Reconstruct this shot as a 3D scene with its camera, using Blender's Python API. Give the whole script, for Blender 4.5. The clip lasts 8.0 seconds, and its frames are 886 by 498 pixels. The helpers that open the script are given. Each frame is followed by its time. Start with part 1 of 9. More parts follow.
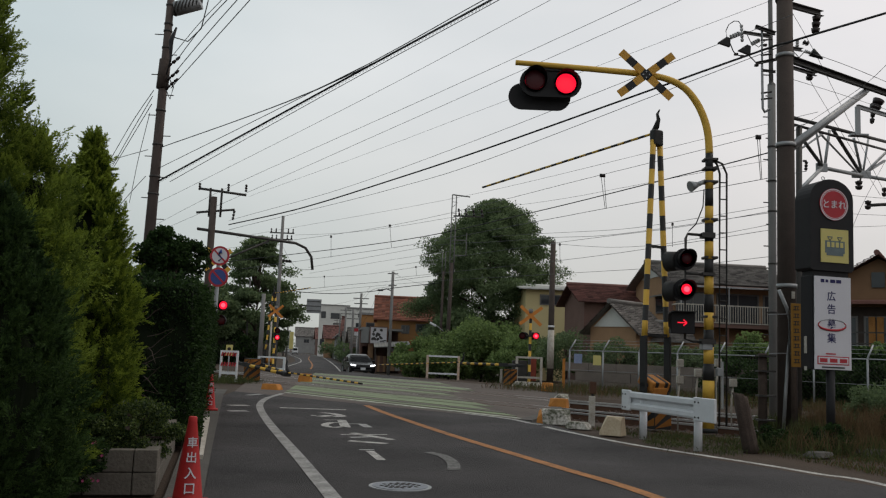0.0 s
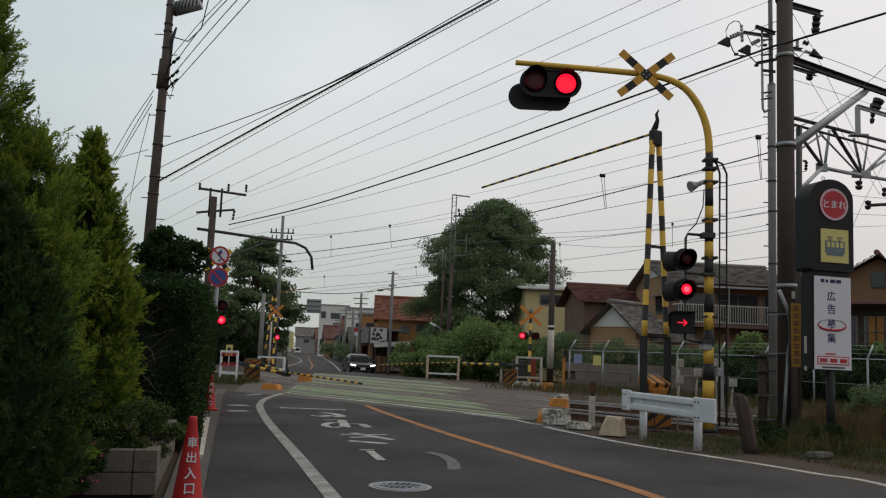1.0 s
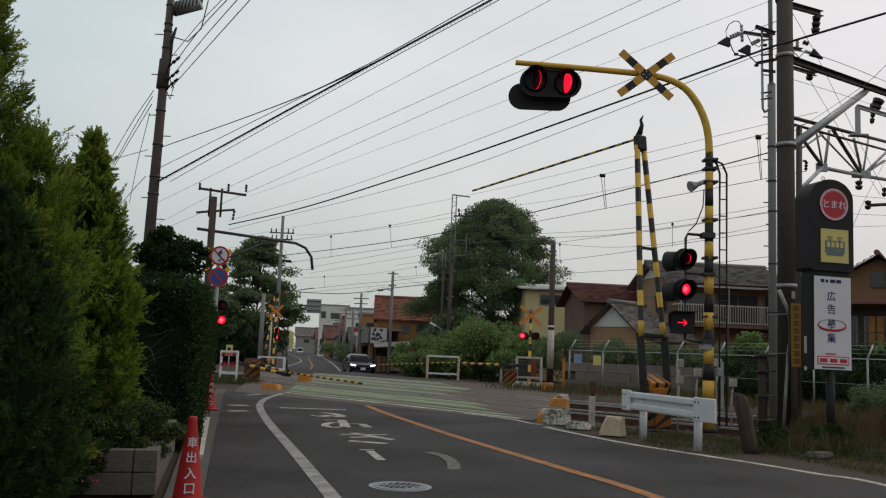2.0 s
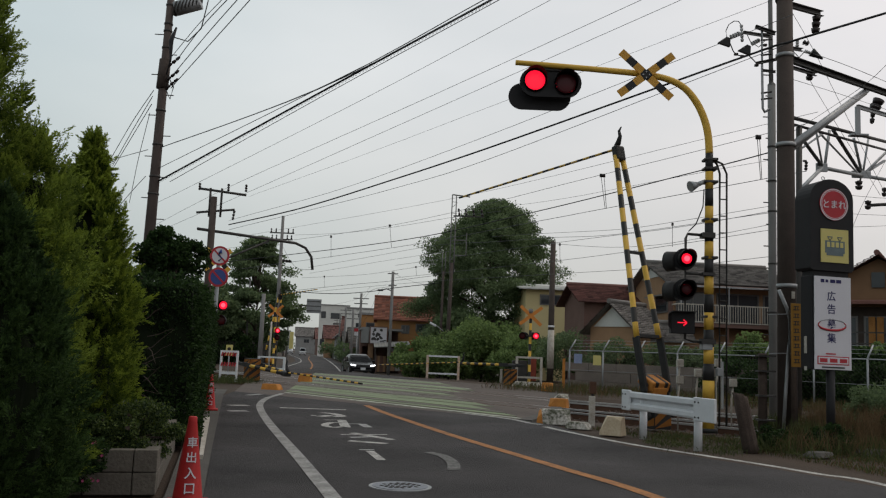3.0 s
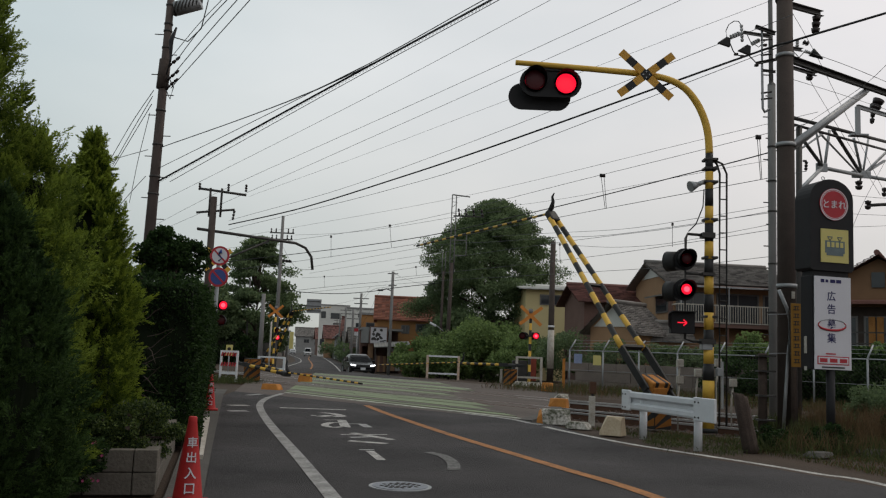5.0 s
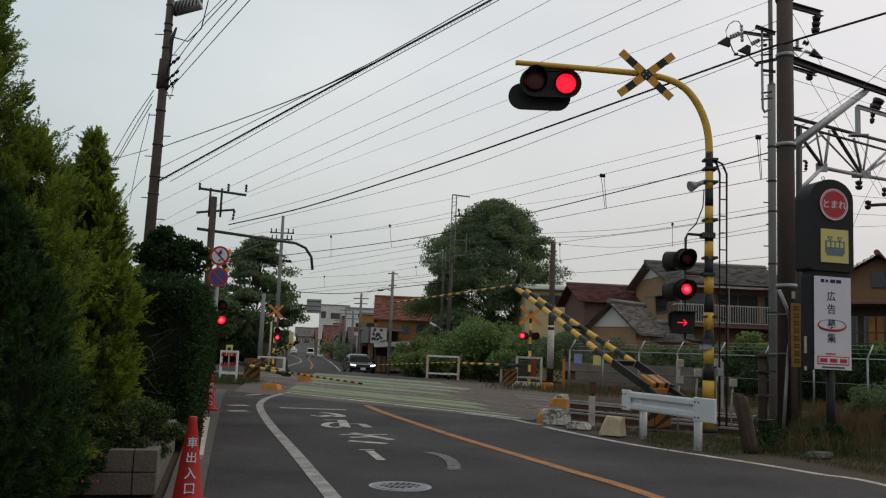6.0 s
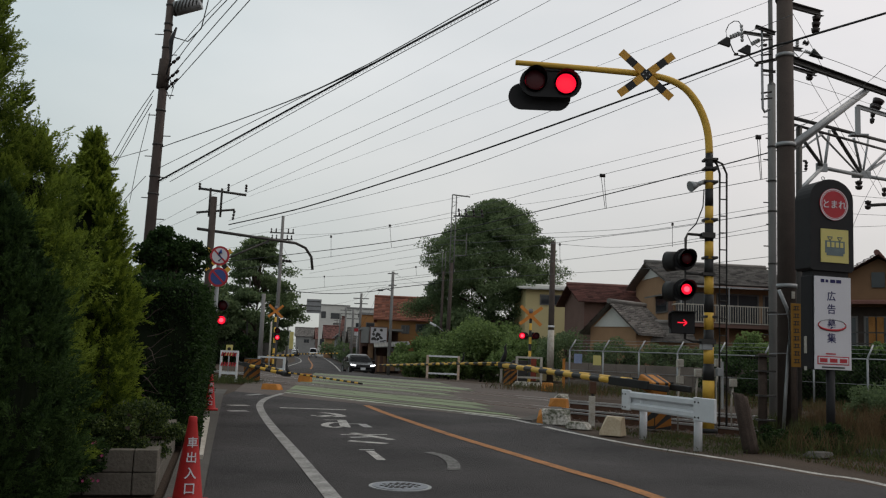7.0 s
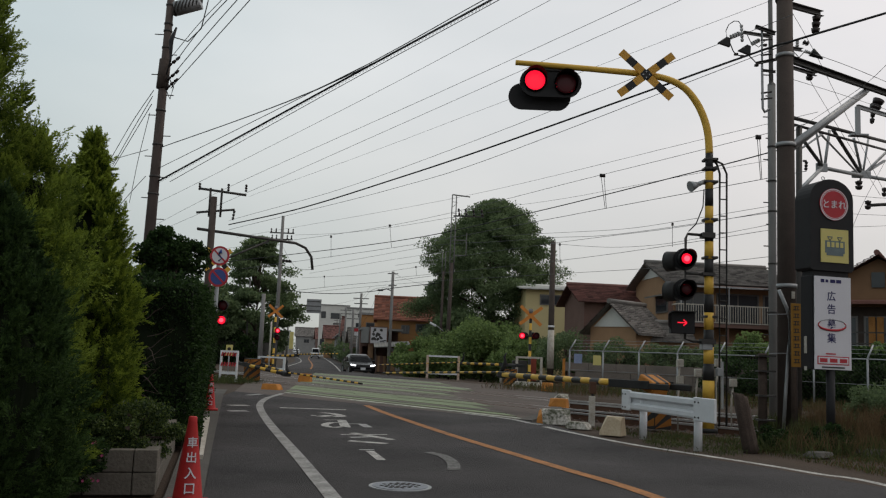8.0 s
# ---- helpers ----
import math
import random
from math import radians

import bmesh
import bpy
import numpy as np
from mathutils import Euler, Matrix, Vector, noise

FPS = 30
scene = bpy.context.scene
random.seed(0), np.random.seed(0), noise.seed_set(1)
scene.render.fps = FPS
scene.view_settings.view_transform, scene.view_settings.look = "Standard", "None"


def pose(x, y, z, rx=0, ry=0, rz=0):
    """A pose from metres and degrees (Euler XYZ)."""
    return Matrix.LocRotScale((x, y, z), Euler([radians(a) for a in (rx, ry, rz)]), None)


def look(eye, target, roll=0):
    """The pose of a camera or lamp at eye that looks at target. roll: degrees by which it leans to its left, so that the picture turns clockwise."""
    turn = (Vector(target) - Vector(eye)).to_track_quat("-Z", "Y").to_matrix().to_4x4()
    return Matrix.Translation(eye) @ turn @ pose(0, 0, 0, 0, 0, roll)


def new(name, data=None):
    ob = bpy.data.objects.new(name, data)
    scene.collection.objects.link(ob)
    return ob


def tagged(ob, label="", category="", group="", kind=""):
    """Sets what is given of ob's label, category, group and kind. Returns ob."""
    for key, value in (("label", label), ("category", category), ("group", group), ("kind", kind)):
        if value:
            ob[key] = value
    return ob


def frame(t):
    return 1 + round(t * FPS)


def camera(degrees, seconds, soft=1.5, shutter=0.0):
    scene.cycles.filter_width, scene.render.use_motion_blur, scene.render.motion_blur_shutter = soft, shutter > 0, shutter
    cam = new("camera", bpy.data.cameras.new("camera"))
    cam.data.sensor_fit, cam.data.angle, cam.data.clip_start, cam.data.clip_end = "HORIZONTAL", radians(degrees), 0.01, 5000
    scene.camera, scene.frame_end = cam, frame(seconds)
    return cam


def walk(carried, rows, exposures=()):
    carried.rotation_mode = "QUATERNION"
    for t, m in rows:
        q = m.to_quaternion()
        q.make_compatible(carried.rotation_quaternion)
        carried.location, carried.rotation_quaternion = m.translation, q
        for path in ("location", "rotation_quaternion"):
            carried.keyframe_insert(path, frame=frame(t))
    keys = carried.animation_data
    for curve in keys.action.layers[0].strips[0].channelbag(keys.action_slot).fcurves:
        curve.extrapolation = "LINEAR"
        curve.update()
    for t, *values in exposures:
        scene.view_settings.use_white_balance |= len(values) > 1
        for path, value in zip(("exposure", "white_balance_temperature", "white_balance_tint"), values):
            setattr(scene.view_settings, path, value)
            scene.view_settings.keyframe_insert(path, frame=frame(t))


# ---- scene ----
EYE = (0.0, 0.0, 1.28)
VIEW = look(EYE, (0.0, 100 * math.cos(radians(6.89)), 1.28 + 100 * math.sin(radians(6.89))), 2.3)
cam = camera(54.0, 8.0, soft=1.2)
walk(cam, [(0.0, VIEW), (8.0, VIEW)], exposures=[(0.0, 0.0), (8.0, 0.0)])

# ---- overcast daylight ----
SUN_EL, SUN_AZ = radians(55), radians(60)
world = bpy.data.worlds.new("overcast_sky")
scene.world = world
world.use_nodes = True
wn, wl = world.node_tree.nodes, world.node_tree.links
wn.clear()
w_out = wn.new("ShaderNodeOutputWorld")
w_bg = wn.new("ShaderNodeBackground")
w_sky = wn.new("ShaderNodeTexSky")
w_sky.sky_type, w_sky.sun_disc = "NISHITA", False
w_sky.sun_elevation, w_sky.sun_rotation = SUN_EL, SUN_AZ
w_scale = wn.new("ShaderNodeVectorMath")
w_scale.operation = "SCALE"
w_scale.inputs["Scale"].default_value = 0.08
w_tc = wn.new("ShaderNodeTexCoord")
w_map = wn.new("ShaderNodeMapping")
w_map.inputs["Scale"].default_value = (1.0, 1.0, 2.6)
w_noise = wn.new("ShaderNodeTexNoise")
w_noise.inputs["Scale"].default_value = 1.7
w_noise.inputs["Detail"].default_value = 5.0
w_noise.inputs["Roughness"].default_value = 0.45
w_ramp = wn.new("ShaderNodeValToRGB")
w_ramp.color_ramp.elements[0].position, w_ramp.color_ramp.elements[0].color = 0.3, (0.60, 0.648, 0.662, 1)
w_ramp.color_ramp.elements[1].position, w_ramp.color_ramp.elements[1].color = 0.72, (0.82, 0.828, 0.822, 1)
w_mix = wn.new("ShaderNodeMixRGB")
w_mix.inputs["Fac"].default_value = 0.92
wl.new(w_sky.outputs["Color"], w_scale.inputs[0])
wl.new(w_tc.outputs["Generated"], w_map.inputs["Vector"])
wl.new(w_map.outputs["Vector"], w_noise.inputs["Vector"])
wl.new(w_noise.outputs["Fac"], w_ramp.inputs["Fac"])
wl.new(w_scale.outputs["Vector"], w_mix.inputs["Color1"])
w_sep = wn.new("ShaderNodeSeparateXYZ")
w_range = wn.new("ShaderNodeMapRange")
w_range.inputs["From Min"].default_value, w_range.inputs["From Max"].default_value = -0.45, 0.4
w_tint = wn.new("ShaderNodeMixRGB")
w_tint.inputs["Color1"].default_value, w_tint.inputs["Color2"].default_value = (0.87, 0.945, 0.96, 1), (1.15, 1.085, 1.085, 1)
w_mul = wn.new("ShaderNodeMixRGB")
w_mul.blend_type = "MULTIPLY"
w_mul.inputs["Fac"].default_value = 1.0
wl.new(w_tc.outputs["Generated"], w_sep.inputs["Vector"])
wl.new(w_sep.outputs["X"], w_range.inputs["Value"])
wl.new(w_range.outputs["Result"], w_tint.inputs["Fac"])
wl.new(w_ramp.outputs["Color"], w_mul.inputs["Color1"])
wl.new(w_tint.outputs["Color"], w_mul.inputs["Color2"])
w_low = wn.new("ShaderNodeMapRange")
w_low.inputs["From Min"].default_value, w_low.inputs["From Max"].default_value = 0.0, 0.32
w_band = wn.new("ShaderNodeMixRGB")
w_band.inputs["Color1"].default_value, w_band.inputs["Color2"].default_value = (0.735, 0.715, 0.665, 1), (1.0, 1.0, 1.0, 1)
w_haze = wn.new("ShaderNodeMixRGB")
w_haze.blend_type = "MULTIPLY"
w_haze.inputs["Fac"].default_value = 1.0
wl.new(w_sep.outputs["Z"], w_low.inputs["Value"])
wl.new(w_low.outputs["Result"], w_band.inputs["Fac"])
wl.new(w_mul.outputs["Color"], w_haze.inputs["Color1"])
wl.new(w_band.outputs["Color"], w_haze.inputs["Color2"])
wl.new(w_haze.outputs["Color"], w_mix.inputs["Color2"])
wl.new(w_mix.outputs["Color"], w_bg.inputs["Color"])
wl.new(w_bg.outputs["Background"], w_out.inputs["Surface"])

sun = new("sun", bpy.data.lights.new("sun", "SUN"))
sun.data.energy, sun.data.angle, sun.data.color = 0.75, radians(25), (1.0, 0.90, 0.76)
sun.matrix_world = look((40 * math.sin(SUN_AZ), 40 * math.cos(SUN_AZ), 60), (0, 0, 0))


# ---- materials ----
def mat(name, col, rough=0.7, metal=0.0, col2=None, scale=6.0, fine=60.0, bump=0.15, mix=0.5, coat=0.0, island=0.0, obj=0.0,
        spec=0.22, leaf=0.0, stretch=None):
    """Two scales of variation between col and col2, with a fine relief."""
    m = bpy.data.materials.new(name)
    m.use_nodes = True
    n, l = m.node_tree.nodes, m.node_tree.links
    b = n["Principled BSDF"]
    b.inputs["Roughness"].default_value, b.inputs["Metallic"].default_value = rough, metal
    b.inputs["Coat Weight"].default_value = coat
    b.inputs["Specular IOR Level"].default_value = spec
    c2 = col2 or tuple(c * 0.62 for c in col)
    tc = n.new("ShaderNodeTexCoord")
    big, small = n.new("ShaderNodeTexNoise"), n.new("ShaderNodeTexNoise")
    big.inputs["Scale"].default_value, big.inputs["Detail"].default_value = scale, 6
    small.inputs["Scale"].default_value, small.inputs["Detail"].default_value = fine, 4
    coords = tc.outputs["Object"]
    if stretch:
        turned = n.new("ShaderNodeMapping")
        turned.inputs["Rotation"].default_value = (0, 0, radians(stretch[0]))
        squeezed = n.new("ShaderNodeMapping")
        squeezed.inputs["Scale"].default_value = (stretch[1], 1, 1)
        l.new(coords, turned.inputs["Vector"])
        l.new(turned.outputs["Vector"], squeezed.inputs["Vector"])
        coords = squeezed.outputs["Vector"]
    for t in (big, small):
        l.new(coords, t.inputs["Vector"])
    add = n.new("ShaderNodeMath")
    add.operation = "MULTIPLY_ADD"
    add.inputs[1].default_value, add.inputs[2].default_value = 0.5, 0.0
    l.new(small.outputs["Fac"], add.inputs[0])
    add2 = n.new("ShaderNodeMath")
    add2.operation = "MULTIPLY_ADD"
    add2.inputs[1].default_value = 0.5
    l.new(big.outputs["Fac"], add2.inputs[0])
    l.new(add.outputs[0], add2.inputs[2])
    last = add2
    for weight, node, sock in ((island, "ShaderNodeNewGeometry", "Random Per Island"), (obj, "ShaderNodeObjectInfo", "Random")):
        if weight:
            r = n.new(node)
            k = n.new("ShaderNodeMath")
            k.operation = "MULTIPLY_ADD"
            k.inputs[1].default_value = weight
            l.new(r.outputs[sock], k.inputs[0])
            sub = n.new("ShaderNodeMath")
            sub.operation = "SUBTRACT"
            sub.inputs[1].default_value = weight / 2
            l.new(last.outputs[0], sub.inputs[0])
            l.new(sub.outputs[0], k.inputs[2])
            last = k
    ramp = n.new("ShaderNodeValToRGB")
    ramp.color_ramp.elements[0].position, ramp.color_ramp.elements[0].color = 0.5 - mix / 2, (*c2, 1)
    ramp.color_ramp.elements[1].position, ramp.color_ramp.elements[1].color = 0.5 + mix / 2, (*col, 1)
    l.new(last.outputs[0], ramp.inputs["Fac"])
    l.new(ramp.outputs["Color"], b.inputs["Base Color"])
    if bump:
        bp = n.new("ShaderNodeBump")
        bp.inputs["Strength"].default_value, bp.inputs["Distance"].default_value = bump, 0.02
        l.new(small.outputs["Fac"], bp.inputs["Height"])
        l.new(bp.outputs["Normal"], b.inputs["Normal"])
    if leaf:
        thin, both = n.new("ShaderNodeBsdfTranslucent"), n.new("ShaderNodeMixShader")
        both.inputs["Fac"].default_value = leaf
        l.new(ramp.outputs["Color"], thin.inputs["Color"])
        l.new(b.outputs["BSDF"], both.inputs[1])
        l.new(thin.outputs["BSDF"], both.inputs[2])
        l.new(both.outputs["Shader"], n["Material Output"].inputs["Surface"])
    return m


def glow(name, col, strength):
    m = bpy.data.materials.new(name)
    m.use_nodes = True
    b = m.node_tree.nodes["Principled BSDF"]
    b.inputs["Base Color"].default_value = (col[0] * 0.3, col[1] * 0.3, col[2] * 0.3, 1)
    b.inputs["Emission Color"].default_value = (*col, 1)
    b.inputs["Emission Strength"].default_value = strength
    return m


def clear_glass(name, tint, rough=0.05):
    m = bpy.data.materials.new(name)
    m.use_nodes = True
    b = m.node_tree.nodes["Principled BSDF"]
    b.inputs["Base Color"].default_value = (*tint, 1)
    b.inputs["Roughness"].default_value = rough
    b.inputs["Specular IOR Level"].default_value = 0.4
    return m


ASPHALT = mat("asphalt", (0.066, 0.061, 0.0615), 0.86, col2=(0.018, 0.017, 0.0177), scale=0.5, fine=95, bump=1.0, mix=0.25)
ASPHALT_OLD = mat("worn_asphalt", (0.125, 0.102, 0.090), 0.9, col2=(0.048, 0.039, 0.035), scale=1.3, fine=30, bump=0.5, mix=0.36, stretch=(-132, 0.25))
DECK = mat("crossing_deck", (0.175, 0.16, 0.14), 0.88, col2=(0.052, 0.046, 0.040), scale=2.6, fine=26, bump=0.4, mix=0.36, stretch=(-132, 0.16))
GREENPAINT = mat("worn_green_paint", (0.225, 0.285, 0.155), 0.85, col2=(0.088, 0.090, 0.074), scale=2.4, fine=24, bump=0.4, mix=0.45, stretch=(-132, 0.16))
WORNLINE = mat("worn_pale_line", (0.44, 0.46, 0.38), 0.85, col2=(0.10, 0.10, 0.088), scale=3.0, fine=24, bump=0.3, mix=0.3, stretch=(-132, 0.2))
LINEWHITE = mat("road_white", (0.50, 0.49, 0.465), 0.85, col2=(0.15, 0.145, 0.14), scale=4.0, fine=30, bump=0.3, mix=0.26)
LINEGREY = mat("edge_line_grey", (0.34, 0.335, 0.325), 0.88, col2=(0.12, 0.118, 0.115), scale=4.0, fine=30, bump=0.3, mix=0.28)
LINEWORN = mat("road_white_worn", (0.40, 0.40, 0.39), 0.85, col2=(0.14, 0.14, 0.14), scale=5.0, fine=30, bump=0.3, mix=0.3)
LINEFADED = mat("road_white_faded", (0.18, 0.178, 0.172), 0.88, col2=(0.05, 0.049, 0.048), scale=5.0, fine=34, bump=0.4, mix=0.24)
LINEORANGE = mat("road_orange", (0.40, 0.175, 0.06), 0.85, col2=(0.15, 0.08, 0.042), scale=4.0, fine=30, bump=0.3, mix=0.28)
SOIL = mat("soil", (0.066, 0.047, 0.034), 0.95, col2=(0.034, 0.024, 0.018), scale=1.1, fine=25, bump=0.6)
BALLAST = mat("ballast", (0.115, 0.078, 0.063), 0.95, col2=(0.046, 0.033, 0.027), scale=4, fine=22, bump=0.9, island=0.5)
CONCRETE = mat("concrete", (0.36, 0.35, 0.33), 0.85, col2=(0.19, 0.185, 0.175), scale=2.2, fine=45, bump=0.3)
CONCDARK = mat("stained_concrete", (0.105, 0.098, 0.09), 0.9, col2=(0.048, 0.046, 0.042), scale=1.8, fine=40, bump=0.35)
WALLCONC = mat("weathered_wall_concrete", (0.235, 0.195, 0.170), 0.9, col2=(0.095, 0.078, 0.068), scale=1.4, fine=40, bump=0.3)
POLECONC = mat("pole_concrete", (0.082, 0.064, 0.056), 0.88, col2=(0.044, 0.035, 0.031), scale=3.0, fine=60, bump=0.25)
POLEGREY = mat("grey_pole", (0.22, 0.215, 0.21), 0.8, col2=(0.13, 0.128, 0.125), scale=2.0, fine=50, bump=0.2)
STEELGREY = mat("galvanised_steel", (0.34, 0.35, 0.36), 0.5, 0.55, col2=(0.22, 0.225, 0.23), scale=4, fine=60, bump=0.1)
STEELDARK = mat("dark_steel", (0.075, 0.07, 0.068), 0.6, 0.4, col2=(0.04, 0.038, 0.036), scale=5, fine=60, bump=0.15)
BLACK = mat("black_paint", (0.016, 0.016, 0.017), 0.55, col2=(0.028, 0.027, 0.026), scale=4, fine=60, bump=0.1)
BLACKMATT = mat("black_board", (0.010, 0.010, 0.012), 0.6, col2=(0.018, 0.017, 0.018), scale=4, fine=60, bump=0.1)
YELLOW = mat("gate_yellow", (0.66, 0.41, 0.065), 0.5, col2=(0.48, 0.28, 0.045), scale=7, fine=60, bump=0.1)
ORANGE = mat("hazard_orange", (0.54, 0.225, 0.045), 0.7, col2=(0.26, 0.10, 0.025), scale=6, fine=50, bump=0.15)
BOARDAMBER = mat("amber_board", (0.56, 0.30, 0.05), 0.55, col2=(0.40, 0.20, 0.035), scale=7, fine=60, bump=0.08)
MANHOLE = mat("worn_cast_iron", (0.19, 0.21, 0.24), 0.45, 0.5, col2=(0.10, 0.11, 0.125), scale=6, fine=50, bump=0.2)
SIGNORANGE = mat("sign_orange", (0.62, 0.24, 0.05), 0.6, col2=(0.48, 0.17, 0.04), scale=5, fine=50, bump=0.05)
WHITEP = mat("white_paint", (0.66, 0.67, 0.69), 0.45, col2=(0.50, 0.51, 0.53), scale=4, fine=50, bump=0.08)
WHITEOLD = mat("old_white_paint", (0.56, 0.53, 0.48), 0.8, col2=(0.24, 0.21, 0.17), scale=6, fine=40, bump=0.2)
REDSIGN = mat("red_sign", (0.42, 0.035, 0.045), 0.5, col2=(0.33, 0.03, 0.04), scale=3, fine=60, bump=0.05)
FADEDBLUE = mat("faded_blue", (0.12, 0.17, 0.34), 0.7, col2=(0.30, 0.33, 0.42), scale=9, fine=40, bump=0.05)
BLUESIGN = mat("blue_sign", (0.045, 0.075, 0.24), 0.5, col2=(0.035, 0.06, 0.19), scale=3, fine=60, bump=0.05)
SIGNWHITE = mat("sign_white", (0.60, 0.59, 0.625), 0.5, col2=(0.51, 0.50, 0.535), scale=2, fine=50, bump=0.04)
SIGNYELLOW = mat("sign_yellow", (0.58, 0.50, 0.18), 0.6, col2=(0.48, 0.42, 0.16), scale=3, fine=50, bump=0.05)
NAVY = mat("navy_print", (0.03, 0.03, 0.11), 0.6, bump=0)
CONERED = mat("cone_red", (0.36, 0.018, 0.017), 0.55, col2=(0.26, 0.015, 0.015), scale=5, fine=40, bump=0.1)
RUST = mat("rusty_rail", (0.115, 0.058, 0.036), 0.85, col2=(0.06, 0.032, 0.022), scale=6, fine=60, bump=0.4)
RAILTOP = mat("rail_head", (0.50, 0.49, 0.48), 0.35, 0.8, col2=(0.36, 0.34, 0.33), scale=6, fine=60, bump=0.05)
WOODPOLE = mat("weathered_wood", (0.095, 0.070, 0.058), 0.9, col2=(0.036, 0.027, 0.023), scale=6, fine=50, bump=0.6)
POLEBROWN = mat("brown_utility_pole", (0.105, 0.083, 0.075), 0.8, col2=(0.06, 0.048, 0.044), scale=3, fine=50, bump=0.2)
CABLE = mat("black_cable", (0.022, 0.022, 0.024), 0.6, bump=0)
WIREGREY = mat("grey_wire", (0.10, 0.105, 0.11), 0.5, bump=0)
INSUL = mat("insulator_dark", (0.03, 0.022, 0.022), 0.3, bump=0)
INSULW = mat("insulator_white", (0.5, 0.5, 0.5), 0.3, bump=0)
LAMPDARK = mat("unlit_red_lens", (0.075, 0.008, 0.012), 0.4, col2=(0.05, 0.006, 0.009), bump=0)
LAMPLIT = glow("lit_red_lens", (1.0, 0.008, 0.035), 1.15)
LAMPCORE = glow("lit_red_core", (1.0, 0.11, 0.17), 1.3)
HEADLIGHT = glow("headlight", (0.95, 0.97, 1.0), 3.0)
LEAF_THUJA = mat("thuja_leaf", (0.058, 0.105, 0.026), 0.8, col2=(0.010, 0.024, 0.008), scale=5, fine=12, bump=0, island=0.25, mix=0.36, spec=0.2, leaf=0.3)
LEAF_CYPRESS = mat("thuja_spray", (0.120, 0.175, 0.025), 0.75, col2=(0.042, 0.070, 0.012), scale=2.4, fine=10, bump=0, island=0.2, mix=0.4, spec=0.2, leaf=0.4)
LEAF_YOUNG = mat("young_thuja_shoot", (0.25, 0.32, 0.045), 0.75, col2=(0.105, 0.155, 0.024), scale=3.0, fine=14, bump=0, island=0.2, mix=0.4, spec=0.2, leaf=0.45)
LEAF_GOLDYOUNG = mat("young_golden_shoot", (0.27, 0.34, 0.042), 0.75, col2=(0.115, 0.165, 0.020), scale=3.0, fine=14, bump=0, island=0.2, mix=0.4, spec=0.2, leaf=0.45)
LEAF_GOLD = mat("golden_thuja_leaf", (0.125, 0.175, 0.023), 0.8, col2=(0.020, 0.046, 0.007), scale=2.6, fine=8, bump=0, island=0.25, mix=0.40, spec=0.2, leaf=0.45)
LEAF_HEDGE = mat("hedge_leaf", (0.030, 0.062, 0.013), 0.8, col2=(0.006, 0.016, 0.005), scale=1.2, fine=9, bump=0, island=0.5, spec=0.2, leaf=0.3)
LEAF_TREE = mat("tree_leaf", (0.170, 0.230, 0.105), 0.7, col2=(0.075, 0.110, 0.056), scale=0.5, fine=3, bump=0, island=0.4, spec=0.2, leaf=0.45)
LEAF_LIGHT = mat("bush_leaf", (0.195, 0.275, 0.092), 0.7, col2=(0.085, 0.130, 0.046), scale=0.8, fine=6, bump=0, island=0.5, spec=0.2, leaf=0.45)
# near-black, so the deep shade behind the leaves is in the colour
LEAF_CORE = mat("leaf_core_shade", (0.012, 0.018, 0.008), 0.95, col2=(0.007, 0.010, 0.006), scale=4, fine=20, bump=0.5, spec=0.1)
GRASS = mat("grass_blade", (0.082, 0.098, 0.034), 0.8, col2=(0.036, 0.046, 0.018), scale=0.9, fine=6, bump=0, island=0.6, spec=0.2, leaf=0.45)
DRYGRASS = mat("dry_grass", (0.13, 0.085, 0.045), 0.85, col2=(0.060, 0.042, 0.022), scale=0.9, fine=6, bump=0, island=0.6, spec=0.2, leaf=0.45)
TILEGREY = mat("grey_roof_tile", (0.21, 0.195, 0.18), 0.6, col2=(0.055, 0.05, 0.048), scale=2, fine=25, bump=0.2, island=0.4)
TILERED = mat("red_brown_roof_tile", (0.21, 0.098, 0.082), 0.6, col2=(0.065, 0.032, 0.030), scale=2, fine=25, bump=0.2, island=0.4)
TILEORANGE = mat("orange_roof_tile", (0.27, 0.105, 0.068), 0.8, col2=(0.12, 0.050, 0.036), scale=1.2, fine=20, bump=0.2, island=0.6)
STUCCO_TAN = mat("tan_stucco", (0.35, 0.215, 0.125), 0.9, col2=(0.24, 0.145, 0.085), scale=1.5, fine=40, bump=0.2)
STUCCO_DIM = mat("weathered_tan_stucco", (0.215, 0.125, 0.070), 0.9, col2=(0.13, 0.076, 0.044), scale=1.5, fine=40, bump=0.2)
STUCCO_BROWN = mat("brown_wall", (0.19, 0.115, 0.095), 0.9, col2=(0.12, 0.073, 0.062), scale=1.5, fine=40, bump=0.2)
STUCCO_YELLOW = mat("pale_yellow_wall", (0.50, 0.42, 0.23), 0.9, col2=(0.42, 0.35, 0.19), scale=1.2, fine=40, bump=0.15)
STUCCO_ORANGE = mat("orange_wall", (0.36, 0.19, 0.075), 0.9, col2=(0.27, 0.14, 0.06), scale=1.2, fine=40, bump=0.15)
STUCCO_WHITE = mat("white_wall", (0.60, 0.60, 0.57), 0.85, col2=(0.47, 0.47, 0.45), scale=1.2, fine=30, bump=0.1)
STUCCO_GREY = mat("grey_wall", (0.27, 0.27, 0.265), 0.85, col2=(0.18, 0.18, 0.178), scale=1.2, fine=30, bump=0.1)
WINDOW = clear_glass("dark_window", (0.035, 0.04, 0.045), 0.06)
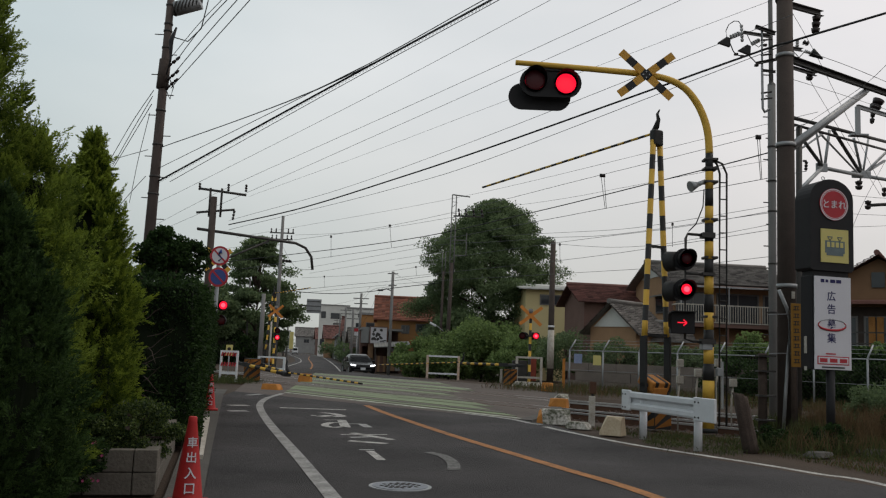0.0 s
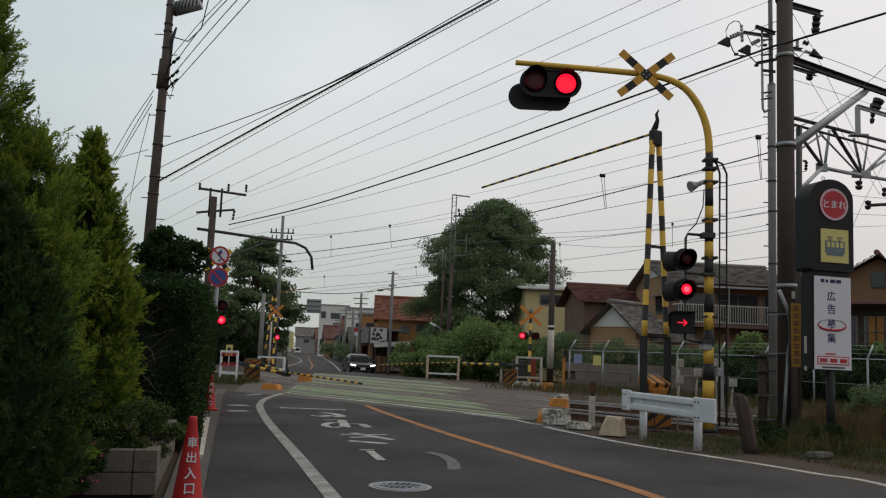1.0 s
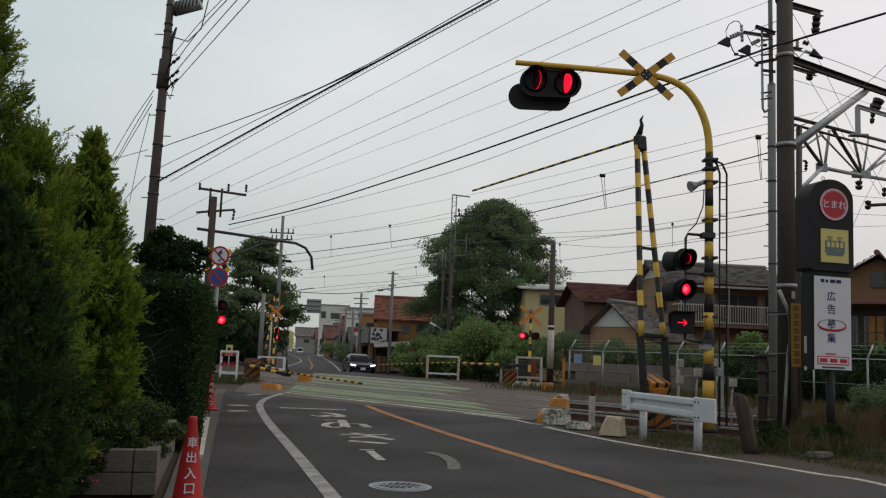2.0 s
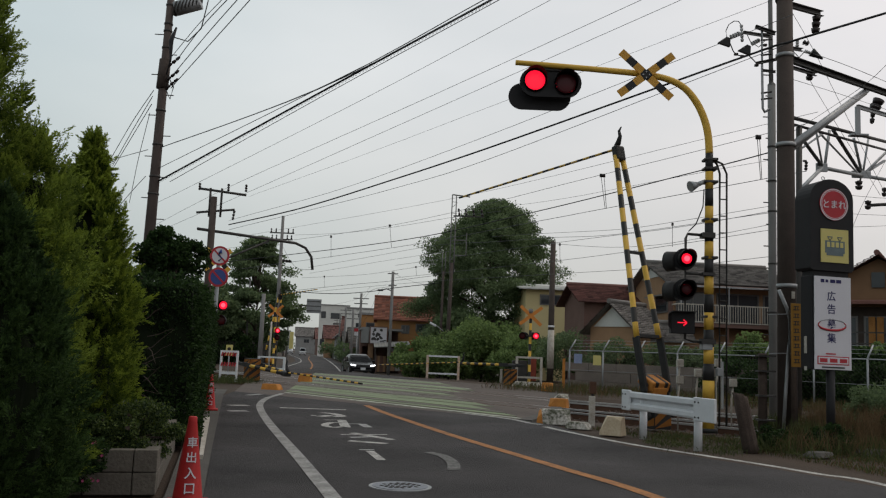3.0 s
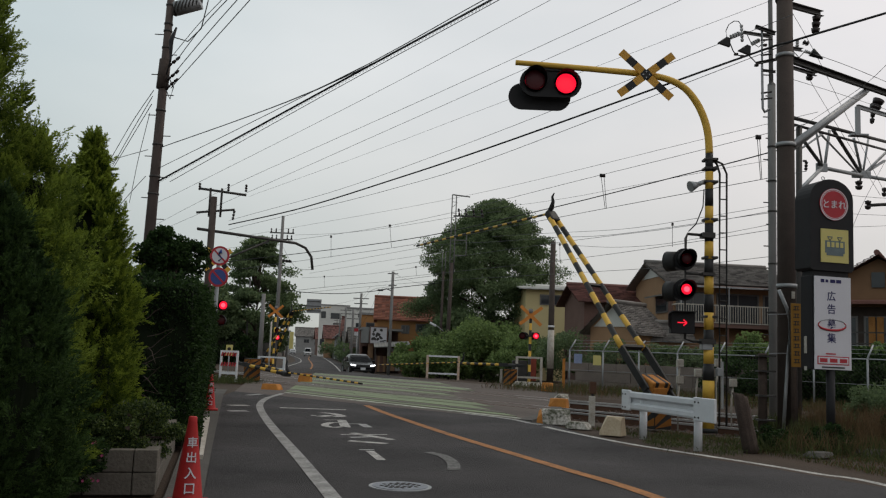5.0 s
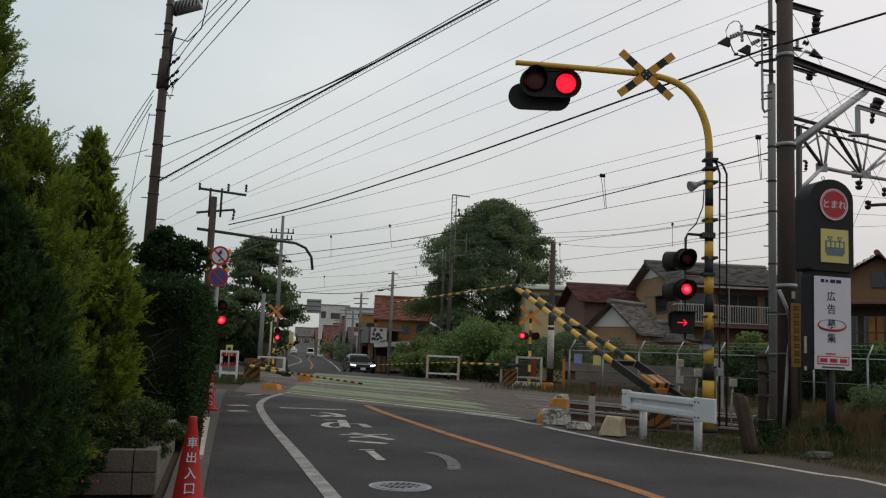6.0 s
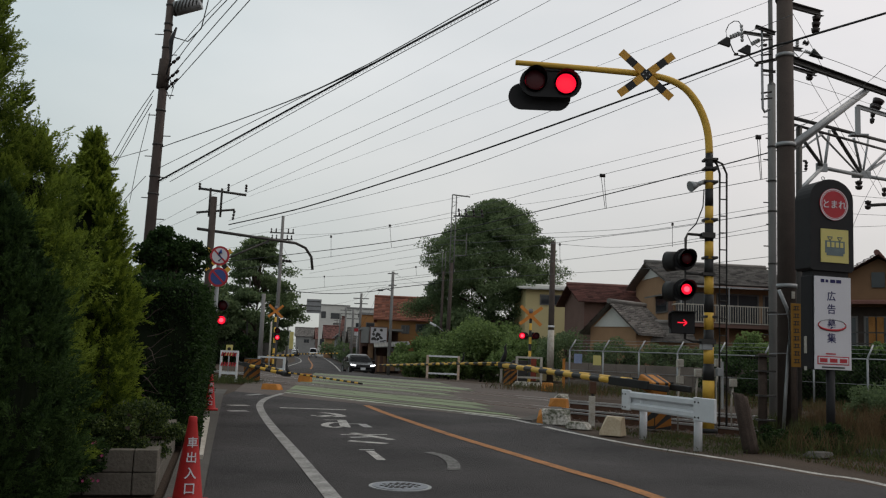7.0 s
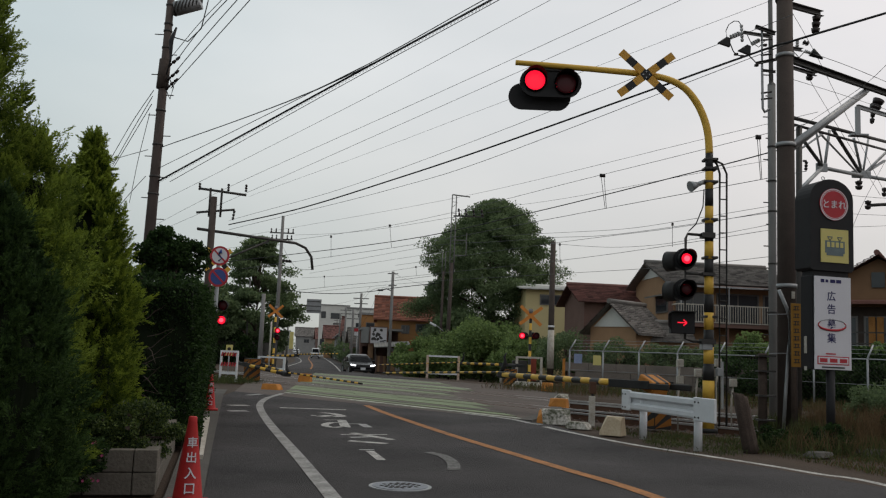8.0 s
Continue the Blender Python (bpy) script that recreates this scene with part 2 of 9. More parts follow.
SHRUB = mat("shrub_leaf", (0.085, 0.12, 0.026), 0.6, col2=(0.014, 0.032, 0.009), scale=9, fine=30, bump=0, island=0.9, spec=0.3, leaf=0.35)
WINDSCREEN = mat("windscreen", (0.012, 0.014, 0.016), 0.15, bump=0, spec=0.12)
FRAME = mat("window_frame", (0.16, 0.15, 0.145), 0.5, bump=0)
CARBLACK = mat("car_black", (0.006, 0.006, 0.007), 0.2, bump=0, spec=0.2)
CARWHITE = mat("car_white", (0.62, 0.63, 0.64), 0.35, coat=0.4, bump=0)
RUBBER = mat("rubber", (0.018, 0.018, 0.018), 0.85, bump=0.1)


# ---- mesh helpers ----
def link_mesh(name, bm, mats, parent=None, label=""):
    me = bpy.data.meshes.new(name)
    bm.to_mesh(me)
    bm.free()
    for m in mats if isinstance(mats, (list, tuple)) else [mats]:
        me.materials.append(m)
    ob = new(name, me)
    if parent:
        ob.parent = parent
    if label:
        ob["label"] = label
    return ob


def part(name, bm, material, parent, label=""):
    return link_mesh(name, bm, material, parent, label)


def thing(name, m, label, category, group="", kind=""):
    ob = new(name)
    ob.matrix_world = m
    return tagged(ob, label, category, group, kind)


def box(bm, c, s, m=None, idx=0, bevel=0.0):
    """A box with centre c and size s."""
    g = bmesh.ops.create_cube(bm, size=1.0)["verts"]
    mt = Matrix.Translation(c) @ (m or Matrix()) @ Matrix.Diagonal((*s, 1))
    bmesh.ops.transform(bm, matrix=mt, verts=g)
    faces = {f for v in g for f in v.link_faces}
    for f in faces:
        f.material_index = idx
    if bevel:
        edges = list({e for v in g for e in v.link_edges})
        r = bmesh.ops.bevel(bm, geom=edges, offset=bevel, segments=2, affect="EDGES", profile=0.5)
        for f in r["faces"]:
            f.material_index = idx
    return bm


def rod(bm, a, b, r0, r1=None, seg=10, idx=0, smooth=True):
    a, b = Vector(a), Vector(b)
    r1 = r0 if r1 is None else r1
    q = (b - a).to_track_quat("Z", "Y").to_matrix()
    rings = []
    for p, r in ((a, r0), (b, r1)):
        rings.append([bm.verts.new(p + q @ Vector((r * math.cos(6.28318 * i / seg), r * math.sin(6.28318 * i / seg), 0))) for i in range(seg)])
    for i in range(seg):
        f = bm.faces.new((rings[0][i], rings[0][(i + 1) % seg], rings[1][(i + 1) % seg], rings[1][i]))
        f.smooth, f.material_index = smooth, idx
    for ring in (rings[0][::-1], rings[1]):
        bm.faces.new(ring).material_index = idx
    return bm


def tube(bm, pts, r, seg=8, idx=0):
    """A round bar through pts; r: one radius, or one for each point."""
    pts = [Vector(p) for p in pts]
    rs = r if isinstance(r, (list, tuple)) else [r] * len(pts)
    rings = []
    for i, p in enumerate(pts):
        d = (pts[min(i + 1, len(pts) - 1)] - pts[max(i - 1, 0)]).normalized()
        side = d.cross(Vector((0, 0, 1)))
        side = side.normalized() if side.length > 1e-3 else Vector((1, 0, 0))
        up = side.cross(d)
        rings.append([bm.verts.new(p + rs[i] * (math.cos(6.28318 * k / seg) * side + math.sin(6.28318 * k / seg) * up)) for k in range(seg)])
    for a, b in zip(rings, rings[1:]):
        for k in range(seg):
            f = bm.faces.new((a[k], a[(k + 1) % seg], b[(k + 1) % seg], b[k]))
            f.smooth, f.material_index = True, idx
    bm.faces.new(rings[0][::-1]).material_index = idx
    bm.faces.new(rings[-1]).material_index = idx
    return bm


def striped(bm, a, b, r, step, seg=10, first=0, shape="round", width=None):
    """A bar from a to b, in turns of two materials (0 and 1) of length step."""
    a, b = Vector(a), Vector(b)
    n = max(1, round((b - a).length / step))
    for i in range(n):
        p, q = a.lerp(b, i / n), a.lerp(b, (i + 1) / n)
        rod(bm, p, q, r, seg=seg, idx=(i + first) % 2)
    bmesh.ops.remove_doubles(bm, verts=list(bm.verts), dist=0.0005)
    return bm


def slab(bm, pts, z0, z1, idx=0):
    """A plate with the outline pts (x, y)."""
    lo = [bm.verts.new((x, y, z0)) for x, y in pts]
    hi = [bm.verts.new((x, y, z1)) for x, y in pts]
    n = len(pts)
    fs = [bm.faces.new(hi), bm.faces.new(lo[::-1])]
    fs += [bm.faces.new((lo[i], lo[(i + 1) % n], hi[(i + 1) % n], hi[i])) for i in range(n)]
    for f in fs:
        f.material_index = idx
    return bm


def disc(bm, c, r, depth, m=None, seg=28, idx=0):
    """A round plate in the xz plane, its front towards -y."""
    mt = Matrix.Translation(c) @ (m or Matrix())
    rod_bm = [mt @ Vector((0, depth / 2, 0)), mt @ Vector((0, -depth / 2, 0))]
    return rod(bm, rod_bm[0], rod_bm[1], r, seg=seg, idx=idx, smooth=False)


def leaves(name, c, d, length, width, material, parent=None, label=""):
    """Many small pointed leaves: centres c, directions d, sizes."""
    n = len(c)
    d = d / np.linalg.norm(d, axis=1, keepdims=True)
    side = np.cross(d, np.random.normal(size=(n, 3)))
    side /= np.linalg.norm(side, axis=1, keepdims=True) + 1e-9
    L = np.broadcast_to(length, n)[:, None] * 0.5
    Wd = np.broadcast_to(width, n)[:, None] * 0.5
    v = np.stack([c - d * L, c + side * Wd, c + d * L, c - side * Wd], axis=1).reshape(-1, 3)
    me = bpy.data.meshes.new(name)
    me.vertices.add(4 * n)
    me.vertices.foreach_set("co", v.ravel())
    me.loops.add(4 * n)
    me.loops.foreach_set("vertex_index", np.arange(4 * n))
    me.polygons.add(n)
    me.polygons.foreach_set("loop_start", np.arange(0, 4 * n, 4))
    me.polygons.foreach_set("loop_total", np.full(n, 4))
    me.update(calc_edges=True)
    me.materials.append(material)
    ob = new(name, me)
    if parent:
        ob.parent = parent
    if label:
        ob["label"] = label
    return ob


def written(name, text, size, m, material, parent, depth=0.002, spread=1.0):
    cu = bpy.data.curves.new(name, "FONT")
    cu.body, cu.size, cu.align_x, cu.align_y, cu.extrude = text, size, "CENTER", "CENTER", depth
    cu.offset = 0.002 * size / 0.2 * spread
    tmp = new(name + "_outline", cu)
    me = bpy.data.meshes.new_from_object(tmp.evaluated_get(bpy.context.evaluated_depsgraph_get()))
    bpy.data.objects.remove(tmp)
    me.materials.clear()
    me.materials.append(material)
    ob = new(name, me)
    ob.parent = parent
    ob.matrix_local = m
    return ob


# ---- ground, road and crossing ----
U = Vector((-math.sin(radians(42)), math.cos(radians(42)), 0))      # along the rails, away from the camera
N = Vector((math.cos(radians(42)), math.sin(radians(42)), 0))       # across the rails


def dip(x, y):
    """The ground falls a little beyond the crossing."""
    s = min(1, max(0, (N.x * x + N.y * y - 31) / 7))
    return -0.4 * s * s * (3 - 2 * s)


def on_rail(o, s):
    """The place o metres across and s metres along the track."""
    return (N * o + U * s).xy


def ribbon(name, pairs, z, material, cuts=6, steps=None, parent=None):
    """A strip between pairs of left and right points, laid on the ground."""
    bm = bmesh.new()
    rows = []
    for (a, b), (c, d) in zip(pairs, pairs[1:]):
        k = steps or max(1, int(math.dist(a, c) / 3))
        for i in range(k):
            t = i / k
            rows.append(((a[0] + (c[0] - a[0]) * t, a[1] + (c[1] - a[1]) * t), (b[0] + (d[0] - b[0]) * t, b[1] + (d[1] - b[1]) * t)))
    rows.append(pairs[-1])
    grid = [[bm.verts.new((p[0] + (q[0] - p[0]) * j / cuts, p[1] + (q[1] - p[1]) * j / cuts,
                           dip(p[0] + (q[0] - p[0]) * j / cuts, p[1] + (q[1] - p[1]) * j / cuts) + z)) for j in range(cuts + 1)] for p, q in rows]
    for r0, r1 in zip(grid, grid[1:]):
        for j in range(cuts):
            bm.faces.new((r0[j], r0[j + 1], r1[j + 1], r1[j]))
    return link_mesh(name, bm, material, parent)


def stripe(name, pts, w, z, material, parent=None):
    """A painted line of width w along pts."""
    pts = [Vector((*p, 0)) for p in pts]
    fine = []
    for i in range(len(pts) - 1):
        p0, p1, p2, p3 = pts[max(i - 1, 0)], pts[i], pts[i + 1], pts[min(i + 2, len(pts) - 1)]
        for k in range(6):
            t = k / 6
            fine.append(0.5 * ((2 * p1) + (p2 - p0) * t + (2 * p0 - 5 * p1 + 4 * p2 - p3) * t * t + (3 * p1 - p0 - 3 * p2 + p3) * t ** 3))
    fine.append(pts[-1])
    pairs = []
    for i, p in enumerate(fine):
        d = (fine[min(i + 1, len(fine) - 1)] - fine[max(i - 1, 0)]).normalized()
        n = Vector((-d.y, d.x, 0)) * w / 2
        pairs.append(((p + n).xy, (p - n).xy))
    return tagged(ribbon(name, pairs, z, material, cuts=1, steps=1, parent=parent), kind="structure")


def build_ground():
    bm = bmesh.new()
    across = [-2500, -900, -300, -100, -50, -20, -10, 0, 5, 10, 15.3, 15.9, 18, 20, 22, 24.2, 24.8, 28, 31, 32, 33, 34, 35, 36, 37, 38, 42, 50, 70, 100, 150, 250, 500, 1200, 2600]
    along = [-2500, -900, -300, -100, -60, -40, -30, -20, -10, 0, 10, 20, 30, 40, 50, 60, 80, 100, 140, 200, 300, 600, 1300, 2600]
    def level(o):
        x, y = on_rail(o, 0)
        return dip(x, y) - (0.19 if 15.8 < o < 24.3 else 0.05)
    vs = [[bm.verts.new((*on_rail(o, s), level(o))) for s in along] for o in across]
    for a, b in zip(vs, vs[1:]):
        for j in range(len(along) - 1):
            bm.faces.new((a[j], b[j], b[j + 1], a[j + 1]))
    bmesh.ops.recalc_face_normals(bm, faces=list(bm.faces))
    tagged(link_mesh("ground", bm, SOIL), "brown soil ground with thin weeds", "ground", kind="structure")
    near = [((7, -30), (15, -30)), ((-0.2, 0), (6.6, 0)), ((-1.93, 7.5), (5.75, 7.5)), ((-2.69, 10.7), (5.10, 9.80)), ((-3.4, 13.7), (4.25, 11.42)),
            ((-4.17, 17), (2.93, 13.47)), ((-5.5, 22.7), (2.3, 17.0)), ((-5.75, 25.0), (1.75, 18.2))]
    tagged(ribbon("road", near, 0.0, ASPHALT), "dark grey asphalt road", "road", kind="structure")
    far = [((-9.4, 46.5), (0.2, 42)), ((-10.6, 53), (-3.6, 50)), ((-12.7, 65), (-5.2, 60)), ((-14.6, 81), (-7.6, 76)), ((-18.4, 113), (-11.4, 104)),
           ((-25.0, 152), (-18.0, 148)), ((-34.2, 200), (-27.0, 205)), ((-50, 284), (-42, 280)), ((-96, 470), (-86, 470))]
    tagged(ribbon("road", far, 0.0, ASPHALT), "grey asphalt road beyond the crossing", "road", kind="structure")
    deck = [((-5.75, 25.0), (1.75, 18.2)), ((-6.6, 30), (2.9, 22)), ((-8.0, 38), (4.2, 33)), ((-9.4, 46.5), (3.2, 39)), ((-9.6, 47.5), (0.2, 42.2))]
    tagged(ribbon("crossing_deck", deck, 0.0, ASPHALT_OLD, cuts=12), "worn grey asphalt of the level crossing", "road", kind="structure")
    # painted lines
    stripe("edge_line", [(1.05, 0), (0.1, 4), (-0.87, 7.77), (-1.14, 8.78), (-1.75, 11.05), (-2.81, 14.94), (-3.55, 17.88), (-3.99, 19.97), (-4.28, 22.27), (-4.34, 24.75)], 0.15, 0.006, LINEGREY)
    stripe("centre_line", [(3.6, 0), (2.85, 4.5), (2.13, 8.53), (1.53, 10.37), (0.99, 11.94), (0.26, 14.11), (-0.56, 16.82), (-1.10, 18.66), (-1.67, 20.90)], 0.16, 0.006, LINEORANGE)
    stripe("edge_line", [(6.0, 0), (5.5, 6), (5.13, 10.08), (4.72, 10.90), (4.28, 11.78), (3.55, 12.96), (2.95, 14.02), (2.30, 15.75), (2.05, 16.59)], 0.13, 0.006, LINEWHITE)
    stripe("centre_line", [(-9.2, 62), (-10.6, 73), (-13.9, 96.7), (-22.4, 151), (-30.9, 208), (-46, 282)], 0.16, 0.006, LINEORANGE)
    stripe("edge_line", [(-5.9, 55), (-8.4, 74.5), (-12.2, 102), (-17.4, 137.5), (-27.9, 205), (-43, 280)], 0.15, 0.006, LINEWHITE)
    stripe("edge_line", [(-12.2, 65), (-13.9, 81), (-17.7, 113), (-24.4, 152.8), (-33.5, 200), (-49, 284)], 0.15, 0.006, LINEWHITE)
    stripe("stop_line", [(-3.35, 18.9), (-1.95, 19.05)], 0.2, 0.006, LINEWHITE)
    stripe("road_letter", [(-0.84, 11.44), (-0.63, 10.55)], 0.11, 0.006, LINEWHITE)
    stripe("road_letter", [(-0.98, 11.53), (-0.79, 11.59)], 0.08, 0.006, LINEWORN)
    stripe("road_letter", [(-1.23, 12.61), (-0.67, 12.43)], 0.16, 0.006, LINEWHITE)
    stripe("road_letter", [(-1.31, 13.81), (-0.63, 13.01)], 0.16, 0.006, LINEWHITE)
    stripe("road_letter", [(-1.44, 13.47), (-0.75, 13.77)], 0.09, 0.006, LINEWHITE)
    stripe("road_letter", [(-1.26, 13.10), (-1.00, 13.29)], 0.12, 0.006, LINEWORN)
    stripe("road_letter", [(-1.74, 16.26), (-1.50, 14.77)], 0.17, 0.006, LINEWHITE)
    stripe("road_letter", [(-2.04, 16.10), (-1.73, 16.27)], 0.08, 0.006, LINEWHITE)
    stripe("road_letter", [(-1.53, 14.87), (-1.72, 14.67), (-1.89, 15.04), (-1.85, 15.55), (-1.66, 15.64)], 0.13, 0.006, LINEWHITE)
    stripe("road_letter", [(-1.53, 15.46), (-1.31, 15.57)], 0.08, 0.006, LINEWORN)
    stripe("road_letter", [(-1.31, 15.57), (-1.14, 14.94)], 0.15, 0.006, LINEWORN)
    stripe("road_letter", [(-2.34, 17.92), (-2.07, 17.74), (-1.85, 17.23), (-1.96, 17.01)], 0.20, 0.006, LINEWHITE)
    stripe("road_letter", [(-2.42, 17.06), (-2.32, 17.11)], 0.13, 0.006, LINEWHITE)
    stripe("road_letter", [(-2.22, 16.87), (-2.07, 17.25)], 0.20, 0.006, LINEWHITE)
    stripe("road_letter", [(-0.09, 11.58), (0.11, 11.21), (0.22, 10.56), (0.22, 10.00)], 0.15, 0.006, LINEFADED)
    stripe("road_letter", [(0.14, 9.93), (0.30, 10.02)], 0.10, 0.006, LINEFADED)
    stripe("road_letter", [(-4.98, 23.19), (-4.79, 24.00)], 0.17, 0.006, LINEWORN)
    stripe("road_letter", [(-4.48, 18.99), (-4.12, 19.23)], 0.34, 0.006, LINEWHITE)
    stripe("road_letter", [(-4.09, 17.37), (-3.76, 17.57)], 0.30, 0.006, LINEWORN)
    stripe("road_letter", [(-4.37, 32.56), (-4.06, 33.56)], 0.17, 0.006, LINEWORN)
    stripe("road_letter", [(2.06, 17.12), (1.86, 17.30), (1.50, 18.29), (0.59, 19.48)], 0.13, 0.006, LINEWORN)
    # side strip with kerb at the hedge
    side = [((6.2, -30), (7, -30)), ((-0.8, 0), (-0.2, 0)), ((-2.25, 7.5), (-1.93, 7.5)), ((-3.05, 10.7), (-2.69, 10.7)), ((-4.55, 17), (-4.17, 17)), ((-5.9, 22.7), (-5.5, 22.7)), ((-6.5, 25.6), (-6.1, 25.6))]
    tagged(ribbon("pavement", side, 0.012, CONCDARK, cuts=2), "narrow stained concrete kerb strip", "kerb", kind="structure")
    # concrete edge that carries the crossing's side above the track bed
    for pts in ([(1.70, 18.2), (1.96, 18.1), (3.14, 22.0), (2.88, 22.1)], [(2.88, 22.1), (3.14, 22.0), (4.48, 33.0), (4.18, 33.0)]):
        tagged(link_mesh("deck_edge", slab(bmesh.new(), pts, -0.3, 0.012), CONCDARK), "stained concrete edge of the crossing", "kerb", kind="structure")


build_ground()


# ---- near right gate with its folding arm ----
GATE = Vector((4.29, 17.3, 0.0))
ARM = Vector((-math.sin(radians(32)), math.cos(radians(32)), 0))
GATE_POSE = Matrix.Translation(GATE) @ Matrix(((ARM.x, -ARM.y, 0, 0), (ARM.y, ARM.x, 0, 0), (0, 0, 1, 0), (0, 0, 0, 1)))
ARM_LEN, TIP_LEN, PIVOT_Z = 5.05, 6.2, 0.84


def crossing_gate(m, length, tip, label, pivot=0.84, base=0.6):
    """A gate machine with a double arm that folds at an elbow. Its arm lies along its own x axis, keyed about its own y axis."""
    g = thing("crossing_gate", m, label, "crossing gate", "crossing gates")
    bm = box(bmesh.new(), (0.0, 0, base / 2), (0.42, 0.46, base), bevel=0.02)
    part("machine_base", bm, BLACK, g)
    bm = box(bmesh.new(), (0.05, 0, 0.78), (0.40, 0.40, 0.16), pose(0, 0, 0, 0, -18, 0), bevel=0.03)
    box(bm, (0.12, 0.0, 0.89), (0.25, 0.3, 0.06), pose(0, 0, 0, 0, -18, 0), bevel=0.02)
    if base < 0.7:
        part("crank_frame", box(bmesh.new(), (0.04, 0.0, 0.88), (0.40, 0.50, 0.20), pose(0, 0, 0, 0, -24, 0), bevel=0.03), ORANGE, g, "orange and black striped crank cover")
        for cy in (-0.13, 0.12):
            part("cover_band", box(bmesh.new(), (0.04, cy, 0.88), (0.408, 0.09, 0.208), pose(0, 0, 0, 0, -24, 0), bevel=0.01), BLACK, g)
        part("machine_hood", bm, ORANGE, g, "orange gate machine hood")
    else:
        bm.free()
    for side in range(4):
        turn = pose(0, 0, 0, 0, 0, 90 * side)
        out = 0.234 if side % 2 == 0 else 0.214
        half = 0.20 if side % 2 == 0 else 0.22
        # broad slanting bands over the whole face
        for k in range(4):
            z0 = 0.02 + k * 0.30 - 0.25
            vs = [(-half, z0), (half, z0 + 0.30), (half, z0 + 0.46), (-half, z0 + 0.16)]
            vs = [turn @ Vector((qx, -out, min(base - 0.02, max(0.02, qz)))) for qx, qz in vs]
            bm = bmesh.new()
            bm.faces.new([bm.verts.new(q) for q in vs])
            bmesh.ops.solidify(bm, geom=list(bm.faces), thickness=0.004)
            part("hazard_stripe", bm, ORANGE, g)
    arm = new("swing_arm")
    arm.parent = g
    arm.location = (0, 0, pivot)
    root = 0.95 if length > 4.5 else 0.42
    for s in (-1, 1):
        bm = striped(bmesh.new(), (root, 0.31 * s, 0), (length - 0.12, 0.09 * s, 0), 0.06, 0.30, seg=12, first=0)
        part("arm_bar", bm, [YELLOW, BLACK], arm, "yellow and black striped arm bar")
        bm = box(bmesh.new(), (root / 2 - 0.06, 0.33 * s, 0.0), (root + 0.15, 0.06, 0.16), bevel=0.01)
        part("arm_root", bm, BLACK, arm)
    bm = box(bmesh.new(), (length * 0.545, 0, 0), (0.05, 0.46, 0.06))
    part("cross_brace", bm, BLACK, arm)
    part("cross_brace", box(bmesh.new(), (root + 0.03, 0, 0), (0.06, 0.68, 0.1)), BLACK, arm)
    for sy in (-1, 1):
        part("counterweight", box(bmesh.new(), (-0.32, 0.31 * sy, -0.02), (0.62, 0.07, 0.12), bevel=0.02), BLACK, arm)
    part("crank_shaft", rod(bmesh.new(), (0, -0.36, 0), (0, 0.36, 0), 0.055, seg=14), BLACK, arm)
    bm = box(bmesh.new(), (length - 0.06, 0, 0.0), (0.34, 0.26, 0.16), bevel=0.04)
    part("elbow", bm, BLACK, arm)
    tip_arm = new("tip_arm")
    tip_arm.parent = g
    bm = bmesh.new()
    striped(bm, (0.1, 0, 0), (tip, 0, 0), 0.028, 0.2, seg=8, first=0)
    part("tip_bar", bm, [YELLOW, BLACK], tip_arm, "thin yellow and black tip bar")
    bm = tube(bmesh.new(), [(0.12, 0, 0.0), (0.0, 0, 0.12), (-0.06, 0, 0.26), (-0.03, 0, 0.38), (-0.10, 0, 0.46)], [0.05, 0.06, 0.04, 0.03, 0.012])
    part("elbow_horn", bm, BLACK, tip_arm)
    return g, arm, tip_arm


def arm_rows(angles, length, pivot=0.84, droop=2.4):
    """Rows for the arm and for its tip, which stays level, from (seconds, degrees above level)."""
    a = [(t, pose(0, 0, pivot, 0, -d, 0)) for t, d in angles]
    b = [(t, pose(length * math.cos(radians(d)), 0, pivot + 0.06 + length * math.sin(radians(d)), 0, droop, 0)) for t, d in angles]
    return a, b


near_gate, near_arm, near_tip = crossing_gate(GATE_POSE, ARM_LEN, TIP_LEN, "yellow and black folding crossing gate swinging down")
left_gate, left_arm, left_tip = crossing_gate(Matrix.Translation((-6.9, 32.6, -0.02)) @ pose(0, 0, 0, 0, 0, -48), 2.4, 4.4, "closed yellow and black crossing gate with drooping tip", 0.62, 0.86)


# ---- crossing warning posts ----
FLASHERS = []       # (disc, its resting pose, timing, lit first)


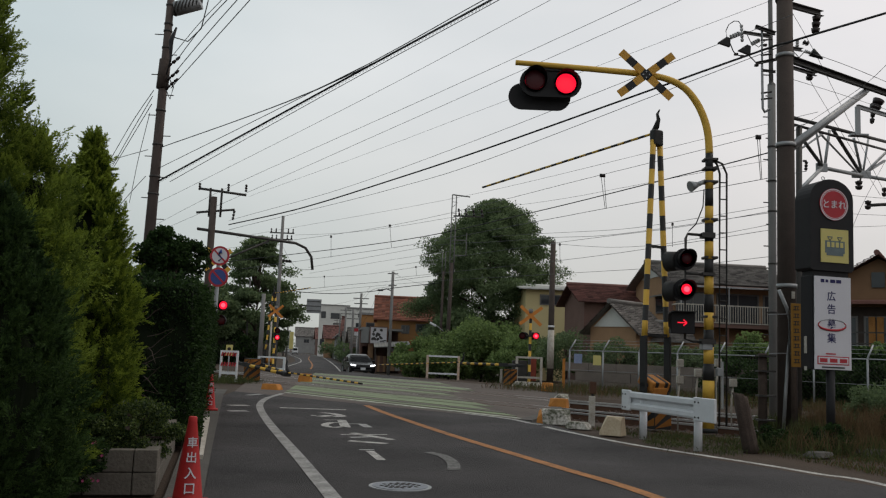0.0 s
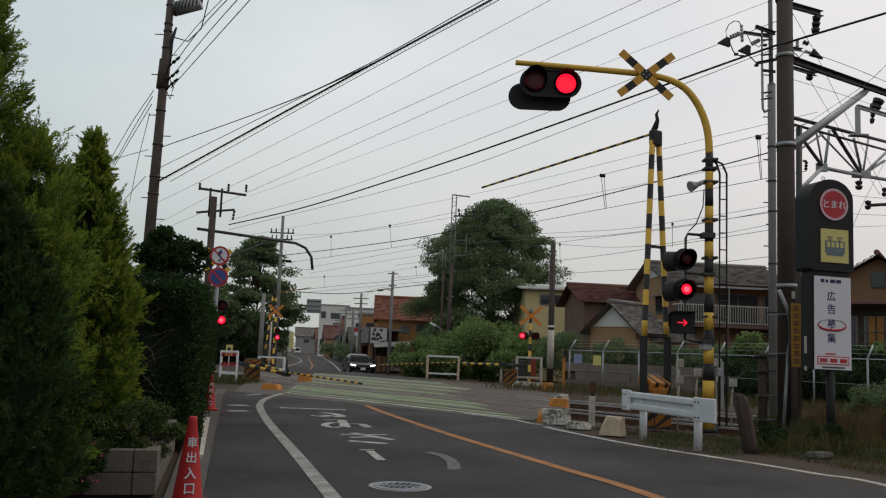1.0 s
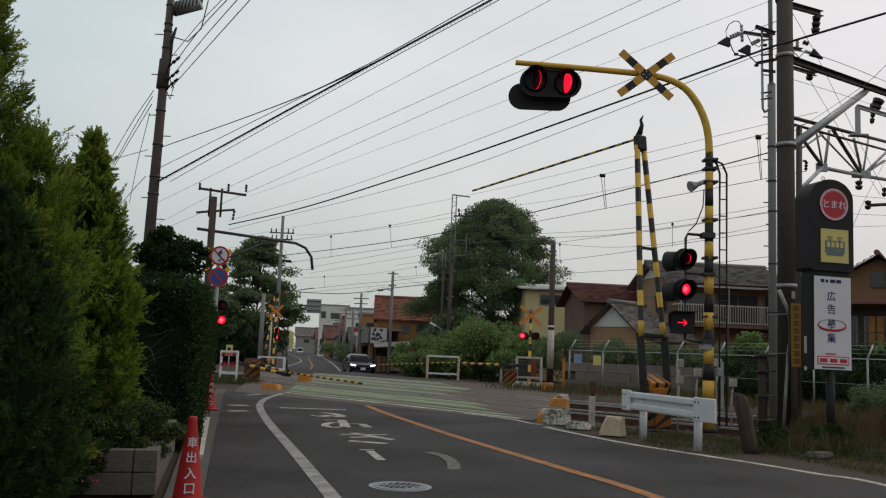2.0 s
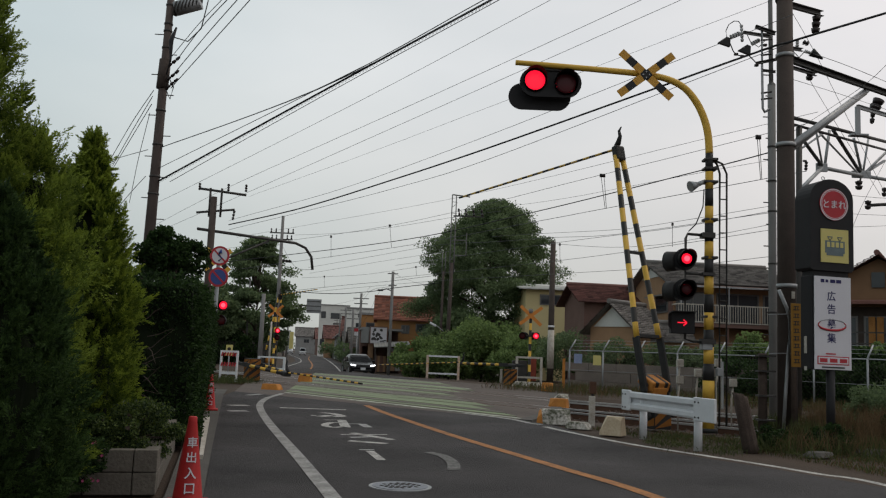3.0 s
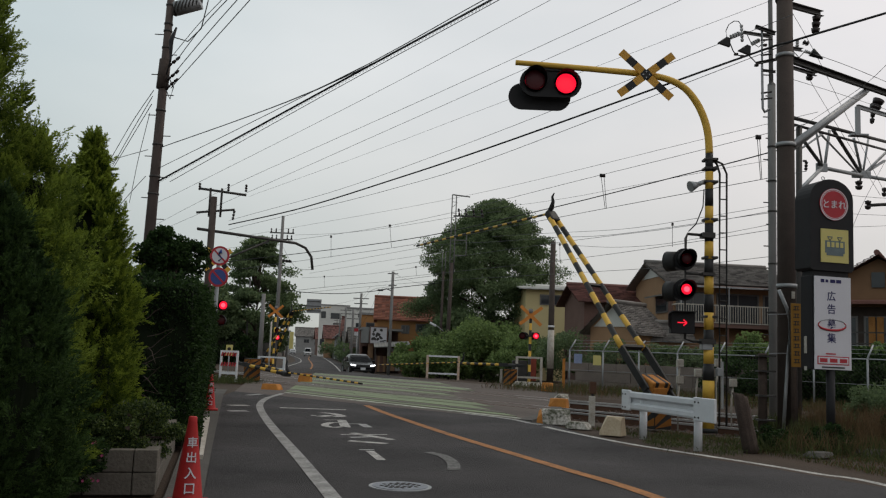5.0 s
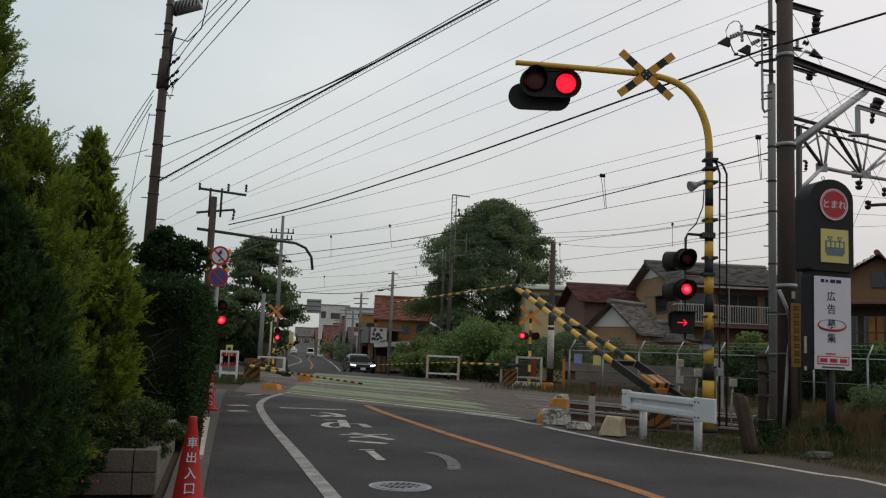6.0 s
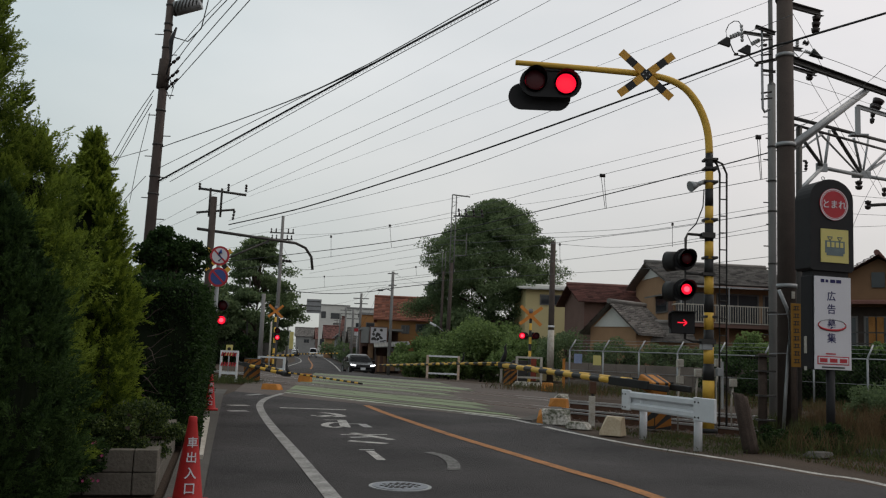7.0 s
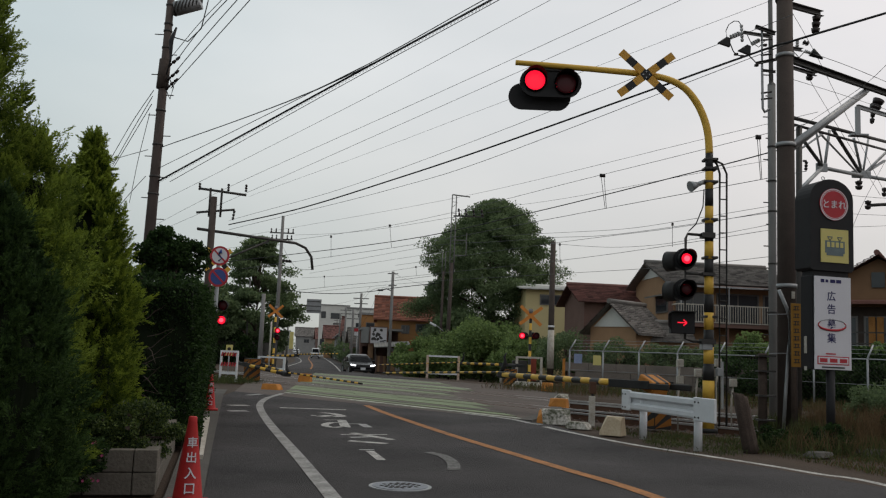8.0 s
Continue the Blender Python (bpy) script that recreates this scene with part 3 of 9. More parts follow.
def flasher(parent, c, r, lens_scale, timing, lit_first, hood=True, board=None):
    """A round lamp facing -y: housing and hood, with an invented turning disc, one side lit and one unlit, in place of
    blinking.
    """
    bm = rod(bmesh.new(), (c[0], c[1] + 0.20, c[2]), (c[0], c[1] + 0.02, c[2]), r * 0.7, r, seg=24)
    rod(bm, (c[0], c[1] + 0.021, c[2]), (c[0], c[1] + 0.16, c[2]), r * 0.99, r * 0.9, seg=24)
    for f in [f for f in bm.faces if len(f.verts) > 4 and f.calc_center_median().y < c[1] + 0.1]:
        bm.faces.remove(f)
    housing = part("lamp_housing", bm, BLACK, parent)
    if hood:
        bm = bmesh.new()
        rows = []
        for y, k in ((0.03, 1.0), (-0.20, 1.0)):
            rows.append([bm.verts.new((c[0] + r * math.cos(radians(a)), c[1] + (y if y > 0 else y * (0.35 + 0.65 * max(0, math.sin(radians(a))))), c[2] + r * math.sin(radians(a)))) for a in range(-30, 211, 15)])
        for i in range(len(rows[0]) - 1):
            bm.faces.new((rows[0][i], rows[0][i + 1], rows[1][i + 1], rows[1][i]))
        bmesh.ops.solidify(bm, geom=list(bm.faces), thickness=0.008)
        part("lamp_hood", bm, BLACK, housing)
    rl = r * lens_scale
    # added ring that blocks stray glow from the disc's turned-away lit side
    bm = bmesh.new()
    inner, outer = [[bm.verts.new((c[0] + q * math.cos(6.28318 * i / 28), c[1] + 0.028, c[2] + q * math.sin(6.28318 * i / 28))) for i in range(28)] for q in (rl * 1.02, r * 0.985)]
    for i in range(28):
        bm.faces.new((inner[i], inner[(i + 1) % 28], outer[(i + 1) % 28], outer[i]))
    bmesh.ops.solidify(bm, geom=list(bm.faces), thickness=0.004)
    part("glow_baffle", bm, BLACK, housing)
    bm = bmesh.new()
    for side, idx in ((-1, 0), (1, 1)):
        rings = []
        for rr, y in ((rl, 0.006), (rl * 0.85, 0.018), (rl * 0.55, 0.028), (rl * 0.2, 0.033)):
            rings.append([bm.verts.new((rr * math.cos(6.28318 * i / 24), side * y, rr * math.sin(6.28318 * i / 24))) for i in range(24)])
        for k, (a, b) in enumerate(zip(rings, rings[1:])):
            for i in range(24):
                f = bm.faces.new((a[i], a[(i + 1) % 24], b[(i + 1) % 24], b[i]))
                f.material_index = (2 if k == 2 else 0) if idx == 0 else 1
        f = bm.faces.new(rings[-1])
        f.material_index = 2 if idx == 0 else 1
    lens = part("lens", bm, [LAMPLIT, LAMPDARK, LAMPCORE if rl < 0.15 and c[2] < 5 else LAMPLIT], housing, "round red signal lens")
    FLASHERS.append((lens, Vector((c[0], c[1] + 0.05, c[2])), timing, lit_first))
    return housing


def cross_sign(parent, c, size, w, lean=0, turn=0, mats=None):
    """The crossed boards, each with dark bands."""
    for k, a in enumerate((42, -38)):
        bm = bmesh.new()
        n = 7
        for i in range(n):
            x = -size / 2 + size * (i + 0.5) / n
            box(bm, (x, 0, 0), (size / n, 0.012, w), idx=i % 2)
        bmesh.ops.remove_doubles(bm, verts=list(bm.verts), dist=0.0005)
        ob = part("cross_board", bm, mats or [YELLOW, BLACK], parent)
        ob.matrix_local = Matrix.Translation((c[0], c[1] - 0.015 * k, c[2])) @ pose(0, 0, 0, 0, 0, turn) @ pose(0, 0, 0, 0, a + lean, 0)


def overhead_post():
    p = thing("crossing_signal_post", Matrix.Translation((5.18, 16.8, 0)), "striped yellow crossing signal post with overhanging flashing lamps", "crossing signal", "crossing signals")
    bm = bmesh.new()
    rod(bm, (0, 0, 0), (0, 0, 0.08), 0.17, 0.17, seg=20, idx=1)
    bands = [0.08, 0.62, 0.98, 1.30, 1.62, 1.95, 2.28, 2.63, 2.98, 3.32, 3.66, 4.02, 4.36, 4.70, 5.05, 5.42]
    cols = [0, 0, 1, 0, 1, 0, 1, 0, 1, 0, 1, 0, 1, 0, 1]
    for (a, b), k in zip(zip(bands, bands[1:]), cols):
        ra, rb_ = (0.110 if q < 1.2 else 0.099 - 0.0057 * (q - 1.0) for q in (a, b))
        rod(bm, (0, 0, a), (0, 0, b), ra, rb_, seg=20, idx=k)
    bend = [(0, 0, 5.42), (-0.02, 0, 5.75), (-0.09, 0, 6.08), (-0.24, 0, 6.42), (-0.46, 0, 6.70), (-0.72, 0, 6.86), (-1.05, 0, 6.95), (-1.5, 0, 7.0), (-3.0, 0, 7.08), (-3.88, 0, 7.12)]
    smooth, radii = [], []
    rb = [0.0738, 0.073, 0.072, 0.070, 0.068, 0.066, 0.064, 0.062, 0.056, 0.051]
    bv = [Vector(q) for q in bend]
    for i in range(len(bv) - 1):
        p0, p1, p2, p3 = bv[max(i - 1, 0)], bv[i], bv[i + 1], bv[min(i + 2, len(bv) - 1)]
        for k in range(5):
            t = k / 5
            smooth.append(0.5 * ((2 * p1) + (p2 - p0) * t + (2 * p0 - 5 * p1 + 4 * p2 - p3) * t * t + (3 * p1 - p0 - 3 * p2 + p3) * t ** 3))
            radii.append(rb[i] + (rb[i + 1] - rb[i]) * t)
    tube(bm, smooth + [bv[-1]], radii + [rb[-1]], seg=20, idx=0)
    part("post", bm, [YELLOW, BLACK], p, "yellow and black banded bent tube post")
    # overhead lamp pair: backing board with rounded ends
    def board(cx, cz, half, r, y, mt):
        bm = bmesh.new()
        out = [(cx + half + r * math.cos(radians(a)), cz + r * math.sin(radians(a))) for a in range(-90, 91, 15)] + [(cx - half + r * math.cos(radians(a)), cz + r * math.sin(radians(a))) for a in range(90, 271, 15)]
        f = [bm.verts.new((x, y, zz)) for x, zz in out]
        b = [bm.verts.new((x, y + 0.05, zz)) for x, zz in out]
        bm.faces.new(f)
        bm.faces.new(b[::-1])
        for i in range(len(f)):
            bm.faces.new((f[i], b[i], b[(i + 1) % len(f)], f[(i + 1) % len(f)]))
        bmesh.ops.recalc_face_normals(bm, faces=list(bm.faces))
        part("lamp_board", bm, mt, p)
    board(-3.16, 6.76, 0.32, 0.30, 0.06, BLACKMATT)
    board(-3.35, 6.53, 0.36, 0.27, 0.30, BLACKMATT)
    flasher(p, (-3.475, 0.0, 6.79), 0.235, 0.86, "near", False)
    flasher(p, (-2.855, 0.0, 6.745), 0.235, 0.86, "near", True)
    bm = box(bmesh.new(), (-3.16, 0.05, 7.03), (0.5, 0.06, 0.08), bevel=0.01)
    part("lamp_bracket", bm, STEELDARK, p)
    cross_sign(p, (-1.29, -0.1, 6.94), 1.36, 0.155, lean=0, mats=[BOARDAMBER, BLACK])
    for bx, bz in ((-0.06, 0), (0.06, 0), (0, 0.06), (0, -0.06)):
        part("bolt", disc(bmesh.new(), (-1.29 + bx, -0.125, 6.94 + bz), 0.016, 0.012, seg=10), STEELGREY, p)
    # lower lamps on the arm
    for z, first in ((3.29, False), (2.70, True)):
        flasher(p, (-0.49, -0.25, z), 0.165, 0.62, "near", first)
        bm = disc(bmesh.new(), (-0.49, -0.06, z), 0.215, 0.03, seg=30)
        part("lamp_board", bm, BLACKMATT, p)
        bm = rod(bmesh.new(), (-0.60, 0.0, z - 0.03), (-0.76, 0.17, z - 0.03), 0.185, 0.20, seg=24)
        part("rear_lamp", bm, BLACK, p)
    bm = tube(bmesh.new(), [(0.0, 0, 3.78), (-0.42, 0, 3.80), (-0.47, -0.05, 3.70), (-0.47, -0.05, 1.75), (-0.3, 0, 1.72), (0.0, 0, 1.70)], 0.028)
    box(bm, (-0.03, 0, 3.78), (0.24, 0.24, 0.1))
    box(bm, (-0.03, 0, 3.02), (0.24, 0.24, 0.06))
    rod(bm, (0, 0, 3.02), (-0.47, -0.05, 3.02), 0.025)
    box(bm, (-0.03, 0, 1.72), (0.26, 0.24, 0.1))
    part("lamp_arm", bm, STEELDARK, p)
    # train direction box
    bm = box(bmesh.new(), (-0.54, -0.08, 2.06), (0.46, 0.16, 0.42), bevel=0.01)
    part("direction_box", bm, BLACKMATT, p, "black box with a lit red arrow")
    bm = bmesh.new()
    for s in (-1, 1):
        vs = [bm.verts.new(q) for q in ((-0.76, -0.16, 1.9), (-0.76, -0.16, 2.26), (-0.86, -0.30, 2.2), (-0.86, -0.30, 1.98))]
        if s == 1:
            bm.faces.new(vs)
    bmesh.ops.solidify(bm, geom=list(bm.faces), thickness=0.01)
    box(bm, (-0.54, -0.24, 2.27), (0.44, 0.16, 0.012))
    part("box_hood", bm, BLACK, p)
    bm = box(bmesh.new(), (-0.56, -0.165, 2.06), (0.17, 0.006, 0.018))
    for s in (-1, 1):
        box(bm, (-0.50, -0.165, 2.06 + 0.028 * s), (0.085, 0.006, 0.019), pose(0, 0, 0, 0, 40 * s, 0))
    part("arrow", bm, LAMPLIT, p, "lit red arrow")
    # loudspeaker horn
    bm = rod(bmesh.new(), (-0.08, 0, 4.86), (-0.24, -0.05, 4.78), 0.04, 0.05)
    rod(bm, (-0.24, -0.05, 4.78), (-0.40, -0.1, 4.72), 0.05, 0.11, seg=20)
    part("loudspeaker", bm, STEELGREY, p, "grey horn loudspeaker")
    bm = tube(bmesh.new(), [(-0.1, 0, 4.7), (-0.12, 0, 4.35), (-0.26, -0.02, 4.0), (-0.40, 0, 3.85)], 0.012)
    part("cable", bm, CABLE, p)
    # ladder behind
    bm = bmesh.new()
    for x in (0.32, 0.46):
        tube(bm, [(x, 0.35, 0.1), (x, 0.35, 5.1), (x * 0.8, 0.34, 5.30), (0.0, 0.05, 5.36)], 0.022)
    part("ladder_rail", bm, STEELDARK, p)
    for i in range(14):
        part("rung", rod(bmesh.new(), (0.32, 0.35, 0.5 + i * 0.34), (0.46, 0.35, 0.5 + i * 0.34), 0.013, seg=6), STEELDARK, p)
    for z in (5.3, 5.12, 4.85, 4.1, 3.35, 2.2):
        part("clamp", box(bmesh.new(), (0.03, 0.05, z), (0.26, 0.26, 0.05), bevel=0.01), STEELDARK, p)
    for x, z, s in ((0.20, 1.15, (0.10, 0.12, 0.16)), (0.26, 0.9, (0.05, 0.05, 0.9)), (-0.05, 1.62, (0.2, 0.2, 0.12))):
        part("junction_box", box(bmesh.new(), (x, 0, z), s, bevel=0.01), STEELGREY, p)
    return p


overhead_post()


def warning_post(x, y, z0, sign_z, lamps, label, timing, size=1.1, turn=0, height=None, hazard=True):
    """A plain warning post with crossed boards and lamps given as (dx, z, lit first)."""
    p = thing("crossing_signal_post", Matrix.Translation((x, y, z0)), label, "crossing signal", "crossing signals")
    bm = striped(bmesh.new(), (0, 0, 0), (0, 0, height or sign_z + 0.3), 0.07, 0.32, seg=12)
    part("post", bm, [YELLOW, BLACK] if hazard else [POLEGREY, POLEGREY], p)
    cross_sign(p, (0, -0.1, sign_z), size, 0.16, turn=turn, mats=[SIGNORANGE, SIGNORANGE] if y > 35 else None)
    for dx, z, first in lamps:
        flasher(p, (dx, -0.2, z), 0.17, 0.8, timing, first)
        part("lamp_bracket", rod(bmesh.new(), (0, 0, z), (dx, 0.0, z), 0.03), STEELDARK, p)
        part("rear_lamp", rod(bmesh.new(), (dx * 0.6, 0.02, z), (dx * 0.6, 0.22, z), 0.16, 0.19, seg=18), BLACK, p)
    part("bell_box", rod(bmesh.new(), (0, -0.02, sign_z + 0.12), (0, -0.02, sign_z + 0.34), 0.13, 0.09, seg=14), POLEGREY, p)
    return p


warning_post(-7.62, 29.5, 0, 4.15, [(0.30, 2.62, True), (0.27, 2.12, False)], "crossing signal post behind two round road signs", "far", height=4.6, hazard=False)
warning_post(-10.25, 54.4, -0.38, 3.9, [(0.2, 2.7, False), (0.2, 2.28, True)], "striped crossing signal post far across the tracks", "near", size=1.15)
warning_post(4.36, 42, -0.05, 3.33, [(-0.40, 2.36, False), (0.26, 2.37, True)], "striped crossing signal post beside a white frame", "far", size=1.35)


# ---- masts and poles ----
def pole(name, x, y, z0, h, r0, r1, material, label, lean=(0, 0), category="utility pole"):
    p = thing(name, Matrix.Translation((x, y, z0)), label, category, "poles along the line")
    part("shaft", rod(bmesh.new(), (0, 0, 0), (lean[0], lean[1], h), r0, r1, seg=16), material, p)
    return p


main_mast = pole("catenary_mast", 6.89, 17.3, -0.1, 9.6, 0.19, 0.155, POLECONC, "thick dark concrete catenary mast with steel brackets", category="catenary mast")
left_pole = pole("utility_pole", -5.82, 17.0, 0, 10.5, 0.128, 0.056, POLEBROWN, "slim brown utility pole with a transformer", lean=(0.1, 0))
left_mast = pole("catenary_mast", -9.15, 34, -0.1, 7.2, 0.15, 0.13, POLECONC, "dark concrete catenary mast with a curved bracket", category="catenary mast")
far_left_pole = pole("utility_pole", -11.23, 60, -0.4, 10.8, 0.16, 0.10, POLEGREY, "grey concrete utility pole with crossarms", lean=(0.0, 0))
lattice_pole = pole("utility_pole", 0.55, 62, -0.4, 8.2, 0.17, 0.12, POLECONC, "tall brownish pole with a steel lattice head before a tree", lean=(0.12, 0))
pole_b = pole("utility_pole", 5.42, 42.5, -0.1, 7.1, 0.165, 0.125, POLECONC, "concrete pole with a white painted band")
pole_c = pole("utility_pole", -3.5, 62, -0.4, 7.4, 0.12, 0.1, POLEGREY, "slim grey pole beside the shop")
thin_pole = pole("utility_pole", 7.45, 19.5, -0.1, 7.88, 0.088, 0.088, POLEGREY, "slim grey steel pole with step bolts")


# ---- guard rail ----
def guard_rail():
    a, b = Vector((3.40, 16.0, 0)), Vector((4.17, 13.1, 0))
    d = (b - a).normalized()
    ang = math.degrees(math.atan2(d.y, d.x))
    g = thing("guard_rail", Matrix.Translation(a) @ pose(0, 0, 0, 0, 0, ang), "short white painted steel guard rail on two posts", "guard rail")
    L = (b - a).length
    bm = bmesh.new()
    prof = [(-0.03, 0.44), (-0.045, 0.47), (-0.045, 0.53), (0.02, 0.56), (0.02, 0.62), (-0.045, 0.66), (-0.045, 0.73), (-0.03, 0.755), (-0.02, 0.755), (-0.035, 0.72), (-0.035, 0.66), (0.03, 0.63), (0.03, 0.55), (-0.035, 0.52), (-0.035, 0.47), (-0.02, 0.44)]
    r0 = [bm.verts.new((0.1, y, z)) for y, z in prof]
    r1 = [bm.verts.new((L - 0.1, y, z)) for y, z in prof]
    for i in range(len(prof)):
        bm.faces.new((r0[i], r0[(i + 1) % len(prof)], r1[(i + 1) % len(prof)], r1[i]))
    bmesh.ops.recalc_face_normals(bm, faces=list(bm.faces))
    part("beam", bm, WHITEP, g)
    for x0, x1 in ((0.0, 0.30), (L - 0.58, L)):
        bm = box(bmesh.new(), ((x0 + x1) / 2, -0.03, 0.595), (x1 - x0, 0.05, 0.36), bevel=0.012)
        end = part("end_plate", bm, WHITEP, g)
        for bx in (x0 + 0.06, x0 + 0.16):
            for z in (0.47, 0.70):
                part("bolt", disc(bmesh.new(), (bx, -0.06, z), 0.014, 0.012, seg=10), STEELDARK, end)
    for x in (0.62, L - 0.62):
        part("guard_post", rod(bmesh.new(), (x, 0.06, -0.1), (x, 0.06, 0.62), 0.065, seg=16), WHITEP, g)


guard_rail()


# ---- hedges and trees ----
def sprays(rng, root, axis, length, pairs=8, beads=3):
    """Feather-like sprays: side twigs in pairs along each axis, each a row of small leaves. Gives centres, directions and the place along the axis."""
    m = len(root)
    side = np.cross(axis, rng.normal(size=(m, 3)))
    side /= np.linalg.norm(side, axis=1, keepdims=True) + 1e-9
    curl = np.cross(axis, side)
    cs, ds, ts = [], [], []
    for k in range(pairs + 2):
        t = (k + 0.6) / (pairs + 1.6)
        for sg in (-1, 1):
            tilt = 0.62 - 0.35 * t
            d = axis * (1 - 0.25 * tilt) + side * (sg * tilt) + curl * rng.normal(0, 0.14, (m, 1)) + rng.normal(0, 0.08, (m, 3))
            d /= np.linalg.norm(d, axis=1, keepdims=True)
            reach = (0.42 * (1 - t) + 0.10) * length * rng.uniform(0.75, 1.2, m)
            base = root + axis * (t * length)[:, None] + np.array([0, 0, 0.10]) * (t * t * length)[:, None]
            for j in range(beads):
                cs.append(base + d * (reach * (j + 0.5) / beads)[:, None] + rng.normal(0, 0.004, (m, 3)))
                ds.append(d + rng.normal(0, 0.24, (m, 3)))
                ts.append(np.full(m, t + 0.25 * j / beads))
    return np.concatenate(cs), np.concatenate(ds), np.concatenate(ts)


def conifer(x, y, h, r, m, label, seed, taper=0.4, material=LEAF_THUJA, young=LEAF_YOUNG, plume=(0.20, 0.42), rise=0.9, blunt=0.85, tuft=8, beads=4, ripple=0.11):
    rng = np.random.default_rng(seed)
    np.random.seed(seed)
    t = thing("conifer", Matrix.Translation((x, y, 0)), label, "conifer", "garden conifers")
    part("trunk", rod(bmesh.new(), (0, 0, 0), (0, 0, h * 0.85), 0.09, 0.02, seg=8), WOODPOLE, t)

    def girth(z):
        return np.minimum(1, np.maximum(0, 1 - z) / taper) ** blunt * (0.85 + 0.15 * np.minimum(1, z * 5))
    # tufts of sprays, each tuft with its own way out
    k = m // tuft
    m = k * tuft
    pz, pa = rng.uniform(0.0, 1.0, k) ** 1.05, rng.uniform(0, 2 * math.pi, k)
    wave = 0.86 + ripple * (np.sin(3 * pa + 7 * pz) + 0.7 * np.sin(7 * pa - 17 * pz))
    rad = r * girth(pz) * wave * rng.uniform(0.66, 1.06, k) ** 0.8 * (1 + 0.15 * np.clip(1 - pz / 0.3, 0, 1))
    pc = np.stack([rad * np.cos(pa), rad * np.sin(pa), pz * h * 0.95], axis=1)
    out = np.stack([np.cos(pa), np.sin(pa), rise + 0.9 * pz ** 2], axis=1) + rng.normal(0, 0.22, (k, 3))
    size = rng.uniform(*plume, k) * (0.55 + 0.45 * girth(pz)) * np.where(rng.uniform(0, 1, k) < 0.08, 1.4, 1.0)
    pc, out, size = (np.repeat(q, tuft, axis=0) for q in (pc, out / np.linalg.norm(out, axis=1, keepdims=True), size))
    pc = pc + rng.normal(0, 0.14, (m, 3)) * size[:, None]
    out = out + rng.normal(0, 0.42, (m, 3))
    out /= np.linalg.norm(out, axis=1, keepdims=True)
    size = size * rng.uniform(0.6, 1.1, m)
    # the leader at the top
    top = max(6, m // 120)
    pc[:top] = np.stack([rng.normal(0, 0.025, top), rng.normal(0, 0.025, top), h * rng.uniform(0.86, 0.96, top)], axis=1)
    out[:top] = rng.normal(0, 0.28, (top, 3)) + np.array([0, 0, 1.0])
    out[:top] /= np.linalg.norm(out[:top], axis=1, keepdims=True)
    size[:top] = rng.uniform(0.10, 0.24, top)
    c, d, at = sprays(rng, pc - out * (0.3 * size)[:, None], out, size, 9, beads)
    c[:, 2] = np.maximum(c[:, 2], 0.02)
    tip = at + rng.normal(0, 0.12, len(at)) > 0.72
    for nm, k, mt in (("crown", ~tip, material), ("young_growth", tip, young)):
        n = int(k.sum())
        leaves(nm, c[k], d[k], rng.uniform(0.020, 0.036, n), rng.uniform(0.007, 0.011, n), mt, t)
    # solid dark core: blocks light and shows as shade in the gaps
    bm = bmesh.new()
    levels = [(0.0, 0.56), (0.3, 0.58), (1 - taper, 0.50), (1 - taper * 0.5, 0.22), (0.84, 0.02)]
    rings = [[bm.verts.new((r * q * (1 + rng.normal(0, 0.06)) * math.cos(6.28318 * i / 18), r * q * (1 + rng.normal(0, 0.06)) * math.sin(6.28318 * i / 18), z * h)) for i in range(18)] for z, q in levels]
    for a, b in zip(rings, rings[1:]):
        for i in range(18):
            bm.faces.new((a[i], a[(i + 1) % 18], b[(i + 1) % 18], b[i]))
    part("shade_core", bm, LEAF_CORE, t)
    return t


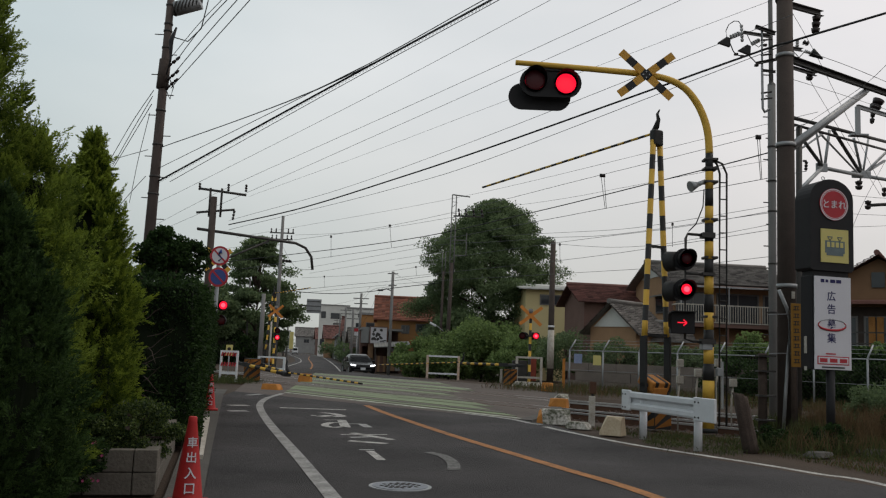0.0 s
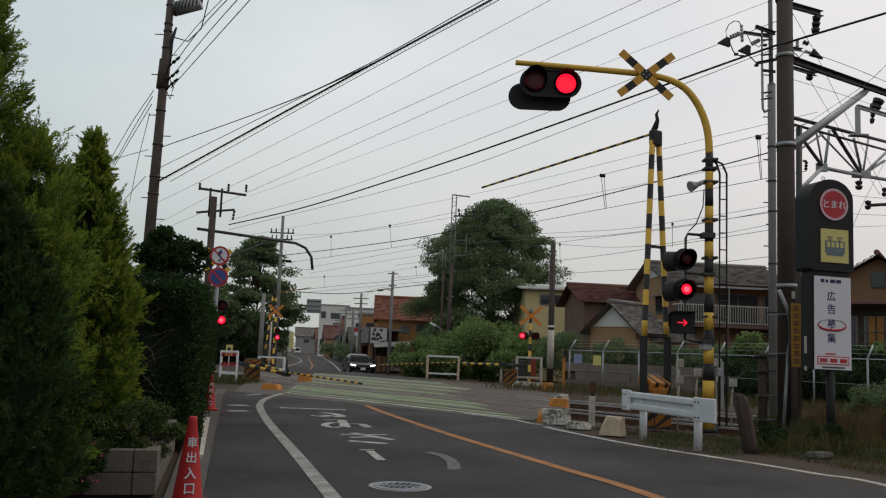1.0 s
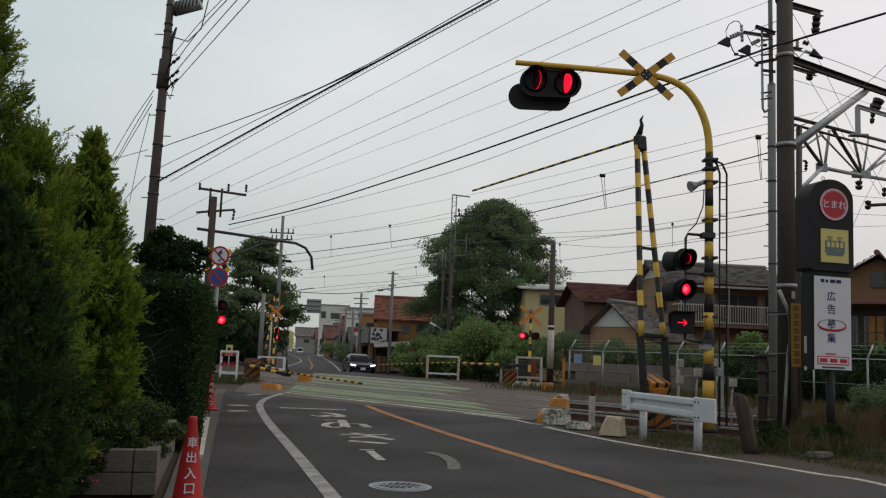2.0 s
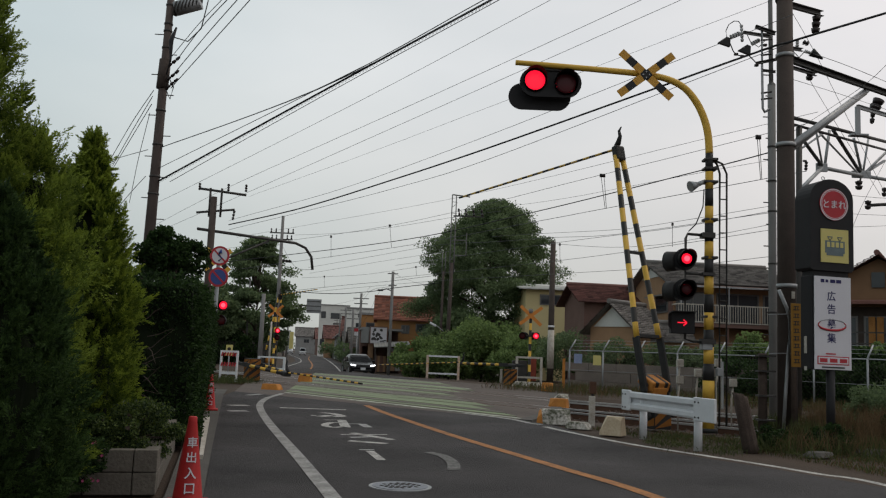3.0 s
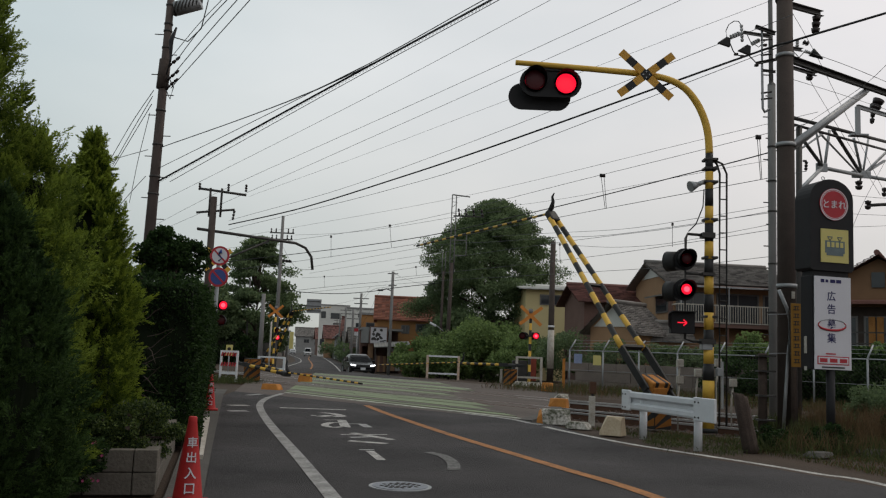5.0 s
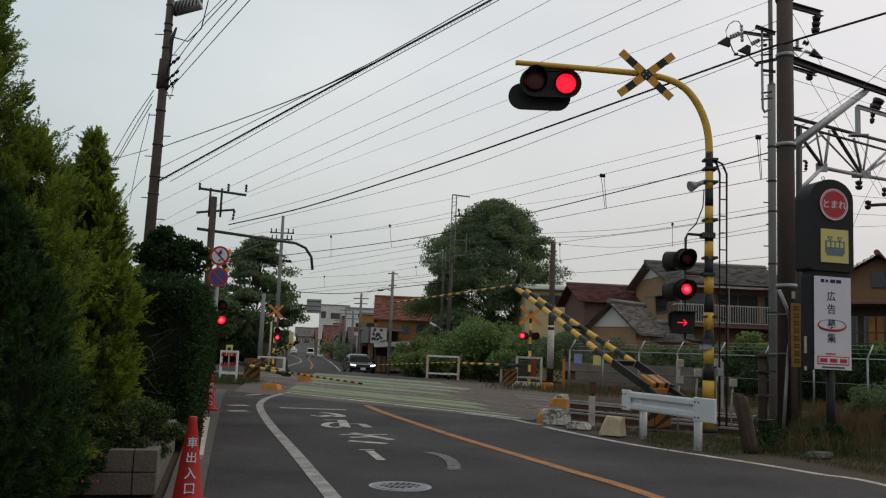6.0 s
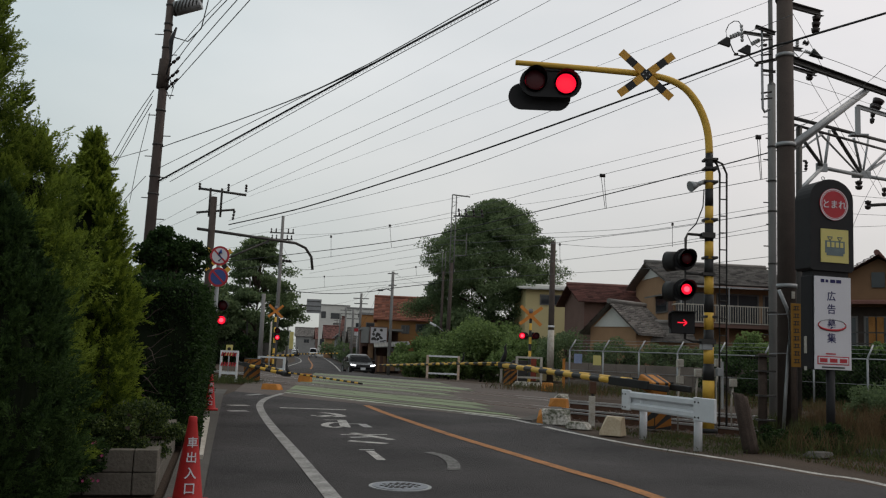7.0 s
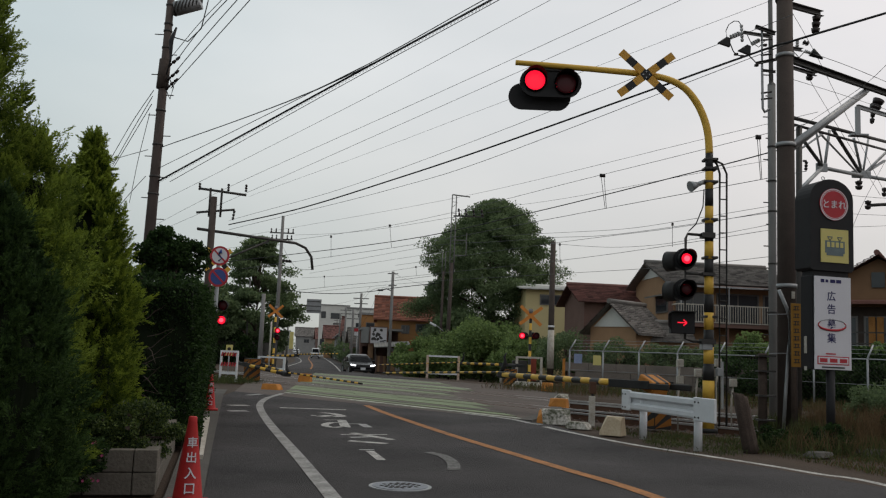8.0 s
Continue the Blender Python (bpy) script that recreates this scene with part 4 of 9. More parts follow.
def hedge(pts, w, h, n, label, seed, material, size=(0.05, 0.10)):
    """A clipped hedge along pts (x, y): a near-black core that paints the inner shade, and leaves on its faces."""
    rng = np.random.default_rng(seed)
    np.random.seed(seed)
    t = thing("hedge", Matrix.Translation((0, 0, 0)), label, "hedge", "garden hedges")
    cs, ds = [], []
    total = sum(math.dist(a, b) for a, b in zip(pts, pts[1:]))
    bm = bmesh.new()
    for a, b in zip(pts, pts[1:]):
        L = math.dist(a, b)
        dirv = np.array([(b[0] - a[0]) / L, (b[1] - a[1]) / L, 0])
        nor = np.array([dirv[1], -dirv[0], 0])
        k = int(n * L / total)
        s = rng.uniform(0, L, k)
        q = rng.uniform(0, 1, k)
        face = rng.choice(4, k, p=[0.56, 0.08, 0.20, 0.16] if a == pts[0] else [0.66, 0.1, 0.24, 0.0])
        off = np.where(face == 0, w / 2, np.where(face == 1, -w / 2, (q - 0.5) * w))
        z = np.where(face < 2, rng.uniform(0.05, 1, k) * h, h)
        end = face == 3
        s = np.where(end, 0.0, s)
        z = np.where(end, rng.uniform(0.02, 1, k) * h, z)
        off = np.where(end, (q - 0.5) * w, off)
        wav = 0.05 * np.sin(s * 3.1 + z * 4) + 0.04 * np.sin(s * 7.7 - z * 6) + np.where(end, 0.05 * np.sin(off * 13 + z * 9) - 0.03, 0)
        base = np.array([a[0], a[1], 0.0])
        c = base + s[:, None] * dirv + off[:, None] * nor + np.stack([np.zeros(k), np.zeros(k), z], axis=1)
        outv = np.where((face == 0)[:, None], nor, np.where((face == 1)[:, None], -nor, np.where(end[:, None], -dirv, np.array([0, 0, 1.0]))))
        c = c + outv * (wav[:, None] + rng.normal(0, 0.045, k)[:, None])
        cs.append(c)
        ds.append(outv + rng.normal(size=(k, 3)) * 0.7)
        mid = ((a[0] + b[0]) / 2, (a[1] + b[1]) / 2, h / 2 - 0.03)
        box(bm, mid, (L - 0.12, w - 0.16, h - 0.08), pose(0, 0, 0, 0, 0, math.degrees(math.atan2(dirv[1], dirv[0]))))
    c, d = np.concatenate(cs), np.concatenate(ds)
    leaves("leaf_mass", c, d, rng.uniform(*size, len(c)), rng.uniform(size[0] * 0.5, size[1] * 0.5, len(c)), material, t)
    part("shade_core", bm, LEAF_CORE, t)
    return t


def crown_tree(name, x, y, z0, h, rx, rz, cz, n, leaf, label, seed, material, clumps=60, trunk=0.25, category="tree", ry=None, top=1.0, lump=None):
    """A trunk with limbs, and a crown of leaf clumps on an uneven outline."""
    rng = np.random.default_rng(seed)
    np.random.seed(seed)
    t = thing(name, Matrix.Translation((x, y, z0)), label, category, "trees and bushes")
    ry = ry or rx
    dirs = rng.normal(size=(clumps, 3))
    dirs /= np.linalg.norm(dirs, axis=1, keepdims=True)
    rr = rng.uniform(0.3, 1.0, clumps) ** 0.55
    cc = dirs * np.array([rx, ry, rz]) * rr[:, None]
    cc[:, 0] *= np.where(cc[:, 2] > 0, 1 - (1 - top) * cc[:, 2] / rz, 1)
    cc[:, 2] += cz
    lump = lump or ((0.15, 0.30) if category == "tree" else (0.34, 0.52))
    cr = rng.uniform(*lump, clumps) * min(rx, rz)
    bm = tube(bmesh.new(), [(0, 0, 0), (0.05 * rx, 0, cz * 0.5), (0, 0, cz), (0.03 * rx, 0, cz + rz * 0.5)], [trunk, trunk * 0.8, trunk * 0.6, trunk * 0.2], seg=8)
    part("trunk", bm, WOODPOLE, t)
    for i in range(min(10, clumps)):
        part("limb", tube(bmesh.new(), [(0, 0, cz * 0.7), tuple(cc[i] * 0.5 + np.array([0, 0, cz * 0.4])), tuple(cc[i])], [trunk * 0.4, trunk * 0.22, 0.02], seg=6), WOODPOLE, t)
    which = rng.integers(0, clumps, n)
    v = rng.normal(size=(n, 3))
    v /= np.linalg.norm(v, axis=1, keepdims=True)
    rad = cr[which] * rng.uniform(0.55, 1.08, n)
    c = cc[which] + v * rad[:, None] * np.array([1.15, 1.15, 0.85])
    c[:, 2] = np.maximum(c[:, 2], 0.02)
    d = v + rng.normal(size=(n, 3)) * 0.8 + np.array([0, 0, -0.2])
    leaves("crown", c, d, rng.uniform(leaf * 0.7, leaf * 1.3, n), rng.uniform(leaf * 0.45, leaf * 0.8, n), material, t)
    return t


conifer(-3.70, 6.6, 4.25, 0.92, 2200, "tall bushy green thuja conifer beside the road", 3, 0.78, LEAF_CYPRESS, LEAF_YOUNG, (0.26, 0.44), 0.75, tuft=9)
conifer(-2.95, 5.75, 2.28, 0.62, 4400, "dark green bushy juniper before the taller conifers", 14, 0.50, LEAF_THUJA, LEAF_THUJA, (0.13, 0.22), 0.7, beads=3)
conifer(-3.38, 6.95, 3.05, 0.46, 1600, "thuja conifer with ragged spreading top", 4, 0.34, LEAF_CYPRESS, LEAF_YOUNG, (0.24, 0.40), 1.0, 0.6, 9)
conifer(-3.52, 8.5, 3.42, 0.57, 3900, "pointed yellow-green thuja conifer", 5, 0.47, LEAF_GOLD, LEAF_GOLDYOUNG, (0.17, 0.28), 1.0, 0.95, 4, ripple=0.04)
hedge([(-3.55, 10.9), (-4.68, 15.4), (-6.06, 21.2), (-6.52, 23.0)], 1.0, 2.05, 90000, "dark clipped evergreen hedge along the kerb", 6, LEAF_HEDGE, (0.035, 0.075))
crown_tree("round_tree", -4.72, 15.2, 0, 3.4, 0.58, 0.5, 2.80, 16000, 0.06, "small rounded evergreen tree behind the hedge", 7, LEAF_HEDGE, 90, 0.06)
crown_tree("shrub", -2.78, 8.2, 0.2, 0.8, 0.40, 0.27, 0.27, 15000, 0.026, "small-leaved shrub spilling over a planter wall", 8, SHRUB, 60, 0.02, "shrub", lump=(0.2, 0.42))


def domed_tree(x, y, z0, half, top, widest, n, leaf, label, seed, material, clumps, trunk, lift=0.8, power=1.9, spread=0.12, stretch=1.0):
    """A broad tree: limbs to leaf clumps that fill a dome, with gaps between them; spread: the clumps' size by the dome's half width."""
    rng = np.random.default_rng(seed)
    np.random.seed(seed)
    t = thing("broadleaf_tree", Matrix.Translation((x, y, z0)), label, "tree", "trees and bushes")
    z = lift + (top - lift) * rng.uniform(0, 1, clumps) ** 0.95
    q = np.where(z > widest, (z - widest) / (top - widest), (widest - z) / (widest - lift) * 0.5)
    w = half * np.maximum(0, 1 - q ** power) ** 0.62
    a = rng.uniform(0, 2 * math.pi, clumps)
    w = w * (0.88 + 0.10 * np.sin(3 * a + z) + 0.10 * np.sin(5 * a - 1.4 * z))
    rr = rng.uniform(0.25, 1.0, clumps) ** 0.5
    cc = np.stack([w * rr * np.cos(a), w * rr * np.sin(a), z], axis=1)
    cr = rng.uniform(0.6, 1.25, clumps) * spread * half
    part("trunk", tube(bmesh.new(), [(0, 0, 0), (0.05, 0, top * 0.25), (0.1, 0.1, top * 0.55), (0, 0, top * 0.9)], [trunk, trunk * 0.8, trunk * 0.5, trunk * 0.1], seg=10), WOODPOLE, t)
    for i in range(26):
        b = cc[i]
        z1 = min(b[2] * 0.7, top * 0.55)
        part("limb", tube(bmesh.new(), [(0.05, 0, z1), (b[0] * 0.4, b[1] * 0.4, z1 + (b[2] - z1) * 0.55), tuple(b)], [trunk * 0.34, trunk * 0.2, 0.02], seg=6), WOODPOLE, t)
    which = rng.integers(0, clumps, n)
    v = rng.normal(size=(n, 3))
    v /= np.linalg.norm(v, axis=1, keepdims=True)
    c = cc[which] + v * (cr[which] * rng.uniform(0.35, 1.12, n))[:, None] * np.array([1.2 * stretch, 1.2 * stretch, 0.62])
    d = v + rng.normal(size=(n, 3)) * 0.8 + np.array([0, 0, -0.3])
    leaves("crown", c, d, rng.uniform(leaf * 0.7, leaf * 1.3, n), rng.uniform(leaf * 0.4, leaf * 0.75, n), material, t)
    return t


domed_tree(4.1, 70, -0.4, 6.5, 14.0, 6.2, 210000, 0.17, "large dense green broadleaf tree", 9, LEAF_TREE, 560, 0.45, 0.8, 1.7, 0.135)
domed_tree(-14.0, 66, -0.4, 3.9, 9.9, 3.7, 46000, 0.22, "green street tree with drooping branches", 10, LEAF_TREE, 170, 0.2, 1.4, 1.0, 0.13, 1.5)
crown_tree("bush", 2.6, 54, -0.4, 3.6, 2.6, 1.9, 1.9, 16000, 0.2, "leafy green bush behind the fence", 11, LEAF_LIGHT, 40, 0.08, "bush")
crown_tree("bush", -1.2, 57, -0.4, 3, 1.6, 1.3, 1.4, 9000, 0.2, "leafy green bush near the shop", 12, LEAF_LIGHT, 30, 0.06, "bush")


# ---- houses ----
def house(name, x, y, z0, w, d, h, ridge, wall, roof, label, turn=0, along="x", over=0.5, windows=(), floors=()):
    """A gabled house, front towards -y: walls, two roof slopes with eaves, and windows (x, z, width, height) in the front."""
    hs = thing(name, Matrix.Translation((x, y, z0)) @ pose(0, 0, 0, 0, 0, turn), label, "house", "houses")
    bm = bmesh.new()
    if along == "x":
        prof = [(-d / 2, 0), (d / 2, 0), (d / 2, h), (0, ridge - 0.15), (-d / 2, h)]
        a = [bm.verts.new((-w / 2, p, z)) for p, z in prof]
        b = [bm.verts.new((w / 2, p, z)) for p, z in prof]
    else:
        prof = [(-w / 2, 0), (w / 2, 0), (w / 2, h), (0, ridge - 0.15), (-w / 2, h)]
        a = [bm.verts.new((p, -d / 2, z)) for p, z in prof]
        b = [bm.verts.new((p, d / 2, z)) for p, z in prof]
    bm.faces.new(a)
    bm.faces.new(b[::-1])
    for i in range(5):
        bm.faces.new((a[i], b[i], b[(i + 1) % 5], a[(i + 1) % 5]))
    bmesh.ops.recalc_face_normals(bm, faces=list(bm.faces))
    part("wall", bm, wall, hs)
    half = (d if along == "x" else w) / 2
    length = (w if along == "x" else d) + 2 * over
    rise = (ridge - h) / half
    for s in (-1, 1):
        bm = bmesh.new()
        rows = 16
        for i in range(rows):
            t0, t1 = i / rows, (i + 1) / rows
            e = half + over
            x0, x1 = s * e * (1 - t0), s * e * (1 - t1)
            z_a = ridge - rise * abs(x0)
            z_b = ridge - rise * abs(x1)
            cols = max(4, int(length / 0.35))
            for j in range(cols):
                l0, l1 = -length / 2 + length * j / cols, -length / 2 + length * (j + 0.96) / cols
                quad = [(l0, x0, z_a + 0.07), (l1, x0, z_a + 0.09), (l1, x1, z_b + 0.02), (l0, x1, z_b + 0.0)]
                low = [(l0, x0, z_a - 0.02), (l1, x0, z_a - 0.02)]
                if along != "x":
                    quad, low = [(q[1], q[0], q[2]) for q in quad], [(q[1], q[0], q[2]) for q in low]
                v = [bm.verts.new(q) for q in quad]
                bm.faces.new(v)
                u = [bm.verts.new(q) for q in low]
                bm.faces.new((u[0], u[1], v[1], v[0]))
        under = [(-length / 2, s * (half + over), ridge - rise * (half + over) - 0.06), (length / 2, s * (half + over), ridge - rise * (half + over) - 0.06), (length / 2, 0, ridge - 0.06), (-length / 2, 0, ridge - 0.06)]
        if along != "x":
            under = [(q[1], q[0], q[2]) for q in under]
        bm.faces.new([bm.verts.new(q) for q in under])
        part("roof", bm, roof, hs)
    ra, rb = ((-length / 2, 0, ridge + 0.08), (length / 2, 0, ridge + 0.08)) if along == "x" else ((0, -length / 2, ridge + 0.08), (0, length / 2, ridge + 0.08))
    part("ridge_cap", rod(bmesh.new(), ra, rb, 0.13, seg=8), roof, hs)
    for wx, wz, ww, wh in windows:
        wn_ = part("window", box(bmesh.new(), (wx, -d / 2 - 0.02, wz), (ww + 0.16, 0.1, wh + 0.16)), FRAME, hs)
        part("pane", box(bmesh.new(), (wx - ww / 4 - 0.01, -d / 2 - 0.075, wz), (ww / 2 - 0.04, 0.02, wh)), WINDOW, wn_)
        part("pane", box(bmesh.new(), (wx + ww / 4 + 0.01, -d / 2 - 0.075, wz), (ww / 2 - 0.04, 0.02, wh)), WINDOW, wn_)
    return hs


def gable_panel(hs, x, half, z0, z1, along="x"):
    """White plaster in the upper part of a gable."""
    bm = bmesh.new()
    pts = [(-half, z0), (half, z0), (0, z1)]
    for k in (0.0, 0.03):
        v = [bm.verts.new((x - k, q, z) if along == "x" else (q, x - k, z)) for q, z in pts]
        bm.faces.new(v if k else v[::-1])
    bm.verts.ensure_lookup_table()
    for i in range(3):
        bm.faces.new((bm.verts[i], bm.verts[(i + 1) % 3], bm.verts[3 + (i + 1) % 3], bm.verts[3 + i]))
    bmesh.ops.recalc_face_normals(bm, faces=list(bm.faces))
    part("gable_panel", bm, STUCCO_WHITE, hs, "white plaster gable")


big_house = house("house", 15.14, 49.81, -0.3, 6.2, 6.0, 6.12, 7.21, STUCCO_TAN, TILEGREY, "two-storey tan house with a grey tiled roof and a balcony", turn=5,
                  windows=[(-1.9, 4.6, 1.7, 1.5), (0.6, 4.6, 2.2, 1.5), (2.6, 4.6, 1.0, 1.5), (-1.5, 1.4, 2.4, 1.8), (2.0, 1.4, 2.4, 1.8)])
gable_panel(big_house, -3.12, 1.7, 6.38, 7.0)
wn_side = part("window", box(bmesh.new(), (-3.13, -1.75, 4.78), (0.1, 1.9, 0.95)), FRAME, big_house)
for qy in (-2.18, -1.32):
    part("pane", box(bmesh.new(), (-3.19, qy, 4.78), (0.02, 0.8, 0.78)), WINDOW, wn_side)
part("window_hood", box(bmesh.new(), (-3.4, -1.7, 5.25), (0.6, 2.6, 0.08), pose(0, 0, 0, 0, -12, 0)), TILEGREY, big_house)
part("corner_post", box(bmesh.new(), (-3.12, -3.02, 3.06), (0.2, 0.2, 6.1)), STUCCO_BROWN, big_house)
part("gutter", rod(bmesh.new(), (-3.6, -3.56, 5.86), (3.6, -3.56, 5.86), 0.06, seg=8), STEELDARK, big_house)
part("wall_band", box(bmesh.new(), (0.1, -3.02, 3.77), (6.3, 0.1, 0.3)), STUCCO_BROWN, big_house)
balcony = part("balcony", box(bmesh.new(), (0.9, -3.55, 3.62), (8.0, 1.1, 0.16)), STUCCO_BROWN, big_house)
bm = box(bmesh.new(), (0.9, -4.06, 4.70), (8.0, 0.05, 0.06))
box(bm, (0.9, -4.06, 3.80), (8.0, 0.04, 0.05))
box(bm, (-3.07, -3.55, 4.70), (0.05, 1.05, 0.06))
part("handrail", bm, WHITEOLD, balcony)
for i in range(60):
    part("baluster", box(bmesh.new(), (-3.05 + 7.9 * i / 59, -4.06, 4.22), (0.03, 0.03, 0.92)), WHITEOLD, balcony)
for x in (-3.0, -0.4, 2.2, 4.8):
    part("balcony_post", box(bmesh.new(), (x, -4.0, 1.81), (0.12, 0.12, 3.62)), STUCCO_BROWN, balcony)
    part("canopy_post", box(bmesh.new(), (x + 0.1, -4.0, 4.63), (0.05, 0.05, 2.02)), STEELGREY, balcony)
part("canopy_edge", box(bmesh.new(), (1.1, -4.0, 5.67), (7.9, 0.08, 0.09)), STEELGREY, big_house, "pale canopy edge rail")
part("canopy", box(bmesh.new(), (1.1, -3.5, 5.77), (7.9, 1.0, 0.04), pose(0, 0, 0, 8, 0, 0)), STUCCO_BROWN, big_house)
for x, z in ((2.0, 3.83), (2.55, 4.06)):
    part("satellite_dish", rod(bmesh.new(), (x, -4.3, z), (x, -4.2, z), 0.24, 0.15, seg=20), WHITEP, big_house, "white satellite dish")
front_house = house("house", 9.65, 45.0, -0.3, 2.7, 2.6, 3.3, 4.5, STUCCO_TAN, TILEGREY, "low tan gabled annexe with grey roof tiles", along="y", turn=-45, over=0.4)
gable_panel(front_house, -1.32, 1.12, 3.30, 4.28, along="y")
porch = house("house", 11.71, 45.4, -0.3, 1.7, 1.6, 3.00, 3.60, STUCCO_TAN, TILEGREY, "low lean-to with grey tiled roof before the house", turn=5, over=0.4, windows=[(0.0, 1.2, 1.1, 1.5)])
brown_house = house("house", 10.48, 54.24, -0.3, 4.4, 5.0, 5.2, 6.15, STUCCO_BROWN, TILERED, "brown house with a red-brown tiled roof", turn=5, over=0.5, windows=[(-0.6, 3.3, 0.9, 0.9)])
# flat dark plate on the wall; the opening's shade is only its colour
part("recess_shade", box(bmesh.new(), (0.9, -2.52, 4.0), (1.3, 0.1, 1.9)), STEELDARK, brown_house, "dark plate painting the shade of an opening under the eaves")
yellow_house = house("house", 7.6, 65, -0.3, 3.4, 5.0, 6.55, 6.85, STUCCO_YELLOW, STUCCO_WHITE, "pale yellow two-storey house with white eaves", turn=4, windows=[(0.1, 5.75, 1.4, 0.6)])
orange_house = house("house", -2.9, 82, -0.4, 6.0, 7.0, 4.75, 6.75, STUCCO_ORANGE, TILEORANGE, "orange-walled house with an orange tiled roof", windows=[(1.25, 3.95, 1.4, 0.55), (-0.45, 3.75, 0.6, 0.6)], turn=4, over=0.35)
right_house = house("house", 22.4, 43.5, -0.3, 8, 9.0, 4.6, 6.9, STUCCO_DIM, TILERED, "two-storey tan house with a red-brown tiled roof", along="y", turn=-32, windows=[(-1.6, 3.2, 1.3, 1.6), (-0.1, 3.2, 0.9, 1.6), (1.2, 3.2, 1.4, 1.6), (-3.2, 3.4, 1.2, 1.7), (-0.5, 1.2, 4.0, 1.8), (-3.2, 1.2, 1.0, 1.8), (3.1, 3.4, 1.2, 1.7)])
part("porch_roof", box(bmesh.new(), (0, -4.95, 4.72), (8.2, 1.1, 0.12), pose(0, 0, 0, 8, 0, 0)), TILERED, right_house, "red-brown sloping roof strip")
part("attic_window", box(bmesh.new(), (0.0, -4.55, 5.75), (0.55, 0.08, 0.7)), WINDOW, right_house)
AMBERPANE = mat("amber_pane", (0.36, 0.17, 0.05), 0.8, col2=(0.16, 0.07, 0.02), scale=3, fine=30, bump=0.1)
LOWERPANEL = mat("dark_brown_panel", (0.060, 0.043, 0.034), 0.8, col2=(0.026, 0.019, 0.016), scale=4, fine=30, bump=0.3)
part("lower_panel", box(bmesh.new(), (0, -4.52, 2.25), (7.96, 0.06, 4.5)), LOWERPANEL, right_house, "dark brown panel over the wall below the porch roof")
for x in (-0.28, 0.06):
    part("amber_window", box(bmesh.new(), (x, -4.66, 3.25), (0.28, 0.03, 1.6)), AMBERPANE, right_house, "window with an amber pane")
part("balcony", box(bmesh.new(), (0, -5.0, 2.3), (7.4, 1.0, 0.14)), STUCCO_BROWN, right_house)
for z in (2.8, 3.3):
    part("handrail", box(bmesh.new(), (0, -5.48, z), (7.4, 0.06, 0.06)), STEELDARK, right_house)


